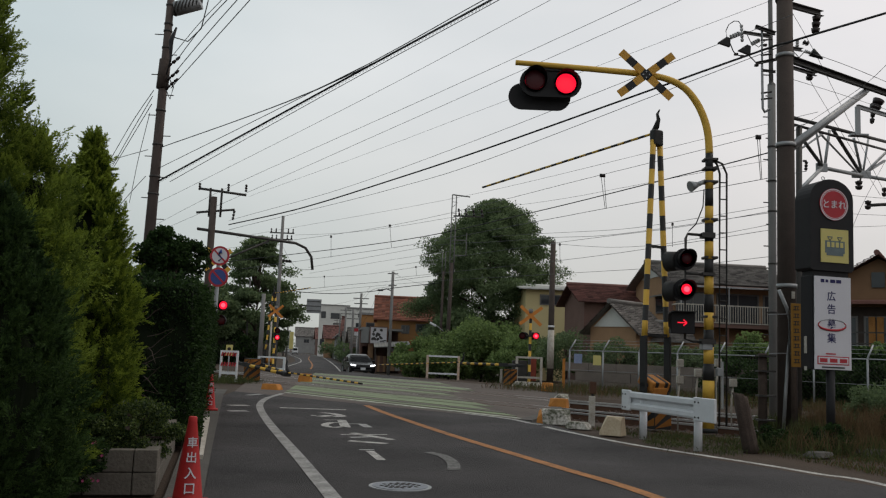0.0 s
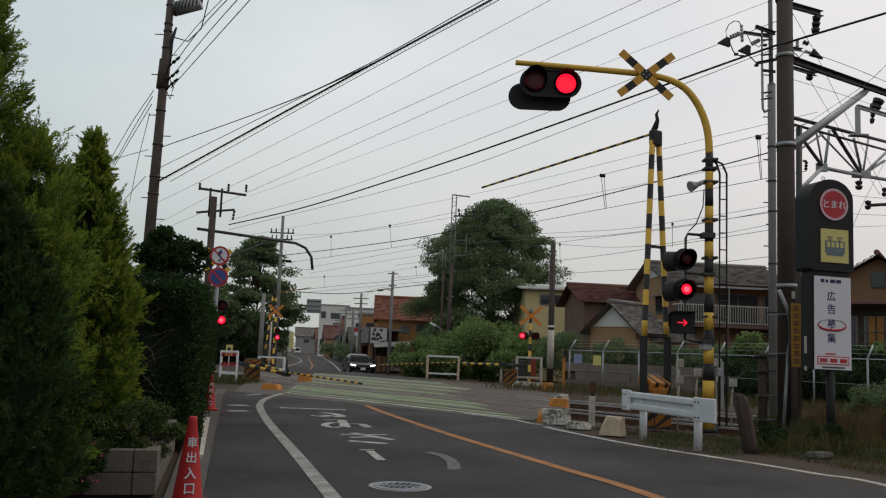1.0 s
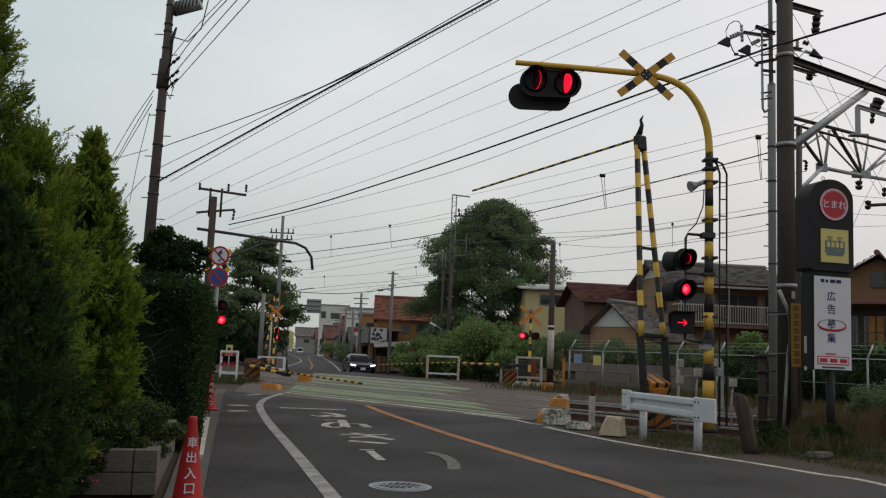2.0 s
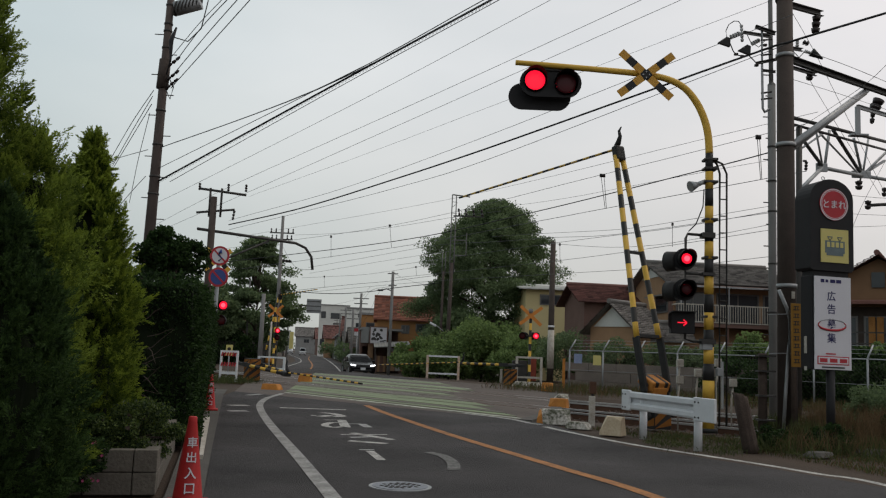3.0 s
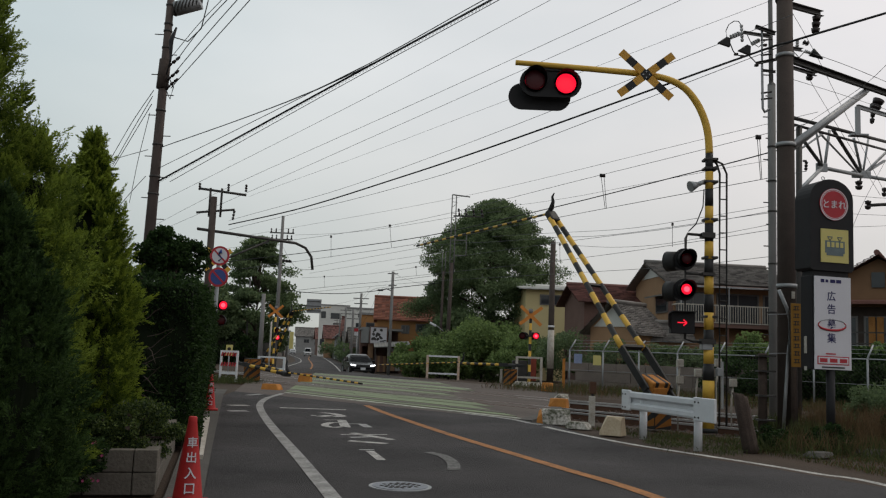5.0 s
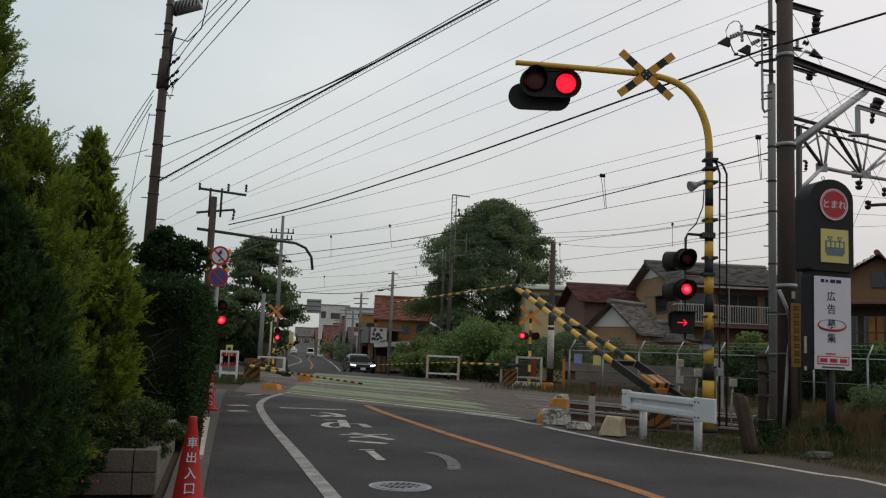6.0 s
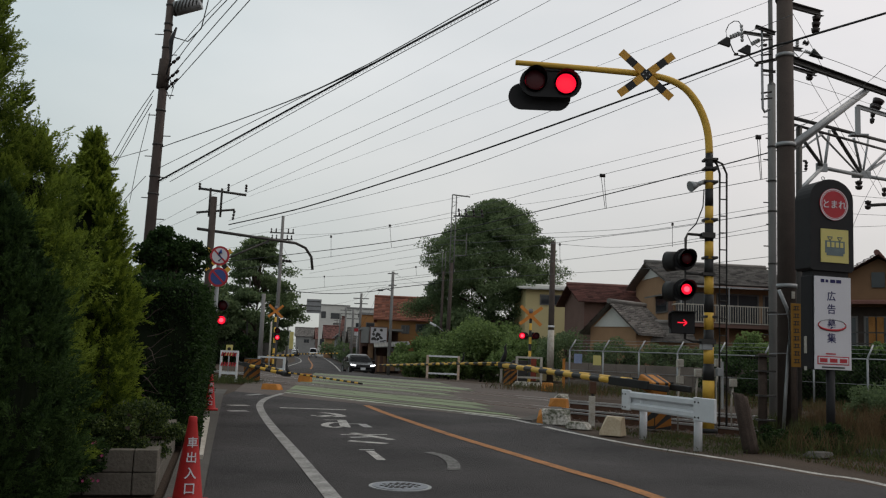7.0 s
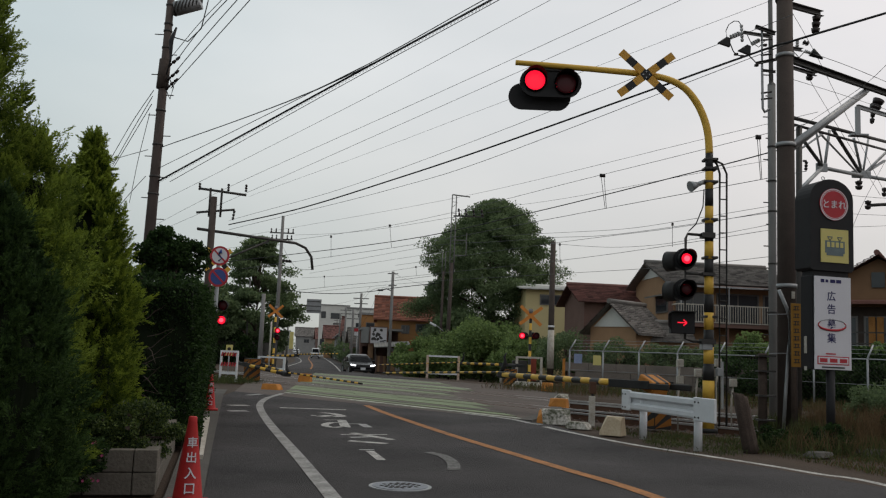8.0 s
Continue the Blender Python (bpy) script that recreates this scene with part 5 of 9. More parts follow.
# ---- car ----
def car(x, y, z0, turn, label, material, s=(1.75, 4.5, 1.45), van=False, lights=False):
    c = thing("car", Matrix.Translation((x, y, z0)) @ pose(0, 0, 0, 0, 0, turn), label, "car", "cars")
    w, L, h = s
    if van:
        side = [(-L / 2, 0.3), (-L / 2, 0.85), (-L / 2 + 0.25, 1.0), (-L / 2 + 0.75, h - 0.08), (-L / 2 + 1.1, h), (L / 2 - 0.1, h), (L / 2, h - 0.2), (L / 2, 0.3)]
        glass = [(-L / 2 + 0.27, 1.02), (-L / 2 + 0.74, h - 0.16)]
    else:
        side = [(-L / 2, 0.28), (-L / 2 - 0.02, 0.55), (-L / 2 + 0.12, 0.74), (-L / 2 + 1.2, 0.92), (-L / 2 + 1.95, h - 0.08), (-L / 2 + 2.5, h), (L / 2 - 1.2, h - 0.05), (L / 2 - 0.35, 0.98), (L / 2, 0.9), (L / 2, 0.3)]
        glass = [(-L / 2 + 1.27, 0.95), (-L / 2 + 1.94, h - 0.13)]
    bm = bmesh.new()
    rows = []
    for k in (-1, -0.86, 0.86, 1):
        rows.append([bm.verts.new((k * w / 2 * (1 - (0.46 if not van else 0.2) * max(0, z - 0.85)), yy + (0.10 if abs(k) == 1 and yy < -L / 2 + 0.3 else 0), z - (0.05 if abs(k) == 1 and z > 0.6 else 0))) for yy, z in side])
    for a, b in zip(rows, rows[1:]):
        for i in range(len(side)):
            f = bm.faces.new((a[i], b[i], b[(i + 1) % len(side)], a[(i + 1) % len(side)]))
            f.smooth = False
    bm.faces.new(rows[0])
    bm.faces.new(rows[-1][::-1])
    bmesh.ops.recalc_face_normals(bm, faces=list(bm.faces))
    part("body", bm, material, c)
    (y0, z0_), (y1, z1) = glass
    bm = bmesh.new()
    bm.faces.new([bm.verts.new(p) for p in ((-w * 0.43, y0 - 0.02, z0_ + 0.02), (w * 0.43, y0 - 0.02, z0_ + 0.02), (w * 0.33, y1 - 0.03, z1 + 0.02), (-w * 0.33, y1 - 0.03, z1 + 0.02))])
    bmesh.ops.solidify(bm, geom=list(bm.faces), thickness=0.01)
    part("windscreen", bm, WINDSCREEN, c)
    for sx in (-1, 1):
        bm = box(bmesh.new(), (sx * w / 2 * 0.96, 0.1 if van else 0.25, 1.08 if not van else 1.3), (0.06, 1.7, 0.28 if not van else 0.45))
        part("side_window", bm, WINDOW, c)
        bm = box(bmesh.new(), (sx * w * 0.39, -L / 2 - 0.01, 0.70), (0.34, 0.16, 0.085), pose(0, 0, 0, 0, -8 * sx, 16 * sx), bevel=0.025)
        part("headlight", bm, HEADLIGHT if lights else STEELGREY, c, "lit headlight" if lights else "")
        bm = box(bmesh.new(), (sx * (w / 2 + 0.09), -L / 2 + (1.6 if not van else 0.8), 0.98), (0.2, 0.1, 0.13), bevel=0.03)
        part("door_mirror", bm, material, c)
        for yy in (-L / 2 + 0.8, L / 2 - 0.8):
            wh = part("wheel", rod(bmesh.new(), (sx * (w / 2 - 0.2), yy, 0.31), (sx * (w / 2 + 0.01), yy, 0.31), 0.31, seg=20), RUBBER, c)
            part("rim", rod(bmesh.new(), (sx * (w / 2 + 0.005), yy, 0.31), (sx * (w / 2 + 0.018), yy, 0.31), 0.2, seg=16), STEELGREY, wh)
    part("grille", box(bmesh.new(), (0, -L / 2 - 0.02, 0.60), (0.62, 0.06, 0.16), bevel=0.01), BLACK, c)
    part("lower_grille", box(bmesh.new(), (0, -L / 2 - 0.02, 0.36), (1.2, 0.06, 0.12), bevel=0.01), BLACK, c)
    part("number_plate", box(bmesh.new(), (0, -L / 2 - 0.06, 0.46), (0.33, 0.02, 0.165)), WHITEP, c, "plain white number plate")
    return c


black_car = car(-5.7, 62.4, -0.40, 14, "shiny black sedan waiting with its headlights lit", CARBLACK, lights=True)
van_a = car(-24, 165, -0.40, 8, "small white van driving towards the crossing", CARWHITE, (1.5, 3.4, 1.85), van=True)
van_b = car(-40, 262, -0.40, 8, "light grey car far down the road", CARWHITE, (1.65, 4.0, 1.5), van=True)


# ---- gates across the tracks ----
far_left_gate, far_left_arm, far_left_tip = crossing_gate(Matrix.Translation((-10.6, 55.0, -0.38)) @ pose(0, 0, 0, 0, 0, -55), 3.9, 5.0, "far yellow and black crossing gate swinging down", 1.09)
far_right_gate, far_right_arm, far_right_tip = crossing_gate(Matrix.Translation((3.35, 40.6, -0.05)) @ pose(0, 0, 0, 0, 0, 132), 3.2, 6.6, "closed yellow and black crossing gate beyond the tracks", 0.95, 0.78)


# ---- tracks ----
def tracks():
    for o0 in (16.9, 20.7):
        t = thing("railway_track", Matrix.Translation((*on_rail(o0 + 0.533, 0), 0)) @ pose(0, 0, 0, 0, 0, 132), "rusty railway track with shiny rail heads", "railway track", "tracks")
        for s in (-1, 1):
            bm = box(bmesh.new(), (30, s * 0.533, -0.10), (180, 0.025, 0.13))
            box(bm, (30, s * 0.533, -0.17), (180, 0.12, 0.02))
            rail = part("rail", bm, RUST, t, "rusty steel rail")
            part("rail_head", box(bmesh.new(), (30, s * 0.533, -0.018), (180, 0.066, 0.044)), RAILTOP, rail)
        for i in range(70):
            x = -18 + i * 0.62
            if 15 < x < 36:
                continue
            part("sleeper", box(bmesh.new(), (x, 0, -0.20), (0.22, 2.1, 0.08), bevel=0.01), CONCDARK if i % 3 else WOODPOLE, t)
    rng = np.random.default_rng(21)
    n = 9000
    o, s = rng.uniform(15.7, 24.4, n), np.where(rng.uniform(0, 1, n) < 0.8, rng.uniform(-4, 15.5, n), rng.uniform(28, 50, n))
    keep = np.minimum(abs(o - 16.9), np.minimum(abs(o - 17.97), np.minimum(abs(o - 20.7), abs(o - 21.77)))) > 0.09
    o, s = o[keep], s[keep]
    c = np.stack([N.x * o + U.x * s, N.y * o + U.y * s, -0.19 + rng.uniform(0.0, 0.05, len(o))], axis=1)
    base = np.array([[1, 0, 0], [-0.5, 0.87, 0], [-0.5, -0.87, 0], [0, 0, 1], [0, 0, -1]])
    sz = rng.uniform(0.025, 0.055, len(o))
    v = c[:, None, :] + (base[None] + rng.normal(0, 0.25, (len(o), 5, 3))) * sz[:, None, None]
    tri = [(0, 1, 3), (1, 2, 3), (2, 0, 3), (1, 0, 4), (2, 1, 4), (0, 2, 4)]
    me = bpy.data.meshes.new("ballast")
    me.from_pydata(v.reshape(-1, 3).tolist(), [], [(5 * i + a, 5 * i + b, 5 * i + d) for i in range(len(o)) for a, b, d in tri])
    me.materials.append(BALLAST)
    tagged(new("ballast", me), "brown crushed stone ballast between the rails", "ballast", kind="stuff")
    tagged(link_mesh("ballast_bed", slab(bmesh.new(), [tuple(on_rail(o, s)) for o, s in ((15.9, -60), (24.2, -60), (24.2, 160), (15.9, 160))], -0.20, -0.184), BALLAST), "brown ballast bed", "ballast", kind="structure")


tracks()


def deck_panels():
    d = tagged(new("crossing_panel_field"), "worn green and grey crossing panels set between the rails", "crossing panels", kind="structure")
    # from across, to across, material, how far right
    rows = [(13.62, 13.86, WORNLINE, 1.9), (14.08, 14.50, GREENPAINT, 1.75), (14.60, 15.0, DECK, 1.6), (15.08, 15.95, GREENPAINT, 1.3), (16.0, 16.82, GREENPAINT, 1.45), (16.98, 17.9, DECK, 1.0), (18.05, 18.6, DECK, 0.9),
            (18.68, 19.6, GREENPAINT, 0.6), (19.68, 20.62, DECK, 0.6), (20.78, 21.7, GREENPAINT, 0.9), (21.86, 22.3, DECK, 1.2), (22.36, 23.4, GREENPAINT, 1.35), (23.46, 23.7, WORNLINE, 1.3), (23.8, 24.9, DECK, 1.0), (25.0, 26.2, GREENPAINT, 0.6), (26.4, 26.6, WORNLINE, 0.2)]
    for k, (a, b, mt, right) in enumerate(rows):
        lim = []
        for o in (a, b):
            r_at = right - 0.5 * (o - a)
            left = -4.4 - 0.17 * (o - 13.7)
            lim.append(((N.x * o - r_at) / -U.x, (N.x * o - left) / -U.x))
        n = 5
        for i in range(n):
            q = []
            for (lo, hi), o in zip(lim, (a, b)):
                q.append((o, lo + (hi - lo) * i / n + 0.004))
                q.append((o, lo + (hi - lo) * (i + 1) / n - 0.004))
            pts = [tuple(on_rail(*q[j])) for j in (0, 1, 3, 2)]
            part("deck_panel", slab(bmesh.new(), pts, -0.05, 0.007 + 0.002 * ((i * 7 + k) % 3)), mt, d)
    for o in (16.9, 17.97, 20.7, 21.77):
        lo, hi = (N.x * o - 2.6) / -U.x, (N.x * o + 6.0) / -U.x
        pts = [tuple(on_rail(oo, s)) for oo, s in ((o - 0.065, lo), (o - 0.065, hi), (o + 0.065, hi), (o + 0.065, lo))]
        part("groove_rail", slab(bmesh.new(), pts, -0.04, 0.004), RUST, d)


deck_panels()


# ---- manhole, kerbstones, marker posts ----
def manhole():
    m = thing("manhole_cover", Matrix.Translation((-0.32, 8.57, 0)), "round worn steel manhole cover in the road", "manhole cover")
    part("ring", rod(bmesh.new(), (0, 0, -0.03), (0, 0, 0.007), 0.305, 0.303, seg=40, smooth=False), STEELGREY, m)
    part("lid", rod(bmesh.new(), (0, 0, -0.03), (0, 0, 0.011), 0.27, 0.268, seg=40, smooth=False), MANHOLE, m)
    for j in range(-3, 4):
        for i in range(-3, 4):
            if i * i + j * j < 11 and abs(j) > 0:
                part("tread_bar", box(bmesh.new(), (i * 0.055 + 0.01 * j, j * 0.05, 0.013), (0.042, 0.018, 0.006), pose(0, 0, 0, 0, 0, 45 if (i + j) % 2 else -45)), STEELDARK, m)


manhole()


def kerb_block(x, y, s, turn, mt, label, seed, end=None, chip=0.06):
    """A concrete block with sloping sides and chipped corners; end: the paint of its left end."""
    rng = random.Random(seed)
    b = thing("concrete_block", Matrix.Translation((x, y, -0.03)) @ pose(0, 0, 0, 0, 0, turn), label, "concrete block", "edge blocks")
    bm = box(bmesh.new(), (0, 0, s[2] / 2), s)
    for v in bm.verts:
        if v.co.z > s[2] * 0.5:
            v.co.x *= 0.90
            v.co.y *= 0.72
    # corners knocked off by slanting cuts
    for k in range(5):
        d = Vector((rng.choice((-1, 1)) * rng.uniform(0.3, 1), rng.choice((-1, 1)) * rng.uniform(0.3, 1), rng.uniform(0.4, 1.2))).normalized()
        far = max(v.co.dot(d) for v in bm.verts)
        cutoff = bmesh.ops.bisect_plane(bm, geom=list(bm.verts) + list(bm.edges) + list(bm.faces), plane_co=d * (far - rng.uniform(0.3, 1.0) * chip), plane_no=d, clear_outer=True)
        rim = [e for e in cutoff["geom_cut"] if isinstance(e, bmesh.types.BMEdge)]
        if rim:
            bmesh.ops.contextual_create(bm, geom=rim)
    bmesh.ops.bevel(bm, geom=list(bm.edges), offset=0.008, segments=1, affect="EDGES")
    if end:
        bmesh.ops.bisect_plane(bm, geom=list(bm.verts) + list(bm.edges) + list(bm.faces), plane_co=(-s[0] * 0.33, 0, 0), plane_no=(1, 0.1, 0.12))
        for f in bm.faces:
            f.material_index = 1 if f.calc_center_median().x < -s[0] * 0.34 else 0
    part("block", bm, [mt, end or mt], b)
    return b


CREAM = mat("cream_paint", (0.56, 0.47, 0.34), 0.8, col2=(0.34, 0.26, 0.17), scale=6, fine=30)
MOSSY = mat("mossy_white_paint", (0.52, 0.49, 0.45), 0.85, col2=(0.085, 0.090, 0.060), scale=5, fine=22, bump=0.5, mix=0.22)
kerb_block(2.37, 17.76, (0.68, 0.30, 0.30), -12, MOSSY, "chipped mossy white block with an orange end", 1, ORANGE)
kerb_block(2.72, 16.86, (0.48, 0.22, 0.13), -20, MOSSY, "low broken mossy edge stone", 4)
kerb_block(3.14, 15.7, (0.40, 0.32, 0.33), -30, CREAM, "cream-painted concrete block in the verge", 5, chip=0.07)
kerb_block(3.28, 23.7, (0.50, 0.40, 0.25), -20, ORANGE, "orange-painted concrete edge block", 3)
kerb_block(3.40, 24.1, (0.42, 0.34, 0.36), -20, MOSSY, "broken white top of an edge block", 13, chip=0.10)
kerb_block(-5.05, 26.9, (0.6, 0.34, 0.2), -8, ORANGE, "orange concrete edge block on the grass", 6)
kerb_block(-5.15, 34.2, (0.5, 0.34, 0.34), -8, ORANGE, "orange and white edge block across the track", 7)
kerb_block(4.42, 35.3, (0.5, 0.4, 0.34), -10, ORANGE, "orange edge block beyond the tracks", 8)
kerb_block(4.05, 39.6, (1.5, 0.4, 0.22), -40, WHITEOLD, "long white edge block beyond the tracks", 9)
for x, y, h, mt, lb in ((3.16, 17.95, 0.60, WHITEOLD, "white marker post with a rusty cap"), (2.95, 41.0, 0.75, WHITEOLD, "short white marker post"), (5.65, 39.5, 1.35, ORANGE, "orange and white marker post")):
    p = thing("marker_post", Matrix.Translation((x, y, -0.05)), lb, "marker post", "marker posts")
    part("shaft", box(bmesh.new(), (0, 0, h / 2), (0.115, 0.115, h), bevel=0.008), mt, p)
    if y < 20:
        part("cap", box(bmesh.new(), (0.02, 0.06, h + 0.17), (0.13, 0.13, 0.24), bevel=0.01), RUST, p, "rusty steel cap")
        part("cap_stem", rod(bmesh.new(), (0.02, 0.06, h - 0.1), (0.02, 0.06, h + 0.1), 0.03), STEELDARK, p)


def stump():
    rng = random.Random(5)
    s = thing("wooden_post", Matrix.Translation((4.88, 13.68, -0.05)) @ pose(0, 0, 0, 0, -11, 0), "split weathered wooden post", "wooden post")
    bm = rod(bmesh.new(), (0, 0, 0), (0, 0, 1.0), 0.115, 0.095, seg=28)
    bmesh.ops.subdivide_edges(bm, edges=[e for e in bm.edges if abs(e.verts[0].co.z - e.verts[1].co.z) > 0.5], cuts=6)
    for v in bm.verts:
        a = math.atan2(v.co.y, v.co.x)
        k = 1 + 0.10 * math.sin(9 * a + 2 * v.co.z) + 0.06 * math.sin(14 * a + 1.3) + rng.uniform(-0.05, 0.05)
        v.co.x *= k
        v.co.y *= k
        if v.co.z > 0.95:
            v.co.z -= 0.14 * (v.co.x + 0.1) / 0.2 + rng.uniform(0, 0.05)
    part("stump", bm, WOODPOLE, s)


stump()


# ---- advertising sign ----
def advert_sign():
    s = thing("advertising_sign", Matrix.Translation((6.91, 15.35, 0)) @ pose(0, 0, 0, 0, 0.4, 13), "black sign with red stop disc over white advertising board", "sign")
    part("leg", rod(bmesh.new(), (0.02, 0.1, -0.1), (0.02, 0.1, 1.35), 0.075, seg=16), BLACKMATT, s)
    w, dp = 0.44, 0.42
    def head(wd, y0, y1, z0, z1, r):
        bm = bmesh.new()
        out = [(-wd, z0 + 0.04), (-wd + 0.04, z0), (wd - 0.04, z0), (wd, z0 + 0.04)] + [(wd * math.cos(radians(a)), z1 - r + r * math.sin(radians(a))) for a in range(0, 181, 12)]
        f = [bm.verts.new((x, y0, z)) for x, z in out]
        b = [bm.verts.new((x, y1, z)) for x, z in out]
        bm.faces.new(f)
        bm.faces.new(b[::-1])
        for i in range(len(f)):
            bm.faces.new((f[i], b[i], b[(i + 1) % len(f)], f[(i + 1) % len(f)]))
        bmesh.ops.recalc_face_normals(bm, faces=list(bm.faces))
        return bm
    part("head_box", head(0.44, 0.0, 0.44, 3.02, 4.68, 0.36), BLACKMATT, s)
    part("neck", box(bmesh.new(), (0.0, 0.2, 2.97), (0.72, 0.3, 0.12)), BLACKMATT, s)
    part("board_case", box(bmesh.new(), (0.0, 0.2, 2.1), (0.80, 0.30, 1.66), bevel=0.015), BLACKMATT, s)
    board = part("white_board", box(bmesh.new(), (0.02, 0.03, 2.1), (0.74, 0.02, 1.64), bevel=0.004), SIGNWHITE, s, "white printed advertising board")
    red = part("stop_disc", disc(bmesh.new(), (0.03, -0.012, 4.22), 0.29, 0.02, seg=40), REDSIGN, s, "round red stop disc")
    part("ring", _ring((0.03, -0.024, 4.22), 0.285, 0.268), SIGNWHITE, s)
    part("ring", _ring((0.03, -0.024, 4.22), 0.255, 0.247), SIGNWHITE, s)
    up = pose(0, 0, 0, 90, 0, 0)
    written("lettering", "とまれ", 0.165, Matrix.Translation((0.03, -0.026, 4.21)) @ up, SIGNWHITE, s, spread=0.8)
    yel = part("train_panel", box(bmesh.new(), (0.04, -0.012, 3.47), (0.56, 0.016, 0.60)), SIGNYELLOW, s, "yellow panel with a grey train")
    tr = mat("train_print", (0.16, 0.20, 0.21), 0.6, bump=0)
    part("train_body", box(bmesh.new(), (0.04, -0.022, 3.45), (0.40, 0.006, 0.22)), tr, yel)
    part("train_base", box(bmesh.new(), (0.04, -0.022, 3.32), (0.34, 0.006, 0.05)), tr, yel)
    for x in (-0.10, -0.01, 0.08, 0.17):
        part("train_window", box(bmesh.new(), (x + 0.005, -0.027, 3.49), (0.06, 0.004, 0.09)), SIGNYELLOW, yel)
    for x in (-0.06, 0.14):
        bm = bmesh.new()
        rod(bm, (x - 0.05, -0.023, 3.63), (x + 0.05, -0.023, 3.63), 0.007, seg=5)
        rod(bm, (x - 0.05, -0.023, 3.63), (x, -0.023, 3.56), 0.007, seg=5)
        rod(bm, (x + 0.05, -0.023, 3.63), (x, -0.023, 3.56), 0.007, seg=5)
        part("pantograph", bm, tr, yel)
    for ch, z in zip("広告募集", (2.56, 2.33, 2.07, 1.82)):
        written("lettering", ch, 0.185, Matrix.Translation((-0.01, 0.018, z)) @ up, NAVY, board)
    # red and grey swoosh ring round the third sign
    bm = tube(bmesh.new(), [(0.0 + 0.28 * math.cos(radians(a)), 0.016, 2.06 + 0.09 * math.sin(radians(a))) for a in range(150, 391, 12)], [0.006 + 0.016 * math.sin(math.pi * i / 20) for i in range(21)], seg=6)
    part("swoosh", bm, REDSIGN, board, "red printed swoosh")
    bm = tube(bmesh.new(), [(0.0 + 0.27 * math.cos(radians(a)), 0.018, 2.08 + 0.08 * math.sin(radians(a))) for a in range(20, 161, 10)], 0.008, seg=6)
    part("swoosh", bm, STEELGREY, board)
    # unread print as plain bars
    for x, z, wd, h, mt in ((-0.19, 2.84, 0.07, 0.06, NAVY), (-0.10, 2.84, 0.05, 0.05, NAVY), (0.02, 2.84, 0.10, 0.06, NAVY), (0.14, 2.84, 0.10, 0.06, NAVY), (-0.03, 1.555, 0.20, 0.022, REDSIGN), (0.02, 1.32, 0.46, 0.025, STEELDARK)):
        part("print_bar", box(bmesh.new(), (x, 0.017, z), (wd, 0.006, h)), mt, board)
    part("print_panel", box(bmesh.new(), (0.02, 0.0175, 1.44), (0.64, 0.006, 0.15), bevel=0.002), REDSIGN, board)
    part("print_panel", box(bmesh.new(), (0.02, 0.0135, 1.44), (0.60, 0.006, 0.115), bevel=0.002), SIGNWHITE, board)
    for x in (-0.2, 0.0, 0.2):
        part("print_bar", box(bmesh.new(), (x + 0.02, 0.0095, 1.44), (0.15, 0.005, 0.07)), REDSIGN, board)
    for z0, z1 in ((1.55, 1.85), (1.25, 1.32)):
        part("sticker", box(bmesh.new(), (-0.405, 0.2, (z0 + z1) / 2), (0.008, 0.07, z1 - z0)), WHITEOLD, s)
    part("hook", _ring((-0.1, 0.1, 4.71), 0.035, 0.025), STEELGREY, s)


def _ring(c, r1, r0):
    bm = bmesh.new()
    n = 40
    rows = [[bm.verts.new((c[0] + r * math.cos(6.28318 * i / n), c[1] + y, c[2] + r * math.sin(6.28318 * i / n))) for i in range(n)] for r, y in ((r1, 0), (r0, 0), (r0, 0.008), (r1, 0.008))]
    for k in range(4):
        for i in range(n):
            bm.faces.new((rows[k][i], rows[k][(i + 1) % n], rows[(k + 1) % 4][(i + 1) % n], rows[(k + 1) % 4][i]))
    bmesh.ops.recalc_face_normals(bm, faces=list(bm.faces))
    return bm


advert_sign()


# ---- mast fittings ----
def at_n(base, s, z, u=0.0):
    return Vector((base[0] + N.x * s + U.x * u, base[1] + N.y * s + U.y * u, z))


def under(name, parent, bm, mt, label=""):
    """A part given in world places, hung under a thing that stands unturned."""
    for v in bm.verts:
        v.co -= parent.location
    return part(name, bm, mt, parent, label)


def insulator(bm, a, b, r=0.06, n=4, idx=0):
    a, b = Vector(a), Vector(b)
    rod(bm, a, b, r * 0.35, seg=8)
    r *= 0.8
    for i in range(n):
        p = a.lerp(b, (i + 0.2) / n)
        q = a.lerp(b, (i + 0.85) / n)
        rod(bm, p, q, r, r * 0.78, seg=12)
    return bm


def channel(bm, a, b, w, h):
    """A straight steel channel from a to b: a web of height h and two flanges of width w."""
    a, b = Vector(a), Vector(b)
    q = (b - a).to_track_quat("X", "Z").to_matrix().to_4x4()
    mid, L = (a + b) / 2, (b - a).length
    box(bm, mid, (L, 0.012, h), q)
    for s in (-1, 1):
        box(bm, mid + q.to_3x3() @ Vector((0, -w / 2, s * h / 2)), (L, w, 0.014), q)
    return bm


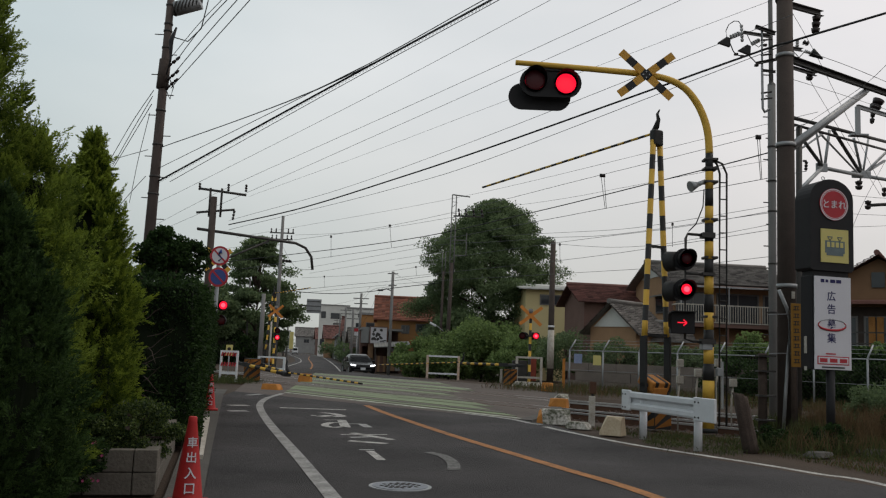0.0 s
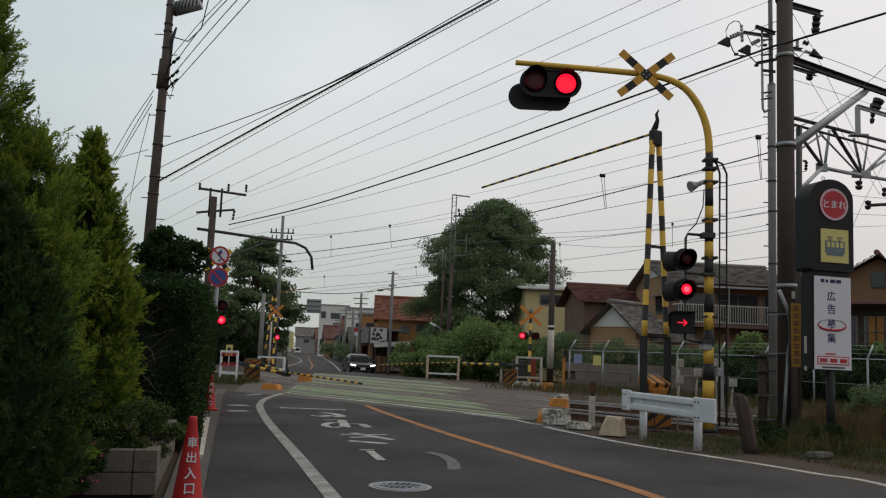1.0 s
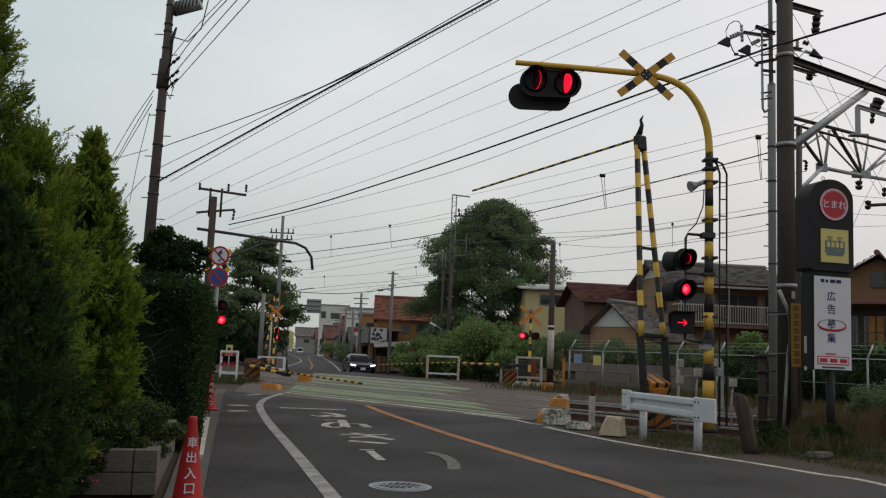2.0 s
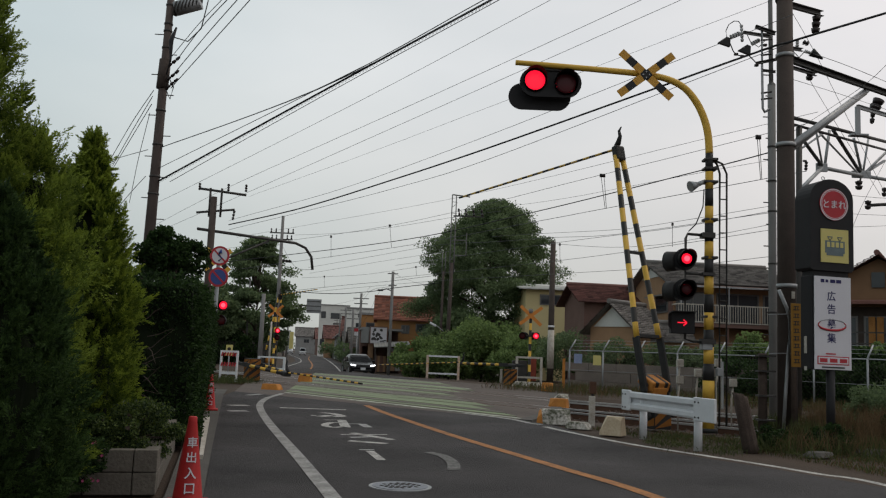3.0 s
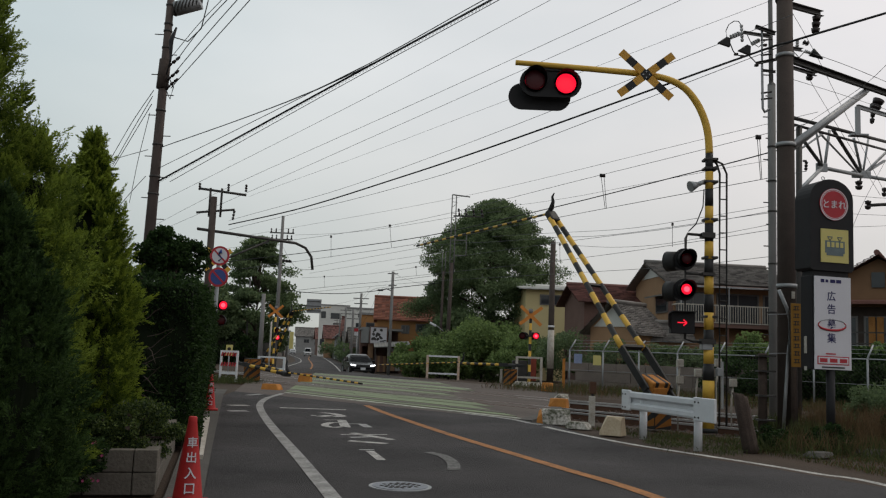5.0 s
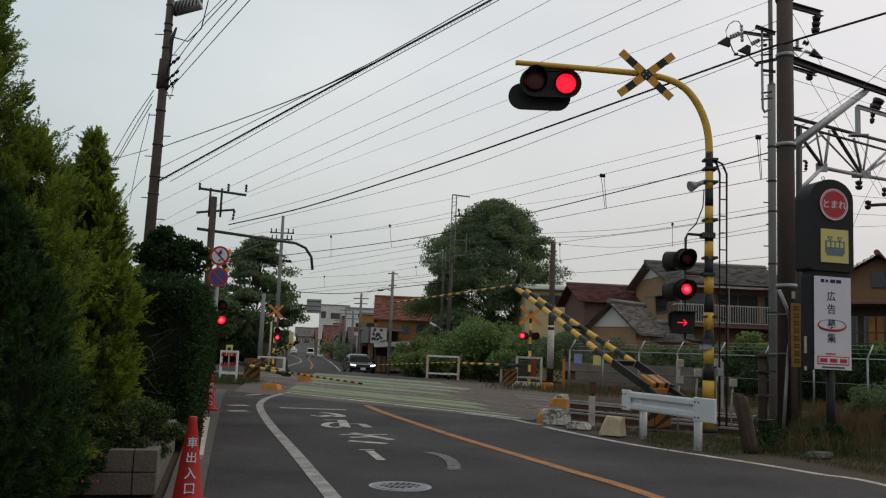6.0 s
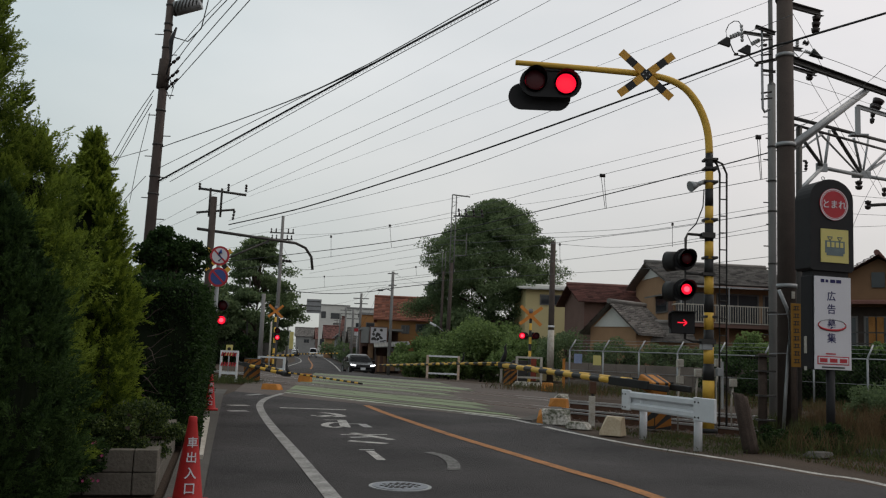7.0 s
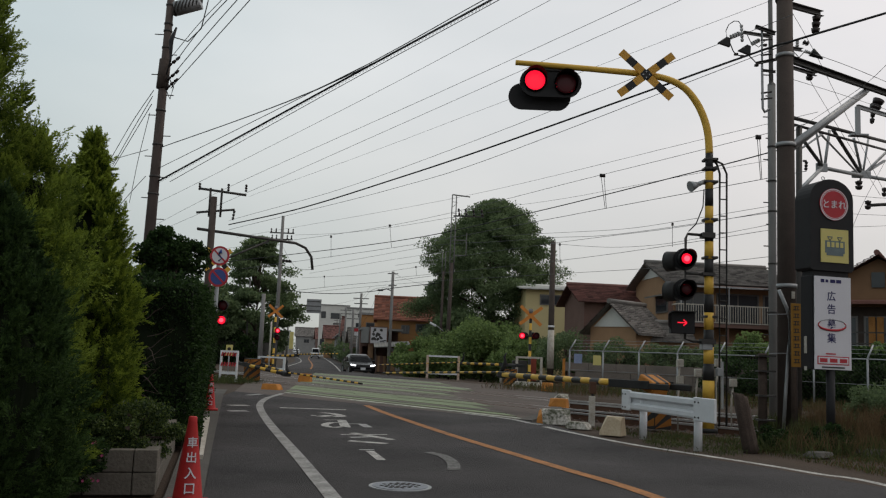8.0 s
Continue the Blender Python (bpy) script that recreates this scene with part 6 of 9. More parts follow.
MB = (6.89, 17.3)
under("bracket_beam", main_mast, channel(bmesh.new(), (6.72, 17.30, 8.82), (8.21, 18.60, 9.14), 0.08, 0.11), STEELDARK, "short dark channel bracket")
under("insulator", main_mast, insulator(bmesh.new(), (8.04, 18.40, 9.02), (8.00, 18.40, 8.61), 0.12, 3), INSUL)
under("main_beam", main_mast, channel(bmesh.new(), (7.01, 17.50, 7.67), (11.87, 22.00, 8.33), 0.1, 0.13), STEELDARK, "long dark steel bracket beam")
under("lower_beam", main_mast, channel(bmesh.new(), (7.06, 17.50, 7.50), (7.98, 18.40, 7.67), 0.05, 0.06), STEELDARK)
under("insulator", main_mast, insulator(bmesh.new(), (7.84, 18.30, 7.68), (7.81, 18.30, 7.51), 0.10, 2), INSUL)
under("brace", main_mast, rod(bmesh.new(), (7.11, 17.50, 5.84), (10.10, 20.40, 8.03), 0.075, seg=14), STEELGREY, "grey tubular brace")
under("brace", main_mast, rod(bmesh.new(), (7.00, 17.40, 5.66), (9.98, 20.20, 7.89), 0.04, seg=10), POLEGREY)
for z in (8.9, 7.66, 5.78, 2.9):
    under("mast_band", main_mast, rod(bmesh.new(), (MB[0], MB[1], z - 0.04), (MB[0], MB[1], z + 0.04), 0.185 if z > 6 else 0.20, seg=20), STEELDARK if z > 8 else STEELGREY)
under("hanger", main_mast, box(channel(bmesh.new(), (9.90, 20.50, 7.64), (12.93, 24.00, 8.37), 0.06, 0.09), (9.92, 20.50, 7.31), (0.10, 0.08, 0.67)), STEELGREY)
under("hanger_foot", main_mast, box(bmesh.new(), (9.93, 20.50, 6.93), (0.42, 0.2, 0.05), bevel=0.01), STEELGREY)
under("insulator", main_mast, insulator(bmesh.new(), (11.22, 22.00, 8.33), (11.06, 22.00, 8.02), 0.19, 2), INSUL, "large dark brown insulator")
under("insulator", main_mast, insulator(bmesh.new(), (11.05, 22.00, 7.98), (11.01, 22.00, 7.67), 0.08, 2), INSUL)
under("side_bracket", main_mast, channel(bmesh.new(), (6.24, 17.20, 8.22), (6.65, 17.20, 8.09), 0.05, 0.06), STEELDARK)
under("side_bracket", main_mast, channel(bmesh.new(), (5.99, 17.20, 8.09), (6.58, 17.30, 8.06), 0.04, 0.05), POLEGREY)
under("side_loop", main_mast, tube(bmesh.new(), [(6.38, 17.20, 8.14), (6.38, 17.20, 7.36), (6.39, 17.20, 6.50), (6.43, 17.20, 6.43), (6.55, 17.25, 6.51)], 0.026), STEELGREY, "grey steel loop bracket")
under("side_bracket", main_mast, channel(bmesh.new(), (6.25, 17.20, 7.44), (6.66, 17.20, 7.54), 0.04, 0.045), STEELDARK)
under("side_bracket", main_mast, channel(bmesh.new(), (6.37, 17.20, 7.30), (6.65, 17.20, 7.28), 0.03, 0.04), STEELDARK)
under("pin", main_mast, rod(bmesh.new(), (6.36, 17.20, 7.94), (6.58, 17.20, 7.97), 0.02, seg=8), STEELDARK)
under("pin", main_mast, rod(bmesh.new(), (6.36, 17.20, 7.74), (6.58, 17.20, 7.78), 0.02, seg=8), STEELDARK)
under("pin", main_mast, rod(bmesh.new(), (6.36, 17.20, 7.62), (6.58, 17.20, 7.66), 0.02, seg=8), STEELDARK)
under("pin", main_mast, rod(bmesh.new(), (6.36, 17.20, 6.82), (6.58, 17.20, 6.86), 0.02, seg=8), STEELDARK)
under("pin", main_mast, rod(bmesh.new(), (6.36, 17.20, 6.69), (6.58, 17.20, 6.73), 0.02, seg=8), STEELDARK)
under("insulator", main_mast, insulator(bmesh.new(), (5.76, 17.30, 8.02), (5.96, 17.30, 8.12), 0.06, 4), INSULW)
under("insulator", main_mast, insulator(bmesh.new(), (6.20, 17.30, 7.89), (6.37, 17.30, 7.99), 0.06, 4), INSULW)
under("insulator", main_mast, insulator(bmesh.new(), (5.99, 17.30, 8.30), (6.01, 17.30, 7.93), 0.045, 5), INSULW)
bm = bmesh.new()
for k in (0.0, 0.07):
    bm.faces.new([bm.verts.new(Vector(q) + Vector((0, k, 0))) for q in ((5.51, 17.30, 7.90), (5.76, 17.30, 7.82), (5.77, 17.30, 8.00), (5.69, 17.30, 8.03))])
bm.verts.ensure_lookup_table()
for k in range(4):
    bm.faces.new([bm.verts[j] for j in (k, (k + 1) % 4, 4 + (k + 1) % 4, 4 + k)])
bmesh.ops.recalc_face_normals(bm, faces=list(bm.faces))
under("dead_end_clamp", main_mast, bm, BLACK, "black wedge-shaped dead-end cover")
bm = bmesh.new()
for k in (0.0, 0.07):
    bm.faces.new([bm.verts.new(Vector(q) + Vector((0, k, 0))) for q in ((5.93, 17.30, 7.75), (6.18, 17.30, 7.66), (6.19, 17.30, 7.85), (6.11, 17.30, 7.88))])
bm.verts.ensure_lookup_table()
for k in range(4):
    bm.faces.new([bm.verts[j] for j in (k, (k + 1) % 4, 4 + (k + 1) % 4, 4 + k)])
bmesh.ops.recalc_face_normals(bm, faces=list(bm.faces))
under("dead_end_clamp", main_mast, bm, BLACK, "black wedge-shaped dead-end cover")
under("jumper_cable", main_mast, tube(bmesh.new(), [(5.69, 17.30, 8.02), (5.67, 17.30, 8.15), (5.73, 17.30, 8.29), (5.84, 17.30, 8.37), (5.93, 17.30, 8.37), (5.98, 17.30, 8.30)], 0.009), CABLE)
under("jumper_cable", main_mast, tube(bmesh.new(), [(5.76, 17.30, 7.88), (5.82, 17.30, 7.73), (5.88, 17.30, 7.65), (6.03, 17.30, 7.62), (6.15, 17.30, 7.64), (6.30, 17.30, 7.49)], 0.012), CABLE)
under("jumper_cable", main_mast, tube(bmesh.new(), [(6.11, 17.30, 8.09), (6.18, 17.30, 7.94), (6.35, 17.30, 7.83), (6.50, 17.30, 8.00)], 0.008), CABLE)
under("connector", main_mast, box(bmesh.new(), (5.88, 17.30, 7.66), (0.08, 0.06, 0.05), bevel=0.01), INSUL)
under("connector", main_mast, box(bmesh.new(), (6.01, 17.30, 7.62), (0.08, 0.06, 0.05), bevel=0.01), INSUL)
under("connector", main_mast, box(bmesh.new(), (6.30, 17.30, 7.44), (0.08, 0.06, 0.05), bevel=0.01), INSUL)
under("connector", main_mast, box(bmesh.new(), (6.48, 17.30, 7.88), (0.08, 0.06, 0.05), bevel=0.01), INSUL)
under("insulator", main_mast, insulator(bmesh.new(), (7.04, 17.40, 8.08), (7.04, 17.40, 7.89), 0.06, 2), INSULW)
under("insulator", main_mast, insulator(bmesh.new(), (7.36, 17.80, 8.23), (7.35, 17.80, 8.05), 0.05, 3), INSULW)
under("insulator", main_mast, insulator(bmesh.new(), (7.56, 18.00, 8.25), (7.68, 18.00, 8.21), 0.07, 2), INSUL)
under("insulator", main_mast, insulator(bmesh.new(), (7.59, 18.00, 8.05), (7.74, 18.00, 8.00), 0.05, 4), INSULW)
under("dead_end_clamp", main_mast, rod(bmesh.new(), (7.74, 18.00, 8.03), (7.98, 18.00, 7.89), 0.10, 0.02, seg=8), BLACK)
under("side_bracket", main_mast, channel(bmesh.new(), (7.01, 17.40, 7.87), (7.48, 17.90, 8.03), 0.05, 0.06), STEELDARK)
under("jumper_cable", main_mast, tube(bmesh.new(), [(7.04, 17.40, 7.97), (7.15, 17.50, 7.84), (7.35, 17.70, 7.79), (7.55, 17.90, 8.00)], 0.009), CABLE)
under("guard_pipe", main_mast, tube(bmesh.new(), [(6.70, 17.05, -0.03), (6.76, 17.05, 0.86), (6.82, 17.05, 1.63), (6.85, 17.05, 2.22), (6.79, 17.05, 2.45), (6.62, 17.00, 2.79)], 0.036), STEELGREY)
under("pipe_clamp", main_mast, rod(bmesh.new(), (6.39, 17.00, 2.30), (6.85, 17.00, 2.33), 0.009, seg=6), STEELGREY)
under("pipe_clamp", main_mast, rod(bmesh.new(), (6.41, 17.00, 1.54), (6.87, 17.00, 1.57), 0.009, seg=6), STEELGREY)
under("tag", main_mast, box(bmesh.new(), (6.94, 17.10, 2.71), (0.06, 0.03, 0.14), bevel=0.004), WHITEOLD, "small white tag")
for z in (0.25, 0.72, 1.2, 1.5):
    under("cable_clip", main_mast, box(bmesh.new(), (6.46, 17.3, z), (0.34, 0.2, 0.035)), STEELDARK)
under("cable_duct", main_mast, rod(bmesh.new(), (6.42, 17.35, -0.1), (6.42, 17.35, 1.55), 0.09), WOODPOLE)
yb = thing("hanging_sign", Matrix.Translation((6.93, 16.95, 0)), "narrow yellow vertical sign with unreadable print", "sign")
part("panel", box(bmesh.new(), (0, 0, 1.92), (0.20, 0.02, 1.23), bevel=0.003), mat("ochre_sign", (0.33, 0.17, 0.03), 0.7, col2=(0.22, 0.11, 0.02), scale=5), yb)
part("sign_post", rod(bmesh.new(), (-0.04, 0.05, -0.1), (-0.04, 0.05, 2.54), 0.05), WOODPOLE, yb)
for i in range(8):
    q = 2.54 - 0.10 - i * 0.146
    for dx, dz, w, h in ((0, 0.035, 0.11, 0.016), (0, -0.03, 0.12, 0.016), (-0.02, 0, 0.018, 0.09), (0.03, 0, 0.018, 0.07)):
        part("print_bar", box(bmesh.new(), (dx, -0.013, q + dz), (w, 0.005, h)), STEELDARK, yb)

for x, z in ((5.09, 1.41), (5.09, 1.06), (5.90, 1.45), (6.22, 1.04), (5.47, 1.22)):
    cr_ = thing("cable_riser", Matrix.Translation((x, 18.6 if z > 0.9 else 18.3, -0.2)), "white cable riser pipe with a small box head", "cable riser", "cable risers")
    part("pipe", tube(bmesh.new(), [(0, 0, 0), (0, 0, z * 0.75), (0.03, -0.02, z + 0.02)], 0.02), WHITEOLD, cr_)
    part("head_box", box(bmesh.new(), (0.03, -0.02, z + 0.08), (0.14, 0.11, 0.17), bevel=0.015), WHITEOLD, cr_)

# steps and conduits on the slim pole
part("pole_cap", rod(bmesh.new(), (0, 0, 7.86), (0, 0, 7.93), 0.094, 0.05, seg=14), STEELDARK, thin_pole)
part("top_pipe", rod(bmesh.new(), (0.0, 0.02, 7.78), (-0.02, 0.02, 11.2), 0.05, seg=10), POLEGREY, thin_pole, "pale grey upper pipe")
for z in (2.6, 3.7, 4.9, 5.6, 6.4):
    part("pole_band", rod(bmesh.new(), (0, 0, z - 0.02), (0, 0, z + 0.02), 0.098, seg=14), STEELDARK, thin_pole)
for i in range(16):
    z = 1.6 + i * 0.5
    part("step_bolt", rod(bmesh.new(), (-0.2 if i % 2 else -0.14, 0, z), (0.0, 0, z), 0.014, seg=6), STEELDARK, thin_pole)

# portal truss beyond the mast
TB = (9.38, 23.0)
truss = thing("portal_truss", Matrix.Translation((TB[0], TB[1], 0)), "grey steel lattice portal over the tracks", "catenary portal")
under("column", truss, rod(bmesh.new(), (9.53, 23.00, 7.77), (9.45, 23.00, -0.44), 0.085, seg=8), STEELDARK)
under("chord", truss, rod(bmesh.new(), (9.11, 22.50, 7.90), (17.95, 31.80, 9.50), 0.055, seg=8), STEELDARK)
under("chord", truss, rod(bmesh.new(), (9.27, 22.70, 7.76), (17.94, 31.80, 9.15), 0.04, seg=8), STEELDARK)
under("chord", truss, rod(bmesh.new(), (9.51, 23.00, 6.02), (10.85, 24.60, 7.06), 0.055, seg=8), STEELGREY)
under("chord", truss, rod(bmesh.new(), (10.85, 24.60, 7.06), (13.31, 27.30, 7.49), 0.06, seg=8), STEELGREY)
under("chord", truss, rod(bmesh.new(), (13.31, 27.30, 7.49), (17.92, 31.80, 8.20), 0.06, seg=8), STEELGREY)
under("diagonal", truss, rod(bmesh.new(), (9.85, 23.40, 7.47), (10.83, 24.60, 7.14), 0.05, seg=8), STEELDARK)
under("diagonal", truss, rod(bmesh.new(), (10.51, 24.20, 8.03), (10.85, 24.60, 7.18), 0.03, seg=8), STEELGREY)
under("diagonal", truss, rod(bmesh.new(), (11.30, 25.10, 8.31), (11.02, 24.80, 7.20), 0.045, seg=8), STEELGREY)
under("diagonal", truss, rod(bmesh.new(), (11.54, 25.40, 8.42), (13.19, 27.20, 7.59), 0.055, seg=8), STEELDARK)
under("diagonal", truss, rod(bmesh.new(), (10.75, 24.50, 8.05), (13.12, 27.10, 7.48), 0.03, seg=8), STEELGREY)
under("diagonal", truss, rod(bmesh.new(), (12.83, 26.80, 8.57), (13.29, 27.30, 7.65), 0.045, seg=8), STEELGREY)
under("diagonal", truss, rod(bmesh.new(), (13.79, 27.80, 8.84), (13.46, 27.50, 7.70), 0.035, seg=8), STEELGREY)
under("diagonal", truss, rod(bmesh.new(), (15.48, 29.50, 9.10), (13.50, 27.50, 7.61), 0.045, seg=8), STEELGREY)
under("diagonal", truss, rod(bmesh.new(), (14.86, 28.90, 8.39), (13.58, 27.60, 7.66), 0.05, seg=8), STEELGREY)
under("diagonal", truss, rod(bmesh.new(), (9.74, 23.30, 7.29), (10.86, 24.60, 8.05), 0.03, seg=8), STEELGREY)
under("gusset", truss, box(bmesh.new(), (10.83, 24.59, 7.06), (0.34, 0.05, 0.26), bevel=0.02), STEELGREY)
under("gusset", truss, box(bmesh.new(), (13.29, 27.30, 7.52), (0.62, 0.05, 0.24), bevel=0.02), STEELGREY)
under("insulator", truss, insulator(bmesh.new(), (12.58, 26.00, 7.03), (12.58, 26.00, 6.75), 0.14, 2), INSUL)
under("insulator", truss, insulator(bmesh.new(), (12.85, 26.00, 6.43), (12.84, 26.00, 6.15), 0.12, 2), INSUL)
under("insulator", truss, insulator(bmesh.new(), (13.36, 26.00, 6.85), (13.35, 26.00, 6.57), 0.1, 2), INSUL)
under("registration_arm", truss, rod(bmesh.new(), (12.88, 26.00, 6.28), (15.20, 27.00, 6.65), 0.05, seg=8), STEELDARK)
under("hanger_rod", truss, rod(bmesh.new(), (12.65, 26.00, 7.19), (12.60, 26.00, 6.86), 0.03, seg=8), STEELDARK)
under("hanger_rod", truss, rod(bmesh.new(), (9.63, 23.00, 6.85), (9.72, 23.00, 6.85), 0.03, seg=8), STEELDARK)
under("insulator", truss, insulator(bmesh.new(), (9.72, 23.00, 6.84), (9.70, 23.00, 6.59), 0.06, 3), INSUL)

# fittings of the distant mast with the bent bracket
LB = (-9.15, 34)
bm = tube(bmesh.new(), [at_n(LB, -0.6, 5.75), at_n(LB, 2.4, 5.72), at_n(LB, 3.9, 5.70), at_n(LB, 4.4, 5.55), at_n(LB, 4.72, 5.2), at_n(LB, 4.82, 4.65)], 0.06)
under("bent_bracket", left_mast, bm, STEELDARK, "dark bent tubular bracket")
under("brace", left_mast, rod(bmesh.new(), at_n(LB, 0.5, 4.6), at_n(LB, 2.6, 5.65), 0.04), STEELDARK)
under("crossarm", left_mast, rod(bmesh.new(), (-9.76, 34, 7.42), (-7.88, 34, 7.22), 0.05), STEELDARK)
under("crossarm", left_mast, rod(bmesh.new(), (-9.8, 34, 6.45), (-8.3, 34, 6.62), 0.045), STEELDARK)
for x in (-9.3, -8.85):
    under("upright", left_mast, rod(bmesh.new(), (x, 34, 6.3), (x, 34, 7.45), 0.045), STEELDARK)
for x in (-9.74, -8.6, -7.9):
    under("insulator", left_mast, insulator(bmesh.new(), (x, 34, 7.35), (x, 34, 7.65), 0.07, 3), INSUL)
under("insulator", left_mast, insulator(bmesh.new(), (-8.3, 34, 6.6), (-8.35, 34, 6.2), 0.07, 3), INSUL)
under("insulator", left_mast, insulator(bmesh.new(), at_n(LB, 3.3, 4.9), at_n(LB, 3.75, 4.9), 0.08, 3), INSUL)

# transformer and fittings on the near utility pole
LP = (-5.78, 17.0)
tr_can = under("transformer", left_pole, rod(bmesh.new(), (-5.60, 16.90, 7.99), (-5.10, 16.90, 8.15), 0.145, seg=24), STEELGREY, "grey ribbed pole transformer")
for k in range(7):
    q = Vector((-5.57, 16.90, 8.00)).lerp(Vector((-5.13, 16.90, 8.15)), k / 6)
    under("cooling_rib", left_pole, rod(bmesh.new(), q - Vector((0.012, 0, -0.003)), q + Vector((0.012, 0, -0.003)), 0.160, seg=20), STEELDARK)
bm = rod(bmesh.new(), (-5.75, 17, 8.15), (-5.2, 16.9, 8.0), 0.03)
rod(bm, (-5.75, 17, 8.6), (-5.2, 16.9, 8.6), 0.03)
under("transformer_bracket", left_pole, bm, STEELDARK)
for z in (8.1, 7.7, 7.55, 7.2, 6.85, 6.62, 6.4, 5.9, 5.2, 4.55, 4.2):
    under("pole_band", left_pole, rod(bmesh.new(), (-5.82 + 0.0095 * z, 17, z - 0.018), (-5.82 + 0.0095 * z, 17, z + 0.018), 0.140 - 0.0069 * z, seg=16), STEELDARK)
under("sheath", left_pole, rod(bmesh.new(), (-5.775, 17, 6.35), (-5.755, 17, 6.95), 0.118, 0.112, seg=16), POLECONC, "dark sheath round the pole")
for i in range(11):
    z = 3.7 + i * 0.42
    s = -1 if i % 2 else 1
    part("step_bolt", rod(bmesh.new(), (0.05, 0, z), (0.05 + s * 0.24, 0, z), 0.010, seg=6), STEELDARK, left_pole)
bm = tube(bmesh.new(), [(-5.55, 16.9, 7.6), (-5.62, 16.85, 7.3), (-5.6, 16.85, 6.9), (-5.66, 16.85, 6.6)], [0.02, 0.05, 0.02, 0.015])
tube(bm, [(-5.6, 16.9, 7.4), (-5.3, 16.9, 7.32), (-5.05, 16.9, 7.6), (-4.95, 16.9, 8.2)], 0.012)
tube(bm, [(-5.65, 16.9, 6.6), (-5.5, 16.85, 6.35), (-5.55, 16.85, 6.1), (-5.66, 16.9, 6.3)], 0.012)
under("drop_cable", left_pole, bm, CABLE)
for z in (6.9, 6.62, 6.45):
    under("insulator", left_pole, insulator(bmesh.new(), (-5.66, 16.9, z - 0.12), (-5.4, 16.8, z + 0.06), 0.04, 3), INSUL)

# crossarms of the far poles
FP = far_left_pole
for z, w in ((9.2, 1.7), (8.75, 1.5)):
    part("crossarm", box(bmesh.new(), (0, 0, z + 0.4), (w, 0.08, 0.08)), STEELDARK, FP)
    for x in (-0.8, -0.45, 0.45, 0.8):
        part("insulator", insulator(bmesh.new(), (x * w / 1.8, 0, z + 0.42), (x * w / 1.8, 0, z + 0.72), 0.07, 2), INSUL, FP)
for dx in (-0.13, 0.17):
    part("lattice_leg", rod(bmesh.new(), (0.10 + dx, 0, 7.4), (0.11 + dx, 0, 13.16), 0.045, seg=6), POLEGREY, lattice_pole)
for k in range(13):
    q = 7.6 + k * 0.42
    part("lattice_bar", rod(bmesh.new(), (-0.03, 0, q), (0.35, 0, q + (0.3 if k % 2 else -0.02)), 0.018, seg=5), POLEGREY, lattice_pole)
part("head_arm", rod(bmesh.new(), (-0.02, 0, 13.16), (1.26, 0, 13.04), 0.05, seg=6), POLEGREY, lattice_pole)
part("crossarm", box(bmesh.new(), (1.21, 0, 11.61), (2.2, 0.08, 0.09)), STEELDARK, lattice_pole)
for x in (0.45, 0.95, 1.5, 2.1):
    part("insulator", insulator(bmesh.new(), (0.11 + x, 0, 11.61), (0.01 + x, 0, 12.16), 0.11, 2), INSUL, lattice_pole)
for z in (9.86, 8.76):
    part("side_step", box(bmesh.new(), (0.66, 0, z), (0.95, 0.06, 0.06)), POLEGREY, lattice_pole)
part("side_rail", box(bmesh.new(), (1.11, 0, 9.56), (0.06, 0.06, 1.7)), POLEGREY, lattice_pole)
part("second_shaft", rod(bmesh.new(), (-0.5, 0.2, 0), (-0.45, 0.2, 7.6), 0.11, 0.09), POLECONC, lattice_pole)
for dx in (-0.56, -0.34):
    part("conduit", rod(bmesh.new(), (dx, 0.2, 7.4), (dx, 0.2, 9.0), 0.03, seg=6), POLEGREY, lattice_pole)
part("street_lamp_head", box(bmesh.new(), (-1.05, -0.1, 3.75), (0.5, 0.2, 0.16), pose(0, 0, 0, 0, 25, 0), bevel=0.04), WHITEP, lattice_pole, "pale street lamp head")
part("lamp_arm", rod(bmesh.new(), (-0.85, -0.1, 3.7), (0.0, 0, 3.1), 0.025, seg=6), STEELGREY, lattice_pole)
part("crossarm", box(bmesh.new(), (0, 0, 7.25), (0.75, 0.08, 0.06)), STEELDARK, pole_c)
part("crossarm", box(bmesh.new(), (0, 0, 6.4), (0.6, 0.08, 0.06)), STEELDARK, pole_c)
part("lamp_arm", tube(bmesh.new(), [(0, 0, 6.0), (-0.4, 0, 6.15), (-0.8, 0, 6.05)], 0.04), STEELDARK, pole_c)
part("lamp_head", box(bmesh.new(), (-0.85, 0, 6.03), (0.4, 0.2, 0.12), bevel=0.03), STEELDARK, pole_c)
part("painted_band", rod(bmesh.new(), (0, 0, 0.9), (-0.0, 0, 2.75), 0.171, 0.16, seg=16), WHITEOLD, pole_b, "white painted band")
part("painted_band", rod(bmesh.new(), (0, 0, 2.88), (-0.0, 0, 2.97), 0.164, 0.162, seg=16), WHITEP, pole_b)


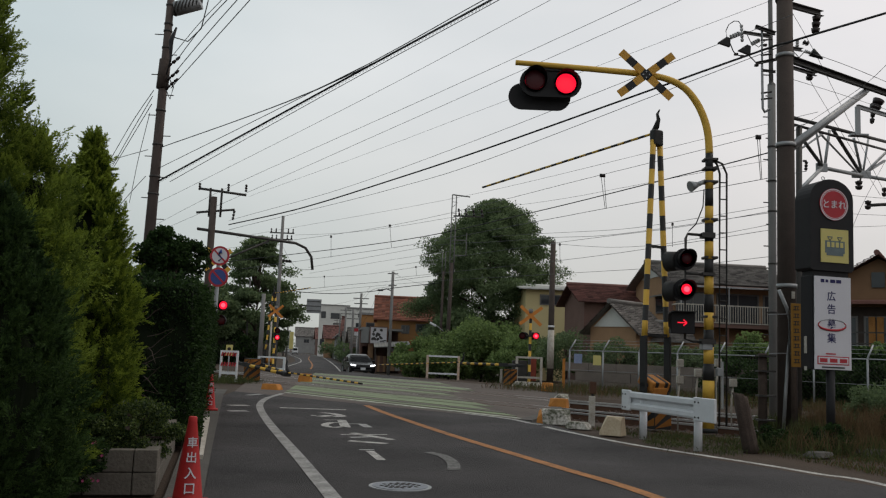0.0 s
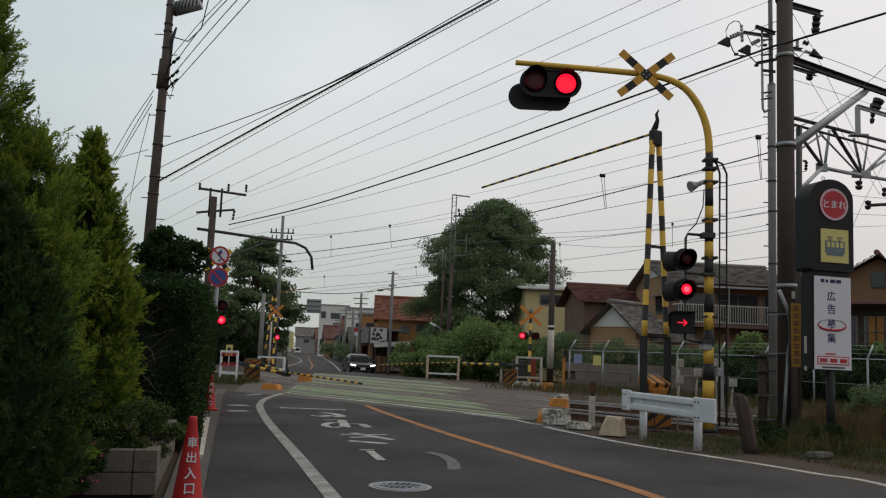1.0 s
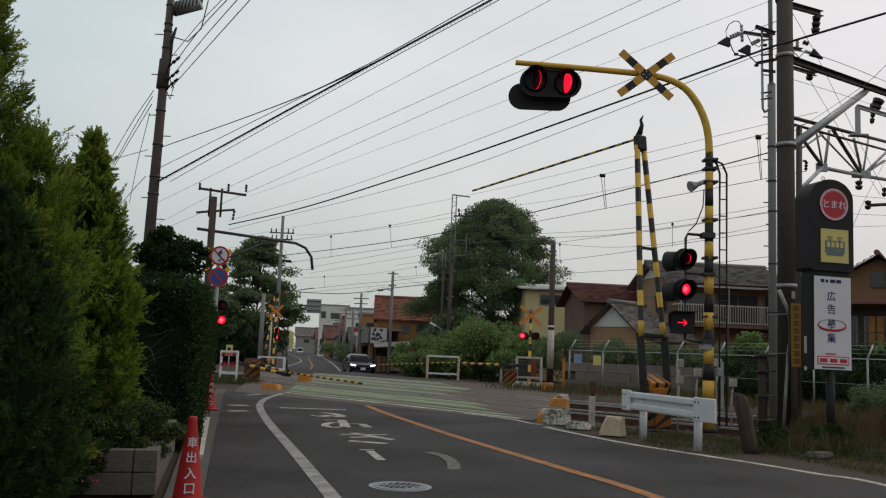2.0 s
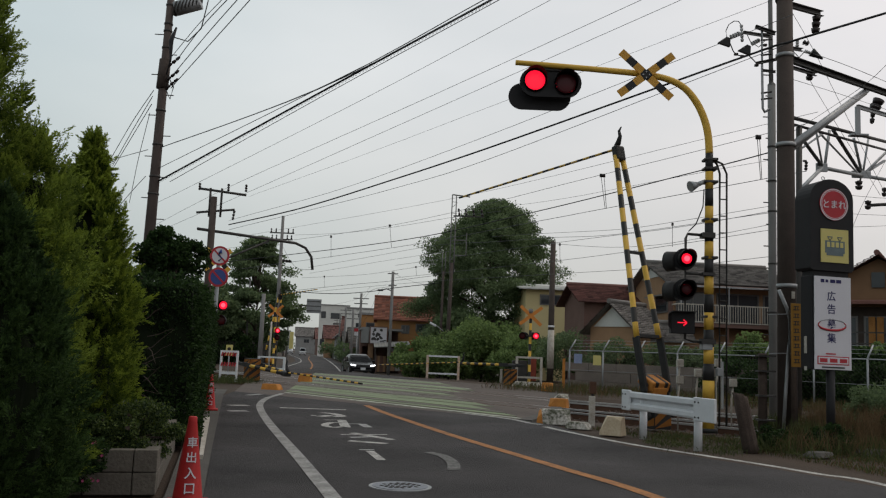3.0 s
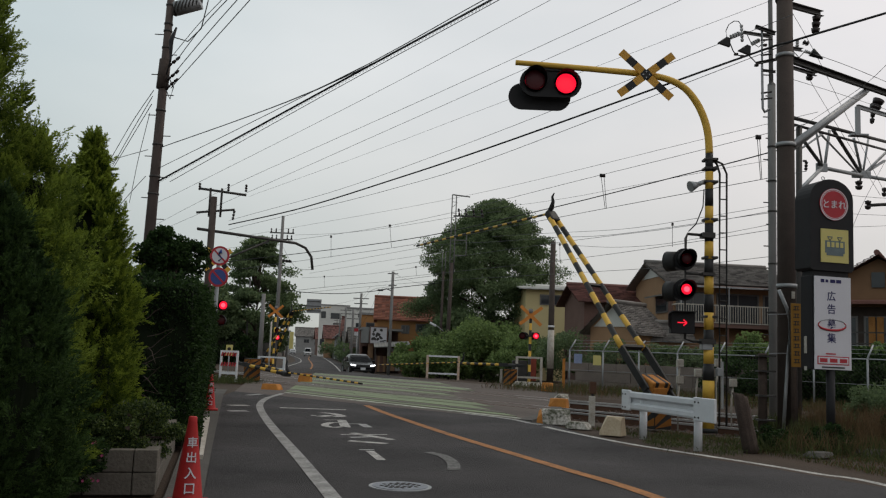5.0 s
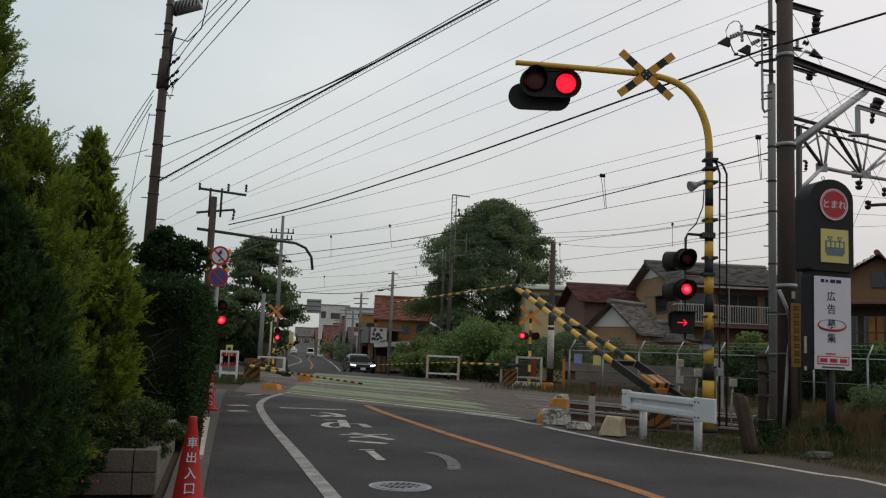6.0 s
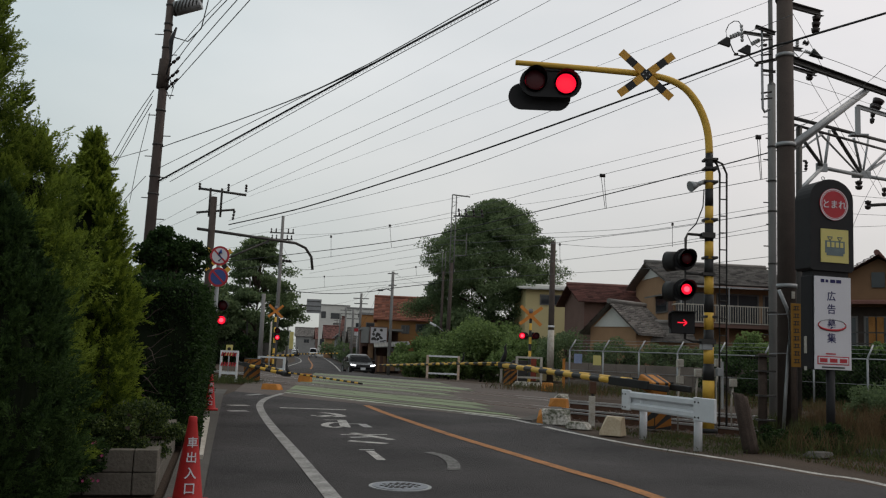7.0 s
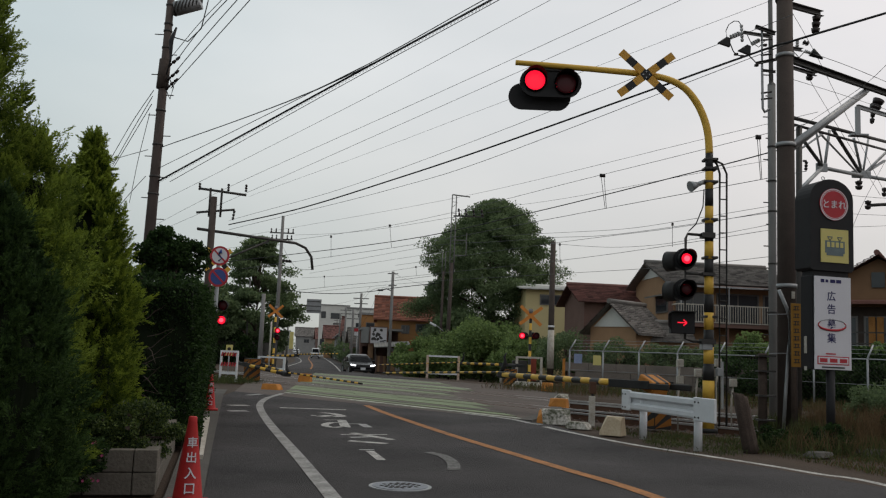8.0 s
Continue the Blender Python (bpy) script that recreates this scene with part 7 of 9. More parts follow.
# ---- wires ----
def wire(name, mt, r, *pts):
    """A hanging wire smoothly through pts."""
    ps = [Vector(p) for p in pts]
    ps = [ps[0]] + ps + [ps[-1] + (ps[-1] - ps[-2]) * 0.25]
    fine = []
    for i in range(1, len(ps) - 1):
        p0, p1, p2, p3 = ps[i - 1], ps[i], ps[i + 1], ps[min(i + 2, len(ps) - 1)]
        for k in range(6):
            t = k / 6
            fine.append(0.5 * ((2 * p1) + (p2 - p0) * t + (2 * p0 - 5 * p1 + 4 * p2 - p3) * t * t + (3 * p1 - p0 - 3 * p2 + p3) * t ** 3))
    ob = link_mesh(name, tube(bmesh.new(), fine, r, seg=5), mt)
    return tagged(ob, "thick black overhead cable" if r > 0.018 else "thin grey overhead wire", "overhead wire", "overhead wires")


wire("overhead_wire", CABLE, 0.0165, (-5.72, 17.00, 4.45), (-2.20, 14.00, 5.46), (0.53, 11.50, 6.16))
wire("overhead_wire", WIREGREY, 0.0075, (-5.76, 17.00, 5.12), (-2.20, 14.00, 5.54), (0.49, 11.50, 6.13))
wire("overhead_wire", WIREGREY, 0.0075, (-5.72, 17.00, 5.14), (-2.20, 14.00, 5.55), (0.45, 11.50, 6.17))
wire("telephone_wire", CABLE, 0.006, (-5.41, 16.80, 4.42), (-2.19, 14.00, 5.38), (0.52, 11.50, 6.09))
wire("overhead_wire", WIREGREY, 0.0067, (-12.96, 38.00, 7.29), (-9.77, 34.00, 7.68), (-2.61, 27.00, 9.33), (2.53, 21.50, 10.47))
wire("overhead_wire", WIREGREY, 0.0067, (-12.88, 38.00, 6.33), (-8.53, 34.00, 7.55), (-0.42, 25.00, 8.90), (4.36, 19.30, 9.61))
wire("overhead_wire", WIREGREY, 0.0067, (-12.45, 38.00, 6.20), (-7.90, 34.00, 7.30), (1.04, 24.00, 8.89), (5.12, 18.70, 9.39))
wire("overhead_wire", WIREGREY, 0.0045, (-7.78, 34.00, 7.17), (-2.66, 28.50, 7.84), (1.06, 24.00, 8.25), (6.50, 17.30, 8.80))
wire("overhead_wire", WIREGREY, 0.0067, (-8.50, 34.00, 6.17), (-7.55, 33.20, 6.31), (-3.37, 29.00, 6.75), (1.08, 24.00, 7.43), (5.63, 17.80, 8.03))
wire("overhead_wire", CABLE, 0.024, (-8.49, 34.00, 6.01), (-5.93, 31.50, 6.18), (-4.35, 30.00, 6.36), (-2.37, 28.00, 6.64), (1.07, 23.50, 6.95), (6.07, 17.60, 7.69), (6.74, 16.60, 7.71), (7.80, 15.00, 7.69))
wire("overhead_wire", WIREGREY, 0.0075, (-8.47, 34.00, 5.81), (-7.48, 33.00, 5.90), (-4.28, 30.00, 6.21), (-1.57, 27.00, 6.42), (1.08, 23.50, 6.63), (5.95, 17.60, 7.55))
wire("messenger_wire", WIREGREY, 0.0075, (-11.54, 46.00, 6.40), (-2.26, 36.00, 6.52), (4.66, 26.00, 6.87), (7.73, 21.00, 6.97))
wire("feeder_cable", CABLE, 0.0165, (-11.49, 46.00, 5.68), (-1.99, 36.00, 5.88), (2.83, 29.00, 6.11), (6.86, 23.00, 6.47), (8.08, 21.00, 6.58))
wire("contact_wire", WIREGREY, 0.009, (-10.87, 46.00, 5.31), (-1.98, 36.00, 5.62), (3.13, 29.00, 5.85), (4.88, 26.00, 5.86), (7.73, 21.00, 5.85))
wire("messenger_wire", WIREGREY, 0.009, (-8.99, 58.00, 6.67), (-4.11, 51.00, 6.84), (-0.25, 46.00, 7.04), (2.56, 41.00, 6.69), (4.61, 38.00, 6.56), (6.83, 34.00, 6.25), (10.20, 27.00, 6.10))
wire("contact_wire", WIREGREY, 0.009, (-10.17, 60.00, 5.01), (-1.36, 50.00, 5.33), (5.40, 38.00, 5.01), (8.72, 32.00, 4.85), (10.19, 27.00, 4.71))
wire("overhead_wire", WIREGREY, 0.009, (-2.81, 52.00, 6.46), (4.99, 38.00, 6.35), (8.24, 31.00, 6.12), (10.20, 27.00, 6.14))
wire("overhead_wire", WIREGREY, 0.009, (-2.78, 52.00, 5.71), (5.01, 38.00, 5.55), (8.24, 31.00, 5.50), (10.19, 27.00, 5.55))
wire("overhead_wire", WIREGREY, 0.008, (2.29, 41.00, 6.92), (4.61, 38.00, 6.76), (7.00, 34.00, 6.46), (8.46, 31.00, 6.38), (10.20, 27.00, 6.31))
wire("overhead_wire", CABLE, 0.011, (-10.95, 60.00, 5.10), (-8.90, 58.00, 5.23), (-5.78, 55.00, 5.42), (-3.14, 52.00, 5.49), (-0.72, 50.00, 5.71))
wire("overhead_wire", CABLE, 0.022, (-10.96, 60.00, 5.25), (-8.89, 58.00, 5.00), (-6.58, 56.00, 4.88), (-4.35, 54.00, 4.97), (-3.18, 53.00, 5.12), (-0.70, 50.00, 5.26))
wire("overhead_wire", WIREGREY, 0.0067, (1.93, 40.00, 8.05), (4.80, 36.00, 7.93), (6.79, 33.00, 7.92), (8.65, 29.00, 7.75), (9.83, 26.00, 7.55))
wire("overhead_wire", WIREGREY, 0.006, (-10.51, 44.00, 6.78), (0.29, 36.00, 7.77), (6.71, 22.00, 7.10))
wire("overhead_wire", WIREGREY, 0.0067, (-5.67, 17.00, 6.97), (-4.40, 14.50, 6.76), (-3.60, 13.00, 6.62))
wire("overhead_wire", WIREGREY, 0.0083, (-5.57, 17.00, 6.88), (-4.34, 14.50, 6.71), (-3.52, 13.00, 6.62))
wire("overhead_wire", WIREGREY, 0.0083, (-5.61, 17.00, 6.60), (-4.24, 14.50, 6.59), (-3.36, 13.00, 6.63))
wire("overhead_wire", WIREGREY, 0.0083, (-5.60, 17.00, 6.37), (-4.16, 14.50, 6.43), (-3.16, 13.00, 6.64))
wire("overhead_wire", WIREGREY, 0.0083, (-5.94, 17.00, 6.31), (-7.05, 19.00, 6.17), (-8.60, 22.00, 6.03))
wire("overhead_wire", WIREGREY, 0.0083, (-5.95, 17.00, 6.19), (-7.03, 19.00, 5.98), (-8.51, 22.00, 5.91))
wire("overhead_wire", WIREGREY, 0.0083, (-5.96, 17.00, 6.02), (-7.02, 19.00, 5.85), (-8.53, 22.00, 5.76))
wire("overhead_wire", WIREGREY, 0.0067, (-5.98, 17.00, 5.84), (-6.49, 18.00, 5.13), (-6.95, 19.00, 4.51))
wire("overhead_wire", WIREGREY, 0.0075, (-5.96, 17.00, 5.09), (-7.05, 19.00, 5.41), (-8.66, 22.00, 5.89))
wire("overhead_wire", WIREGREY, 0.0075, (-5.96, 17.00, 4.55), (-6.95, 19.00, 4.57), (-8.02, 21.00, 4.45))
wire("overhead_wire", WIREGREY, 0.006, (-5.72, 17.00, 4.72), (-3.20, 14.00, 4.97), (-1.58, 12.00, 5.11))
wire("overhead_wire", CABLE, 0.009, (-5.38, 36.00, 4.54), (-7.20, 42.00, 5.26), (-10.90, 58.00, 8.27))
wire("overhead_wire", CABLE, 0.0075, (-6.70, 70.00, 2.67), (-5.52, 66.00, 3.90), (-4.39, 62.00, 5.58), (-3.72, 62.00, 5.90))
wire("overhead_wire", WIREGREY, 0.006, (-3.45, 62.00, 4.42), (-1.95, 61.50, 5.02), (0.70, 62.00, 6.20))
wire("overhead_wire", WIREGREY, 0.0067, (7.61, 17.60, 7.85), (8.75, 18.50, 7.94), (10.46, 20.00, 8.09))
wire("overhead_wire", WIREGREY, 0.0053, (7.09, 17.50, 7.25), (8.85, 19.00, 7.44), (10.97, 21.00, 7.73))
wire("overhead_wire", WIREGREY, 0.0053, (7.03, 17.30, 8.64), (7.79, 18.00, 8.07), (9.08, 19.50, 7.31), (11.23, 22.00, 6.02))
wire("overhead_wire", WIREGREY, 0.0053, (7.77, 18.20, 7.50), (8.94, 19.50, 6.90), (11.01, 22.00, 6.09))
wire("overhead_wire", WIREGREY, 0.0053, (8.38, 16.00, 7.17), (8.38, 17.00, 7.02), (8.11, 18.50, 6.79), (7.76, 19.00, 6.56))
wire("overhead_wire", WIREGREY, 0.006, (10.10, 24.00, 6.37), (11.29, 24.00, 6.17), (12.48, 24.00, 6.11))
wire("overhead_wire", WIREGREY, 0.006, (10.94, 26.00, 6.06), (12.22, 26.00, 6.00), (13.51, 26.00, 5.99))
wire("overhead_wire", WIREGREY, 0.006, (10.93, 26.00, 5.57), (12.22, 26.00, 5.59), (13.50, 26.00, 5.68))
wire("overhead_wire", WIREGREY, 0.0053, (11.47, 22.00, 6.93), (10.78, 22.00, 5.63), (10.48, 22.00, 4.96))
wire("overhead_wire", WIREGREY, 0.009, (-10.33, 60.00, 9.10), (-6.67, 55.00, 8.67), (-3.13, 50.00, 8.45), (0.42, 46.00, 8.56), (2.41, 44.00, 8.59))
wire("overhead_wire", WIREGREY, 0.008, (-9.36, 58.00, 5.97), (-6.52, 55.00, 5.93), (-4.33, 53.00, 5.98), (-1.07, 50.00, 6.29))
wire("overhead_wire", WIREGREY, 0.008, (-8.85, 58.00, 6.29), (-3.50, 52.00, 6.70), (-0.12, 48.00, 6.88))
wire("overhead_wire", WIREGREY, 0.008, (5.12, 41.00, 6.71), (6.37, 38.00, 6.25), (7.45, 36.00, 6.01), (8.77, 33.00, 5.86), (10.20, 27.00, 5.72))
wire("overhead_wire", WIREGREY, 0.007, (-3.32, 62.00, 6.80), (-1.82, 60.00, 6.13), (-0.43, 58.00, 5.80))
wire("overhead_wire", CABLE, 0.01, (-6.88, 72.00, 4.48), (-5.98, 68.00, 5.38), (-5.12, 65.00, 5.86), (-3.84, 62.00, 5.89))
wire("overhead_wire", WIREGREY, 0.009, (-11.09, 90.00, 5.88), (-8.84, 85.00, 6.07), (-7.30, 80.00, 6.20), (-5.88, 70.00, 6.24))

# spiral hanger round the thick cable
qa, qb, qc = Vector((-5.72, 17.00, 4.45)), Vector((-2.20, 14.00, 5.46)), Vector((0.53, 11.50, 6.16))
coil = []
for i in range(700):
    t = i / 699 * 2
    p = 0.5 * (t - 1) * (t - 2) * qa - t * (t - 2) * qb + 0.5 * t * (t - 1) * qc
    coil.append(p + Vector((0, 0.024 * math.cos(i * 0.9), -0.022 + 0.026 * math.sin(i * 0.9))))
tagged(link_mesh("spiral_hanger", tube(bmesh.new(), coil, 0.0032, seg=4), CABLE), "thin spiral hanger wound along the cable", "overhead wire", "overhead wires")
for a, b in (((-2.26, 36.00, 6.52), (-2.15, 36.00, 5.62)), ((-5.08, 39.00, 6.35), (-5.03, 39.00, 5.40)), ((4.72, 26.00, 6.87), (4.86, 26.00, 5.86)), ((4.81, 26.00, 6.87), (4.90, 26.00, 5.86)), ((7.66, 21.00, 6.92), (7.74, 21.00, 5.86)), ((7.72, 21.00, 6.92), (7.77, 21.00, 5.86)), ((8.24, 31.00, 6.26), (8.24, 31.00, 5.44)), ((5.14, 38.00, 6.28), (5.16, 38.00, 5.55)), ((-1.52, 50.00, 6.21), (-1.47, 50.00, 5.72)), ((-7.59, 56.00, 5.94), (-7.55, 56.00, 5.24))):
    dropper = tagged(new("dropper_wire"), "short vertical dropper with a dark clamp between overhead wires", "overhead wire", "overhead wires")
    part("strand", tube(bmesh.new(), [a, b], 0.009, seg=5), WIREGREY, dropper)
    part("clamp", rod(bmesh.new(), Vector(a) - Vector((0, 0, 0.05)), Vector(a) + Vector((0, 0, 0.05)), 0.045, seg=8), INSUL, dropper)


# ---- beside the hedge: planter wall and cones ----
PLANTER = mat("weathered_block", (0.165, 0.150, 0.128), 0.9, col2=(0.075, 0.068, 0.058), scale=3.0, fine=40, bump=0.4)


def planter():
    w = thing("planter_wall", Matrix.Translation((-2.52, 7.75, 0)) @ pose(0, 0, 0, 0, 0, 14), "low stained concrete block planter wall", "planter wall")
    for i in range(4):
        x0, bw = (0.01, 0.196) if i == 0 else (0.108 - 0.2 - 0.198 - (i - 1) * 0.40, 0.392)
        for z in (0.095, 0.29):
            part("block", box(bmesh.new(), (x0, 0.003 * i, z - 0.03), (bw, 0.12, 0.188), bevel=0.008), PLANTER, w)
    for i in range(8):
        for z in (0.095, 0.29):
            part("block", box(bmesh.new(), (0.05, 0.262 + i * 0.40, z - 0.03), (0.12, 0.392, 0.188), bevel=0.008), PLANTER, w)
    part("soil_bed", box(bmesh.new(), (-0.6, 1.6, 0.12), (1.15, 3.0, 0.3)), SOIL, w)


planter()
PETAL = mat("pink_petal", (0.55, 0.12, 0.26), 0.7, col2=(0.40, 0.08, 0.18), scale=20, fine=60, bump=0)
crown_tree("flowering_plant", -2.93, 7.5, 0.0, 0.45, 0.15, 0.2, 0.26, 3500, 0.026, "small flowering plant with pink blossoms at the planter", 61, LEAF_HEDGE, 16, 0.006, "flowering plant")
flowers = bpy.data.objects["flowering_plant"]
rngf = random.Random(5)
for i in range(15):
    a, z = rngf.uniform(3.4, 6.0), rngf.uniform(0.08, 0.46)
    c = Vector((0.17 * math.cos(a), 0.17 * math.sin(a), z))
    bm = bmesh.new()
    for k in range(5):
        q = k * 1.2566 + a
        u, v = Vector((math.cos(q), -0.4, math.sin(q))) * 0.012, Vector((-math.sin(q), 0, math.cos(q))) * 0.007
        bm.faces.new([bm.verts.new(c + d) for d in (Vector((0, 0, 0)), u * 0.7 + v, u * 1.3, u * 0.7 - v)])
    part("blossom", bm, PETAL, flowers, "pink blossom")


def cone(x, y, label, chars=True):
    c = thing("traffic_cone", Matrix.Translation((x, y, 0)) @ pose(0, 0, 0, 0, 0, 14), label, "traffic cone", "traffic cones")
    part("base_plate", box(bmesh.new(), (0, 0, 0.025), (0.33, 0.33, 0.04), bevel=0.012), CONERED, c)
    bm = bmesh.new()
    prof = [(0.13, 0.045), (0.118, 0.06), (0.036, 0.66), (0.034, 0.70), (0.026, 0.705)]
    rings = [[bm.verts.new((r * math.cos(6.28318 * i / 28), r * math.sin(6.28318 * i / 28), z)) for i in range(28)] for r, z in prof]
    for a, b in zip(rings, rings[1:]):
        for i in range(28):
            bm.faces.new((a[i], a[(i + 1) % 28], b[(i + 1) % 28], b[i])).smooth = True
    bm.faces.new(rings[-1])
    part("cone_body", bm, CONERED, c)
    slope = math.degrees(math.atan(0.082 / 0.60))
    for ch, z, size in zip("車出入口", (0.50, 0.385, 0.265, 0.15), (0.085, 0.09, 0.095, 0.098)):
        r = 0.036 + (0.66 - z) * 0.1367
        written("lettering", ch, size, Matrix.Translation((0.012, -r - 0.004, z)) @ pose(0, 0, 0, 90 - slope, 0, 0), SIGNWHITE, c, 0.004)
    return c


cone(-1.95, 7.1, "red plastic traffic cone with white lettering by the kerb")
cone(-4.45, 17.3, "red traffic cone farther along the hedge")

ks = slab(bmesh.new(), [(-2.62, 9.90), (-2.58, 9.91), (-3.87, 15.13), (-3.96, 15.08)], -0.02, 0.06)
tagged(link_mesh("kerb_stone", ks, WHITEOLD), "white painted kerb stone by the hedge", "kerb", kind="structure")


# ---- road signs and small fences across the road ----
def round_sign(parent, c, r, face, rim):
    part("sign_face", disc(bmesh.new(), c, r, 0.02, seg=36), rim, parent)
    d = part("sign_disc", disc(bmesh.new(), (c[0], c[1] - 0.012, c[2]), r * 0.78, 0.012, seg=36), face, parent)
    return d


rs = thing("road_sign", Matrix.Translation((-7.06, 27.5, 0)), "two round road signs on one grey post", "road sign")
part("post", rod(bmesh.new(), (-0.02, 0.04, -0.1), (-0.02, 0.04, 4.4), 0.035), STEELGREY, rs)
round_sign(rs, (-0.02, 0, 4.10), 0.31, SIGNWHITE, REDSIGN)
round_sign(rs, (-0.02, 0, 3.42), 0.31, BLUESIGN, REDSIGN)
part("diagonal_bar", box(bmesh.new(), (-0.02, -0.026, 4.10), (0.5, 0.008, 0.05), pose(0, 0, 0, 0, 45, 0)), REDSIGN, rs)
part("diagonal_bar", box(bmesh.new(), (-0.02, -0.026, 3.42), (0.5, 0.008, 0.055), pose(0, 0, 0, 0, 45, 0)), REDSIGN, rs)
bm = tube(bmesh.new(), [(-0.04, -0.025, 3.93), (0.06, -0.025, 4.03), (-0.05, -0.025, 4.12), (0.0, -0.025, 4.22)], 0.03, seg=6)
rod(bm, (0.0, -0.025, 4.18), (0.02, -0.025, 4.31), 0.07, 0.005, seg=6)
part("arrow_print", bm, BLUESIGN, rs)


def frame_fence(x, y, z0, w, h, turn, mt, label, infill=False, mt2=None):
    f = thing("barrier_frame", Matrix.Translation((x, y, z0)) @ pose(0, 0, 0, 0, 0, turn), label, "barrier", "barrier frames")
    for s in (-1, 1):
        part("upright", box(bmesh.new(), (s * w / 2, 0, h / 2), (0.06 if infill else 0.12, 0.1, h), bevel=0.01), mt2 or mt, f)
    for z in (h - 0.04, h * 0.28):
        part("crossbar", box(bmesh.new(), (0, 0, z), (w, 0.07, 0.09)), mt, f)
    if infill:
        for k in range(2):
            z = h - 0.13 - k * 0.36
            for i in range(6):
                part("stripe", box(bmesh.new(), (-w / 2 + w * (i + 0.5) / 6, -0.045, z), (w / 12, 0.03, 0.14), pose(0, 0, 0, 0, 20, 0)), REDSIGN, f)
    return f


frame_fence(-7.58, 31.8, -0.02, 0.62, 1.12, -10, WHITEP, "white barrier with red striped panels", True)
frame_fence(4.28, 41.4, -0.03, 1.15, 1.35, -8, WHITEOLD, "white frame barrier before the crossing post")
frame_fence(0.25, 47.5, -0.15, 1.7, 1.35, -8, WHITEP, "white and orange tubular frame barrier", mt2=mat("faded_orange_paint", (0.42, 0.24, 0.13), 0.8, col2=(0.5, 0.45, 0.4), scale=5))
frame_fence(-9.6, 50.5, -0.2, 1.9, 0.95, -30, WHITEP, "low white tubular barrier beside the far gate")
ys = thing("warning_sign", Matrix.Translation((-8.15, 34, -0.05)), "small yellow square warning sign on a post", "sign")
part("panel", box(bmesh.new(), (0.02, 0, 1.15), (0.26, 0.02, 0.42)), SIGNYELLOW, ys)
part("symbol", disc(bmesh.new(), (0.02, -0.014, 1.2), 0.07, 0.01), BLACK, ys)
part("sign_post", rod(bmesh.new(), (0.02, 0.03, 0), (0.02, 0.03, 1.2), 0.025), STEELGREY, ys)
bb = thing("relay_box", Matrix.Translation((4.15, 42.6, -0.05)), "dark relay cabinet with a rust-red tank", "cabinet")
part("cabinet_body", box(bmesh.new(), (-0.2, 0, 0.6), (0.7, 0.5, 1.15), bevel=0.02), STEELDARK, bb)
part("tank", box(bmesh.new(), (0.45, 0, 0.75), (0.3, 0.3, 1.1), bevel=0.03), mat("faded_red", (0.26, 0.06, 0.04), 0.8), bb)


# ---- chain-link fence along the far side of the tracks ----
def track_fence():
    o = 29.0
    f = thing("chain_link_fence", Matrix(), "grey chain-link fence with angled barbed-wire tops", "fence")
    ss = [23.9 - 1.75 * i for i in range(15)]
    for s in ss:
        x, y = on_rail(o, s)
        bm = rod(bmesh.new(), (x, y, -0.1), (x, y, 1.68), 0.035, seg=8)
        rod(bm, (x, y, 1.68), (x + 0.28, y + 0.18, 2.12), 0.03, seg=8)
        part("fence_post", bm, STEELGREY, f)
    for z, r in ((1.66, 0.025), (0.06, 0.012), (0.85, 0.008)):
        a, b = on_rail(o, ss[0]), on_rail(o, ss[-1])
        part("top_rail" if z > 1 else "tension_wire", rod(bmesh.new(), (*a, z), (*b, z), r, seg=6), STEELGREY, f)
    for k in range(3):
        a, b = on_rail(o, ss[0]), on_rail(o, ss[-1])
        q = 0.35 + 0.3 * k
        part("barbed_wire", rod(bmesh.new(), (a[0] + 0.28 * q, a[1] + 0.18 * q, 1.68 + 0.44 * q), (b[0] + 0.28 * q, b[1] + 0.18 * q, 1.68 + 0.44 * q), 0.006, seg=4), STEELGREY, f)
    bm = bmesh.new()
    step = 0.14
    total = ss[0] - ss[-1]
    for i in range(int(total / step)):
        for d in (-1, 1):
            s0 = ss[0] - i * step
            s1 = s0 - d * 1.6 if ss[-1] <= s0 - d * 1.6 <= ss[0] else None
            if s1 is None:
                continue
            a, b = on_rail(o, s0), on_rail(o, s1)
            rod(bm, (*a, 0.06), (*b, 1.66), 0.0019, seg=3)
    tagged(part("mesh_wire", bm, STEELDARK, f), kind="stuff")
    for s, zc, mt, lb in ((23.4, 1.32, FADEDBLUE, "faded blue notice panel"), (22.4, 1.28, SIGNYELLOW, "yellow notice panel")):
        x, y = on_rail(o - 0.06, s)
        ob = part("notice_panel", box(bmesh.new(), (0, 0, 0), (0.34, 0.015, 0.40)), mt, f, lb)
        ob.matrix_local = Matrix.Translation((x, y, zc)) @ pose(0, 0, 0, 0, 0, -25)


track_fence()
rw = tagged(new("retaining_wall"), "dark stained concrete block retaining wall behind the fence", "wall", kind="structure")
for i in range(17):
    for j in range(3):
        a, b = on_rail(31.2, 26 - i * 1.5 - (0.75 if j % 2 else 0)), on_rail(31.2, 24.52 - i * 1.5 - (0.75 if j % 2 else 0))
        mid = ((a[0] + b[0]) / 2, (a[1] + b[1]) / 2, 0.15 + 0.4 * j)
        part("wall_block", box(bmesh.new(), mid, (1.48, 0.3, 0.39), pose(0, 0, 0, 0, 0, 132), bevel=0.01), WALLCONC, rw)


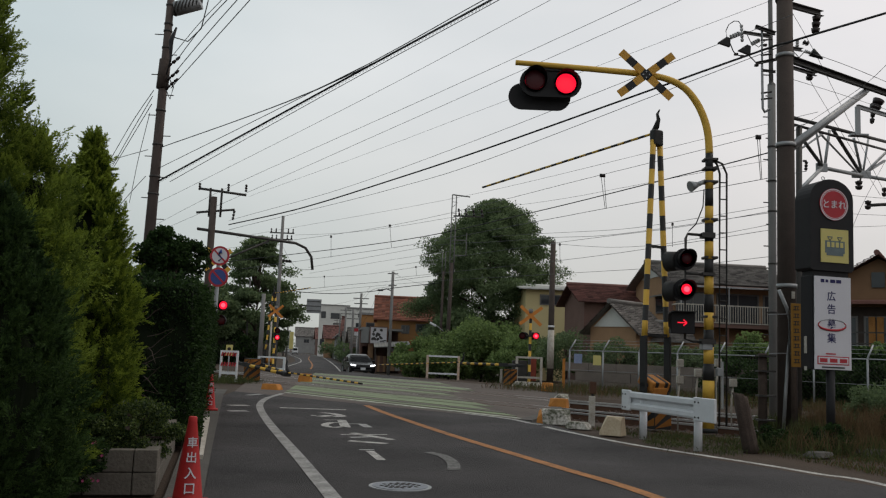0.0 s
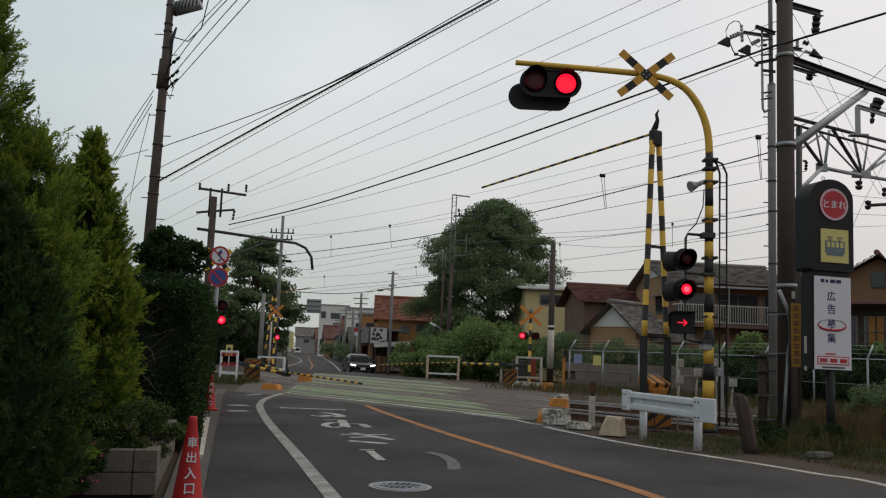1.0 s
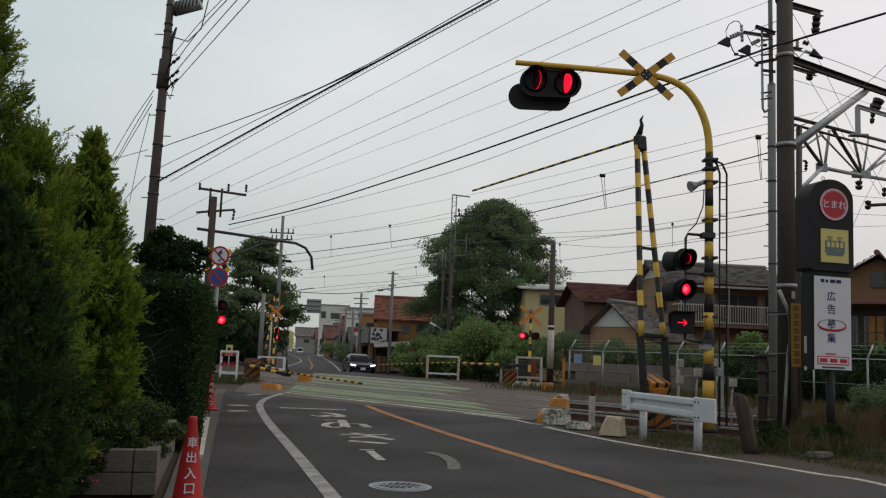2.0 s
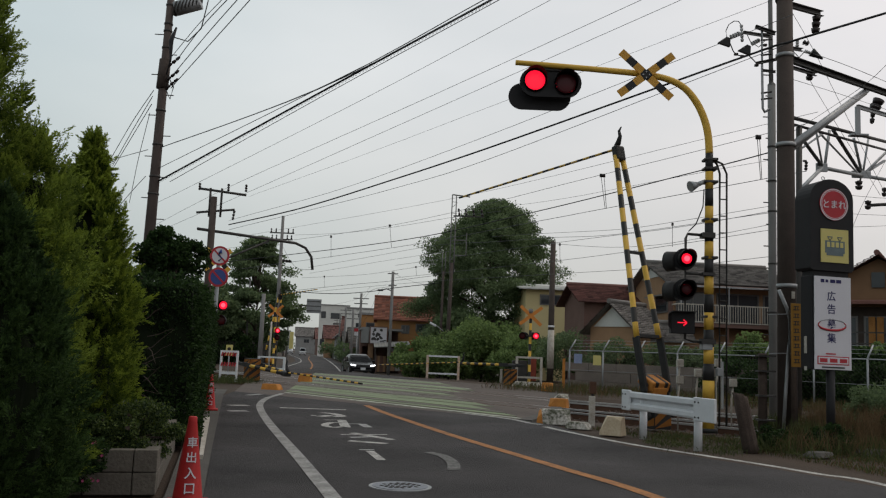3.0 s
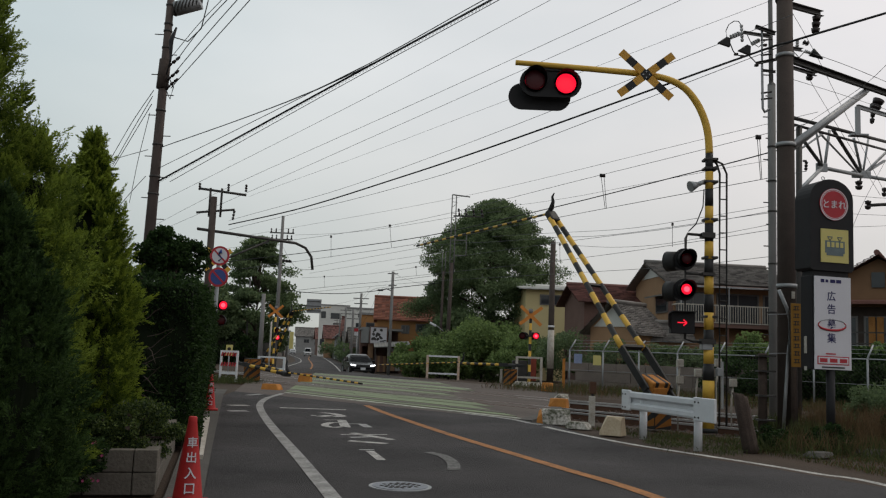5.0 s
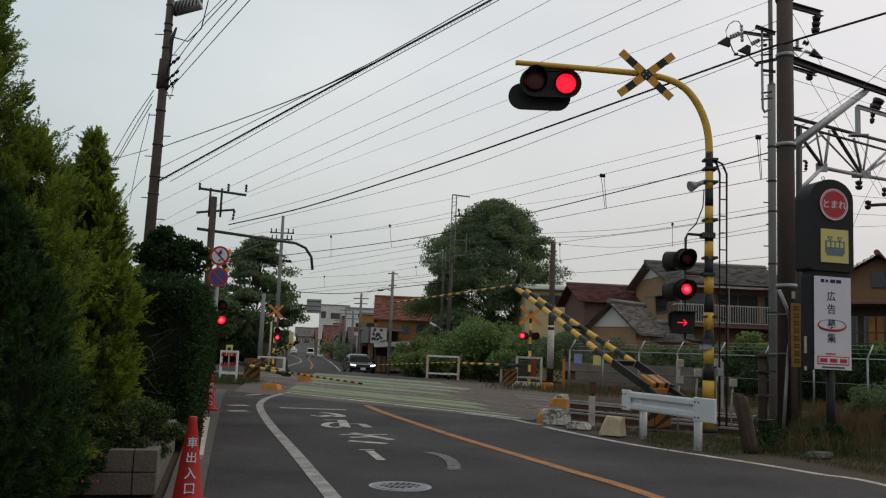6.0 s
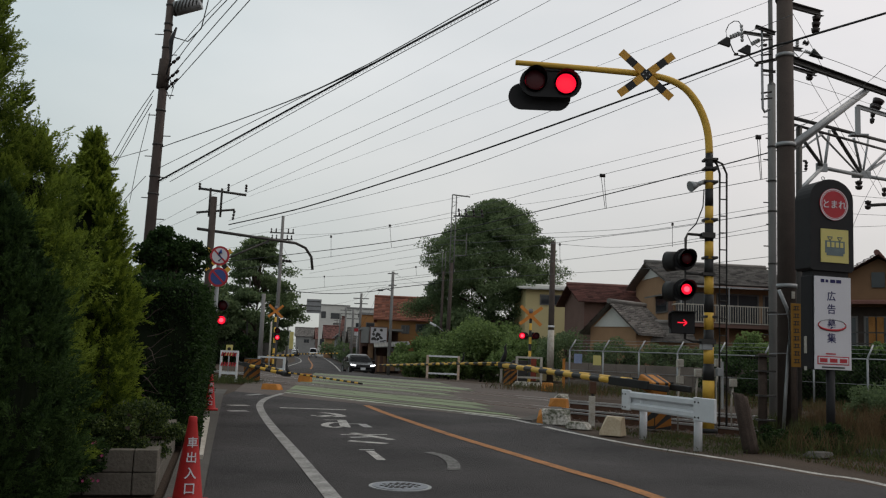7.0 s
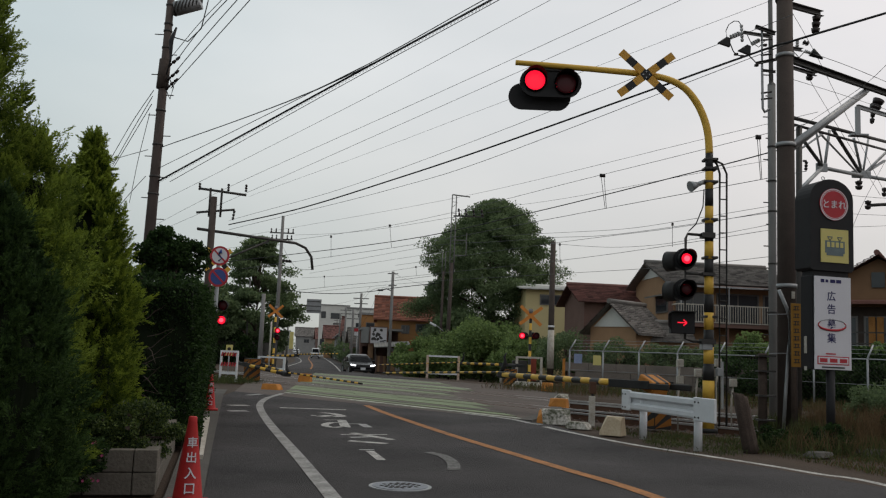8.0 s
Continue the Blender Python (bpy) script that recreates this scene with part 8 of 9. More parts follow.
# ---- low plants ----
def tufts(name, n, place, hgt, material, label, seed, thick=0.012, lean=0.35):
    """Blades of grass at places that place(rng, n) gives."""
    rng = np.random.default_rng(seed)
    np.random.seed(seed)
    c = place(rng, n)
    h = rng.uniform(0.4, 1.1, len(c)) * hgt
    d = rng.normal(size=(len(c), 3)) * lean + np.array([0, 0, 1.0])
    c[:, 2] += h / 2
    ob = leaves(name, c, d, h, thick, material)
    return tagged(ob, label, "grass", kind="stuff")


def strip(o0, o1, s0, s1, z=-0.05, power=1.0):
    def at(rng, n):
        o, s = o0 + (o1 - o0) * rng.uniform(0, 1, n) ** power, rng.uniform(s0, s1, n)
        # gathered in patches
        w = np.sin(o * 2.3 + 1.7 * np.sin(s * 1.1)) + np.sin(s * 1.9 + o) + rng.normal(0, 0.8, n)
        k = w > -0.3
        return np.stack([N.x * o + U.x * s, N.y * o + U.y * s, np.full(n, z)], axis=1)[k]
    return at


def verge(rng, n):
    t = rng.uniform(0, 1, n)
    along = np.array([5.75, 8.0, 0]) * (1 - t[:, None]) + np.array([2.6, 17.2, 0]) * t[:, None]
    along[:, 0] += 0.95 * np.sin(np.pi * np.clip(t, 0, 1)) + 0.15 + rng.uniform(0.0, 1.6, n)
    along[:, 2] = -0.05
    w = np.sin(along[:, 0] * 4 + 2 * np.sin(along[:, 1] * 2)) + rng.normal(0, 0.7, n)
    return along[w > -0.2]


tufts("grass", 5000, verge, 0.10, GRASS, "short green verge grass beside the road", 31)
tufts("dry_grass", 6000, verge, 0.09, DRYGRASS, "dry yellow-brown verge grass", 32)
tufts("grass", 16000, strip(12.7, 15.7, -8, 7.0), 0.36, GRASS, "green weeds beside the track", 33, 0.014)
tufts("dry_grass", 9000, strip(12.9, 15.8, -8, 6.6), 0.5, DRYGRASS, "tall brown dry weeds beside the track", 34, 0.012)
tufts("grass", 10000, strip(25, 31, -2, 25), 0.45, GRASS, "rough green weeds before the fence", 35, 0.02)
tufts("dry_grass", 9000, strip(24.6, 31, -4, 25), 0.45, DRYGRASS, "dry brown weeds before the fence", 36, 0.02)
tufts("grass", 5000, strip(14, 16.6, 26.8, 31), 0.3, GRASS, "low grass by the closed gate", 37)


def patch(x0, x1, y0, y1):
    def at(rng, n):
        x, y = rng.uniform(x0, x1, n), rng.uniform(y0, y1, n)
        k = np.sin(x * 5.1 + 2 * np.sin(y * 2.7)) + np.sin(y * 4.3 + x) + rng.normal(0, 0.7, n) > 0.1
        return np.stack([x, y, np.full(n, -0.05)], axis=1)[k]
    return at


tufts("dry_grass", 9000, patch(7.0, 9.4, 14.2, 18.0), 0.75, DRYGRASS, "tall reddish-brown dry weeds beside the sign", 38, 0.008, 0.3)
tufts("grass", 7000, patch(6.5, 8.4, 15.6, 19.0), 0.45, GRASS, "green weeds behind the sign post", 39, 0.010, 0.4)
tufts("grass", 7000, patch(3.4, 7.0, 12.9, 16.2), 0.13, GRASS, "low green verge weeds round the guard rail", 40, 0.012, 0.6)

for x, y, rx, rz, z, mt, sd in ((13.2, 31.5, 1.2, 0.9, 1.0, LEAF_TREE, 61), (14.7, 30.3, 1.2, 1.0, 1.0, LEAF_TREE, 62), (16.4, 30.6, 1.3, 1.0, 1.1, LEAF_TREE, 63), (11.6, 34.4, 1.1, 0.8, 0.9, LEAF_TREE, 64), (18.4, 31.4, 1.6, 1.1, 1.2, LEAF_TREE, 65), (8.4, 41.5, 1.3, 0.8, 1.5, LEAF_TREE, 41), (10.6, 40.0, 1.4, 0.8, 1.5, LEAF_TREE, 42), (12.6, 38.6, 1.2, 0.8, 1.3, LEAF_TREE, 43), (13.0, 36.4, 0.7, 0.75, 1.9, LEAF_LIGHT, 44), (14.6, 37.2, 1.0, 1.2, 1.6, LEAF_TREE, 45),
                             (16.9, 33.0, 1.2, 0.5, 2.0, LEAF_LIGHT, 46), (6.6, 45.5, 1.5, 1.1, 1.7, LEAF_TREE, 47), (17.5, 35.5, 1.5, 0.8, 0.9, LEAF_TREE, 48), (12.3, 33.2, 1.0, 0.5, 0.5, LEAF_TREE, 49), (15.6, 29.0, 1.3, 0.6, 0.6, LEAF_TREE, 50)):
    # nearer bushes get the darker leaf, which puts their shade into the colour
    mt = LEAF_HEDGE if mt is LEAF_TREE and y < 38 else mt
    crown_tree("bush", x, y, -0.1, 2.2, rx, rz, z, 5500, 0.13, "dense clipped garden bush behind the fence" if mt is LEAF_LIGHT else "dark green bush behind the fence", sd, mt, 26, 0.05, "bush")
crown_tree("bush", 0.6, 52, -0.3, 2.2, 1.4, 1.1, 1.2, 8000, 0.17, "leafy green bush by the white frame", 51, LEAF_LIGHT, 26, 0.05, "bush")
crown_tree("bush", 4.4, 50, -0.3, 2.2, 1.6, 1.2, 1.3, 8000, 0.17, "green bush by the far gate", 52, LEAF_LIGHT, 26, 0.05, "bush")
crown_tree("bush", 1.0, 66, -0.4, 4.6, 3.0, 2.2, 2.4, 14000, 0.26, "dark green shrubs under the large tree", 53, LEAF_TREE, 40, 0.1, "bush")
crown_tree("bush", 6.3, 60, -0.4, 3.6, 2.0, 1.5, 1.8, 9000, 0.22, "dark green shrubs beside the house", 54, LEAF_TREE, 30, 0.1, "bush")
crown_tree("broadleaf_tree", -17.5, 62, -0.4, 7, 3.0, 2.8, 3.4, 18000, 0.28, "dark green tree behind a wall", 55, LEAF_TREE, 45, 0.2)
crown_tree("broadleaf_tree", -16.6, 74, -0.4, 5.5, 2.2, 1.7, 2.4, 11000, 0.28, "dark green tree along the far road", 56, LEAF_TREE, 40, 0.2)


# ---- far street ----
def block(name, x, y, w, d, h, wall, label, windows=(), turn=0, z0=-0.4, parapet=True):
    b = thing(name, Matrix.Translation((x, y, z0)) @ pose(0, 0, 0, 0, 0, turn), label, "building", "far buildings")
    part("wall", box(bmesh.new(), (0, 0, h / 2), (w, d, h)), wall, b)
    if parapet:
        part("roof", box(bmesh.new(), (0, 0, h + 0.12), (w + 0.3, d + 0.3, 0.24)), STUCCO_GREY, b)
    for wx, wz, ww, wh in windows:
        win = part("window", box(bmesh.new(), (wx, -d / 2 - 0.01, wz), (ww + 0.15, 0.08, wh + 0.15)), FRAME, b)
        part("pane", box(bmesh.new(), (wx, -d / 2 - 0.06, wz), (ww, 0.02, wh)), WINDOW, win)
    return b


block("apartment_building", -26.2, 215, 7.2, 8, 12.3, STUCCO_WHITE, "pale grey flat-roofed building", [(-2.6, 10.0, 1.0, 1.5), (0.2, 9.8, 2.0, 1.3), (0.6, 6.6, 1.6, 1.2), (-2.3, 3.4, 1.6, 1.4)], 8)
block("apartment_building", -13.2, 150, 6.0, 9, 8.6, STUCCO_WHITE, "white flat-roofed building by the road", [(-1.0, 5.6, 0.8, 1.2), (1.4, 6.4, 1.2, 0.9), (-0.8, 3.0, 1.2, 1.2)], 8)
block("shop_building", -7.5, 99, 3.3, 8, 5.6, STUCCO_ORANGE, "orange-brown two-storey building by the road", [(-0.5, 4.3, 0.8, 0.8)], 6)
shop = thing("shop_building", Matrix.Translation((-5.0, 72, -0.4)) @ pose(0, 0, 0, 0, 0, 6), "low brown roadside shop with a picture board and awning", "building", "far buildings")
part("back_wall", box(bmesh.new(), (0.2, 5.6, 1.8), (3.4, 0.2, 3.6)), STUCCO_BROWN, shop)
part("side_wall", box(bmesh.new(), (-1.4, 3.0, 1.8), (0.2, 5.0, 3.6)), STUCCO_BROWN, shop)
part("party_wall", box(bmesh.new(), (1.85, 3.0, 1.3), (0.2, 5.0, 2.6)), STUCCO_BROWN, shop)
part("flat_roof", box(bmesh.new(), (0.2, 2.9, 3.5), (3.6, 5.5, 0.16)), STUCCO_GREY, shop)
part("pier", box(bmesh.new(), (-0.62, 0.4, 1.15), (0.42, 0.3, 2.3)), STUCCO_TAN, shop, "pale plastered pier")
part("door_post", box(bmesh.new(), (-1.42, 0.4, 1.15), (0.12, 0.2, 2.3)), STUCCO_BROWN, shop)
part("lintel", box(bmesh.new(), (0.2, 0.4, 2.2), (3.4, 0.24, 0.16)), STUCCO_BROWN, shop)
side_board = part("side_board", box(bmesh.new(), (-1.12, 0.1, 3.0), (0.78, 0.1, 1.3), pose(0, 0, 0, 0, 0, -38)), STUCCO_GREY, shop, "plain grey side board")
picture = part("picture_board", box(bmesh.new(), (-0.02, -0.1, 3.0), (1.36, 0.08, 1.32)), SIGNWHITE, shop, "white board with dark shapes")
for bx, bz, bw, bh in ((-0.02, 3.68, 1.46, 0.07), (-0.02, 2.32, 1.46, 0.07), (-0.72, 3.0, 0.07, 1.3), (0.68, 3.0, 0.07, 1.3)):
    part("board_frame", box(bmesh.new(), (bx, -0.12, bz), (bw, 0.12, bh)), STUCCO_BROWN, picture)
rngp = random.Random(9)
for i in range(22):
    bm = bmesh.new()
    cx0, cz0, rr = -0.1 + rngp.uniform(-0.42, 0.3), 3.1 + rngp.uniform(-0.45, 0.38), rngp.uniform(0.05, 0.17)
    bm.faces.new([bm.verts.new((cx0 + rr * rngp.uniform(0.4, 1.1) * math.cos(k * 0.9), -0.146 - i * 0.0004, cz0 + rr * rngp.uniform(0.5, 1.3) * math.sin(k * 0.9))) for k in range(7)])
    part("print_patch", bm, STEELDARK, picture)
part("letter_bar", box(bmesh.new(), (0.36, -0.148, 2.55), (0.5, 0.008, 0.1), pose(0, 0, 0, 0, -12, 0)), STEELDARK, picture)
bm = box(bmesh.new(), (1.05, -1.1, 2.3), (2.9, 2.4, 0.05), pose(0, 0, 0, 9, -4, 0))
part("awning", bm, CONCRETE, shop, "grey sloping corrugated awning")
for i in range(12):
    part("awning_rib", box(bmesh.new(), (-0.28 + i * 0.24, -1.1, 2.345 + (i - 5.5) * 0.0168), (0.05, 2.4, 0.04), pose(0, 0, 0, 9, -4, 0)), STUCCO_GREY, shop)
part("awning_post", box(bmesh.new(), (0.75, -2.2, 1.03), (0.14, 0.1, 2.06)), WHITEOLD, shop, "white awning post")
part("awning_post", box(bmesh.new(), (-0.3, -2.2, 1.0), (0.08, 0.08, 2.0)), STEELDARK, shop)
part("awning_post", box(bmesh.new(), (2.3, -2.2, 1.06), (0.08, 0.08, 2.1)), STEELDARK, shop)
for i in range(3):
    part("shutter_panel", box(bmesh.new(), (1.12 + i * 0.44, -1.6, 0.95), (0.40, 0.06, 1.5)), STUCCO_TAN if i != 1 else CONCRETE, shop, "pale boarded panel")
part("shutter_band", box(bmesh.new(), (1.55, -1.6, 1.86), (1.4, 0.08, 0.28)), STUCCO_GREY, shop)
for i in range(4):
    part("stacked_board", box(bmesh.new(), (-0.2 + i * 0.24, -1.2 + 0.1 * i, 0.7), (0.2, 0.06, 1.4 - 0.12 * (i % 2)), pose(0, 0, 0, -5, 0, 0)), (STUCCO_BROWN, STUCCO_TAN)[i % 2], shop)
for i in range(11):
    y = 132 + i * 15
    cx = -17.6 - (y - 115) * 0.19
    r = random.Random(100 + i)
    side = 1 if i % 2 else -1
    house("house", cx + side * (8.9 + r.uniform(0.0, 1.4)) - (3.5 if side < 0 else 0), y + 10, -0.4, 6.5, 8, r.uniform(4.0, 5.4), r.uniform(6.0, 7.6), r.choice([STUCCO_GREY, STUCCO_TAN, STUCCO_WHITE, STUCCO_BROWN]), r.choice([TILEGREY, TILERED]),
          "small two-storey house along the far road", turn=r.uniform(2, 14), along=r.choice(["x", "y"]), windows=[(-1.5, 3.4, 1.4, 1.0), (1.3, 3.4, 1.4, 1.0)])
house("house", -47, 330, -0.4, 14, 9, 6.5, 9.5, STUCCO_GREY, TILEGREY, "grey house closing the view down the road", turn=8, windows=[(-3, 4.5, 1.8, 1.2), (2, 4.5, 1.8, 1.2)])
for i, (x, y, h) in enumerate(((-7.7, 84, 7.2), (-9.2, 92, 6.0), (-12.9, 119, 7.6), (-17.2, 150, 8), (-22.4, 190, 8.5), (-21.9, 126, 7.5), (-17.2, 88, 8.0), (-33, 185, 8.5))):
    p = pole("utility_pole", x, y, -0.4, h, 0.15, 0.11, POLEGREY, "grey utility pole along the far road")
    part("crossarm", box(bmesh.new(), (0, 0, h - 0.5), (1.5, 0.08, 0.08)), STEELDARK, p)
    part("crossarm", box(bmesh.new(), (0, 0, h - 1.0), (1.3, 0.08, 0.08)), STEELDARK, p)
board = thing("road_board", Matrix.Translation((-9.6, 66, -0.4)), "grey backed road direction board", "sign")
part("panel", box(bmesh.new(), (0.0, 0, 4.9), (1.1, 0.06, 1.05)), STEELGREY, board)
for i in range(3):
    part("stiffener", box(bmesh.new(), (0, -0.05, 4.55 + i * 0.35), (1.1, 0.03, 0.05)), STEELDARK, board)
part("arm", rod(bmesh.new(), (0.5, 0.1, 4.9), (-3.2, 0.1, 4.9), 0.05), STEELDARK, board)
part("sign_post", rod(bmesh.new(), (-3.2, 0.1, 0), (-3.2, 0.1, 5.4), 0.08), STEELDARK, board)
pole("utility_pole", -11.82, 58, -0.4, 5.2, 0.17, 0.13, POLEGREY, "pale concrete pole with a banded base beyond the far gate")
pole("utility_pole", -10.03, 52, -0.3, 3.1, 0.06, 0.05, WHITEOLD, "thin white post beyond the far gate")
pole("utility_pole", -14.11, 64, -0.4, 6.5, 0.08, 0.06, POLEGREY, "thin grey pole behind the garden wall")
yb2 = thing("banner", Matrix.Translation((-10.14, 60, -0.4)), "narrow yellow banner on a pole", "banner")
part("cloth", box(bmesh.new(), (0, 0, 2.2), (0.26, 0.02, 1.15)), SIGNYELLOW, yb2)
part("banner_pole", rod(bmesh.new(), (-0.15, 0, 0), (-0.15, 0, 2.9), 0.02), STEELGREY, yb2)
lw = tagged(new("garden_wall"), "grey concrete garden wall behind the far gate", "wall", kind="structure")
for i in range(8):
    part("wall_panel", box(bmesh.new(), (-19.8 + i * 1.0, 62 + i * 0.2, 0.75), (0.98, 0.12, 1.7)), CONCDARK, lw)
for i in range(14):
    part("wall_panel", box(bmesh.new(), (-7.0 - i * 0.475, 78 + i * 3.4, 0.05), (0.2, 3.38, 0.9), pose(0, 0, 0, 0, 0, 8)), CONCDARK, lw)
house("house", -8.7, 106, -0.4, 4.0, 5, 2.9, 4.3, STUCCO_BROWN, TILEGREY, "low dark house before the white building", turn=10, windows=[(0, 1.4, 1.4, 1.2)])
house("house", -21.6, 184, -0.4, 5.0, 5, 4.4, 6.6, STUCCO_TAN, TILERED, "low house with a red-brown roof down the road", turn=10, windows=[(0, 1.5, 1.6, 1.2)])
house("house", -7.7, 95, -0.4, 2.4, 4, 2.4, 3.5, STUCCO_GREY, TILEGREY, "small grey shed beside the far road", turn=8)
house("house", -17.0, 161, -0.4, 4.2, 5, 4.2, 5.9, STUCCO_GREY, TILEGREY, "narrow grey house along the far road", turn=10, along="y", windows=[(0, 3.2, 1.4, 1.0), (0, 1.2, 1.8, 1.2)])
house("house", -12.9, 137, -0.4, 3.8, 5, 3.0, 4.4, STUCCO_BROWN, TILEGREY, "low dark house behind the garden wall", turn=10, windows=[(0, 1.5, 2.0, 1.2)])
for i in range(16):
    part("wall_panel", box(bmesh.new(), (-13.45 - i * 0.72, 124 + i * 4.8, 0.15), (0.2, 4.76, 1.1), pose(0, 0, 0, 0, 0, 8.5)), CONCDARK, lw)
for i, (x, y, r) in enumerate(((-16.2, 150, 1.3), (-21.6, 176, 1.8), (-24.4, 190, 1.6), (-9.2, 98, 1.1), (-11.4, 112, 1.4), (-12.8, 124, 1.5), (-7.0, 86, 0.9), (-14.6, 138, 1.8), (-30.5, 172, 2.0), (-23.4, 118, 2.2), (-20.2, 100, 1.8), (-17.6, 84, 1.5))):
    crown_tree("bush", x, y, -0.4, 2 * r, r, r * 0.9, r, 2500, 0.22, "leafy green garden bush along the far road", 70 + i, LEAF_TREE, 18, 0.08, "bush")
red = thing("shop_sign", Matrix.Translation((-8.3, 88, -0.4)), "small red shop sign on a pole", "sign")
part("panel", box(bmesh.new(), (0, 0, 3.75), (0.62, 0.12, 0.3)), REDSIGN, red)
part("panel", box(bmesh.new(), (0, 0, 3.36), (0.55, 0.12, 0.34)), SIGNWHITE, red, "pale lower panel")
part("sign_post", rod(bmesh.new(), (0, 0.1, 0), (0, 0.1, 3.9), 0.05), STEELGREY, red)
crown_tree("bush", 7.9, 14.6, -0.05, 0.9, 0.55, 0.34, 0.32, 9000, 0.045, "low green weed clump beside the sign", 91, LEAF_HEDGE, 30, 0.02, "bush")
crown_tree("bush", 9.2, 15.2, -0.05, 1.1, 0.8, 0.42, 0.4, 10000, 0.05, "dark green brambles at the trackside", 92, LEAF_HEDGE, 34, 0.02, "bush")
crown_tree("bush", 8.4, 13.3, -0.05, 0.6, 0.5, 0.22, 0.2, 6000, 0.04, "low green weeds at the trackside", 93, LEAF_HEDGE, 24, 0.02, "bush")
for i in range(4, 9):
    x, y = on_rail(30.3, 23.5 - i * 1.9)
    crown_tree("bush", x, y, -0.1, 1.6, 0.95, 0.62 + 0.12 * (i % 3), 0.72, 3500, 0.11, "dark green bush growing behind the fence", 110 + i, LEAF_HEDGE, 20, 0.04, "bush")

# bare twigs in the gap at the end of the hedge
end_hedge = bpy.data.objects["hedge"]
rngt = random.Random(4)
bm = bmesh.new()
for i in range(16):
    p = Vector((-3.62 + rngt.uniform(-0.12, 0.06), 10.78, rngt.uniform(0.45, 1.6)))
    pts = [p.copy()]
    d = Vector((rngt.uniform(0.1, 1.0), -0.25, rngt.uniform(-0.3, 0.8))).normalized()
    for k in range(5):
        p = p + d * rngt.uniform(0.05, 0.10) + Vector((0, 0, rngt.uniform(-0.02, 0.02)))
        pts.append(p.copy())
    tube(bm, pts, [0.007, 0.006, 0.005, 0.004, 0.003, 0.002], seg=5)
part("bare_twigs", bm, WOODPOLE, end_hedge, "bare brown twigs")

# unseen plain wall added left behind the camera, to block sky light from the near left
part("wall_body", box(bmesh.new(), (-3.3, -3.2, 2.2), (0.2, 12.5, 4.6)), CONCDARK, tagged(new("unseen_shade_wall"), "unseen plain dark wall added to shade the near left", "wall", kind="structure"))
for i, (x, y, z0, rx, rz, n, lf, lb) in enumerate(((9.9, 18.8, -0.05, 1.0, 0.6, 12000, 0.06, "dark brambles before the track fence"), (11.2, 18.3, -0.05, 1.2, 0.8, 12000, 0.06, "dark brambles before the track fence"), 
                                              (-13.6, 64, -0.4, 1.2, 1.1, 4500, 0.18, "dark shrub below the street tree"), (-15.2, 63, -0.4, 1.8, 1.5, 5000, 0.18, "dark shrub below the street tree"))):
    crown_tree("bush", x, y, z0, 2 * rz, rx, rz, rz * 0.9, n, lf, lb, 140 + i, LEAF_TREE if i < 2 else LEAF_HEDGE, 30, 0.04, "bush")
crown_tree("bush", 14.9, 30.4, -0.1, 2.0, 2.3, 0.85, 0.9, 10000, 0.13, "dark shrubs before the tan house", 150, LEAF_HEDGE, 40, 0.06, "bush")
crown_tree("bush", 6.35, 14.35, -0.05, 0.5, 0.4, 0.24, 0.2, 5000, 0.04, "low green weeds beside the sign post", 151, LEAF_HEDGE, 20, 0.01, "bush")
crown_tree("bush", 5.35, 14.3, -0.05, 0.4, 0.32, 0.2, 0.16, 4000, 0.035, "low green weeds beside the wooden post", 152, LEAF_HEDGE, 18, 0.01, "bush")
for i, (x, y, s, a) in enumerate(((6.9, 13.9, (0.62, 0.3, 0.10), 20), (7.5, 13.8, (0.5, 0.34, 0.12), -15), (5.75, 13.3, (0.46, 0.3, 0.08), 35))):
    kerb_block(x, y, s, a, CONCDARK, "broken flat concrete slab lying in the weeds", 60 + i)


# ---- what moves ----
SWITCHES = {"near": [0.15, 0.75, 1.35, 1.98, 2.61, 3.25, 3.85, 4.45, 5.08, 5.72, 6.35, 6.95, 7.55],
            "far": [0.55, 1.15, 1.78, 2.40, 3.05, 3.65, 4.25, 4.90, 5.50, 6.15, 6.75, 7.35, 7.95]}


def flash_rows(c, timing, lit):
    """The disc turns by half a round at each switch, in three short steps, to imitate the lamp going on and off."""
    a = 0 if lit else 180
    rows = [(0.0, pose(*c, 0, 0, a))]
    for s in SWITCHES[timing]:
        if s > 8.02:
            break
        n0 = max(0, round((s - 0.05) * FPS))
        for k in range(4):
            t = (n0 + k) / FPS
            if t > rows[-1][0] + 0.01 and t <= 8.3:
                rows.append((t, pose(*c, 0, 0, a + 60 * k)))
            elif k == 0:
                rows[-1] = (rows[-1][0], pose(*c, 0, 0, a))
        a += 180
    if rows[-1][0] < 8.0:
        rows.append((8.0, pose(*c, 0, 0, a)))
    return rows


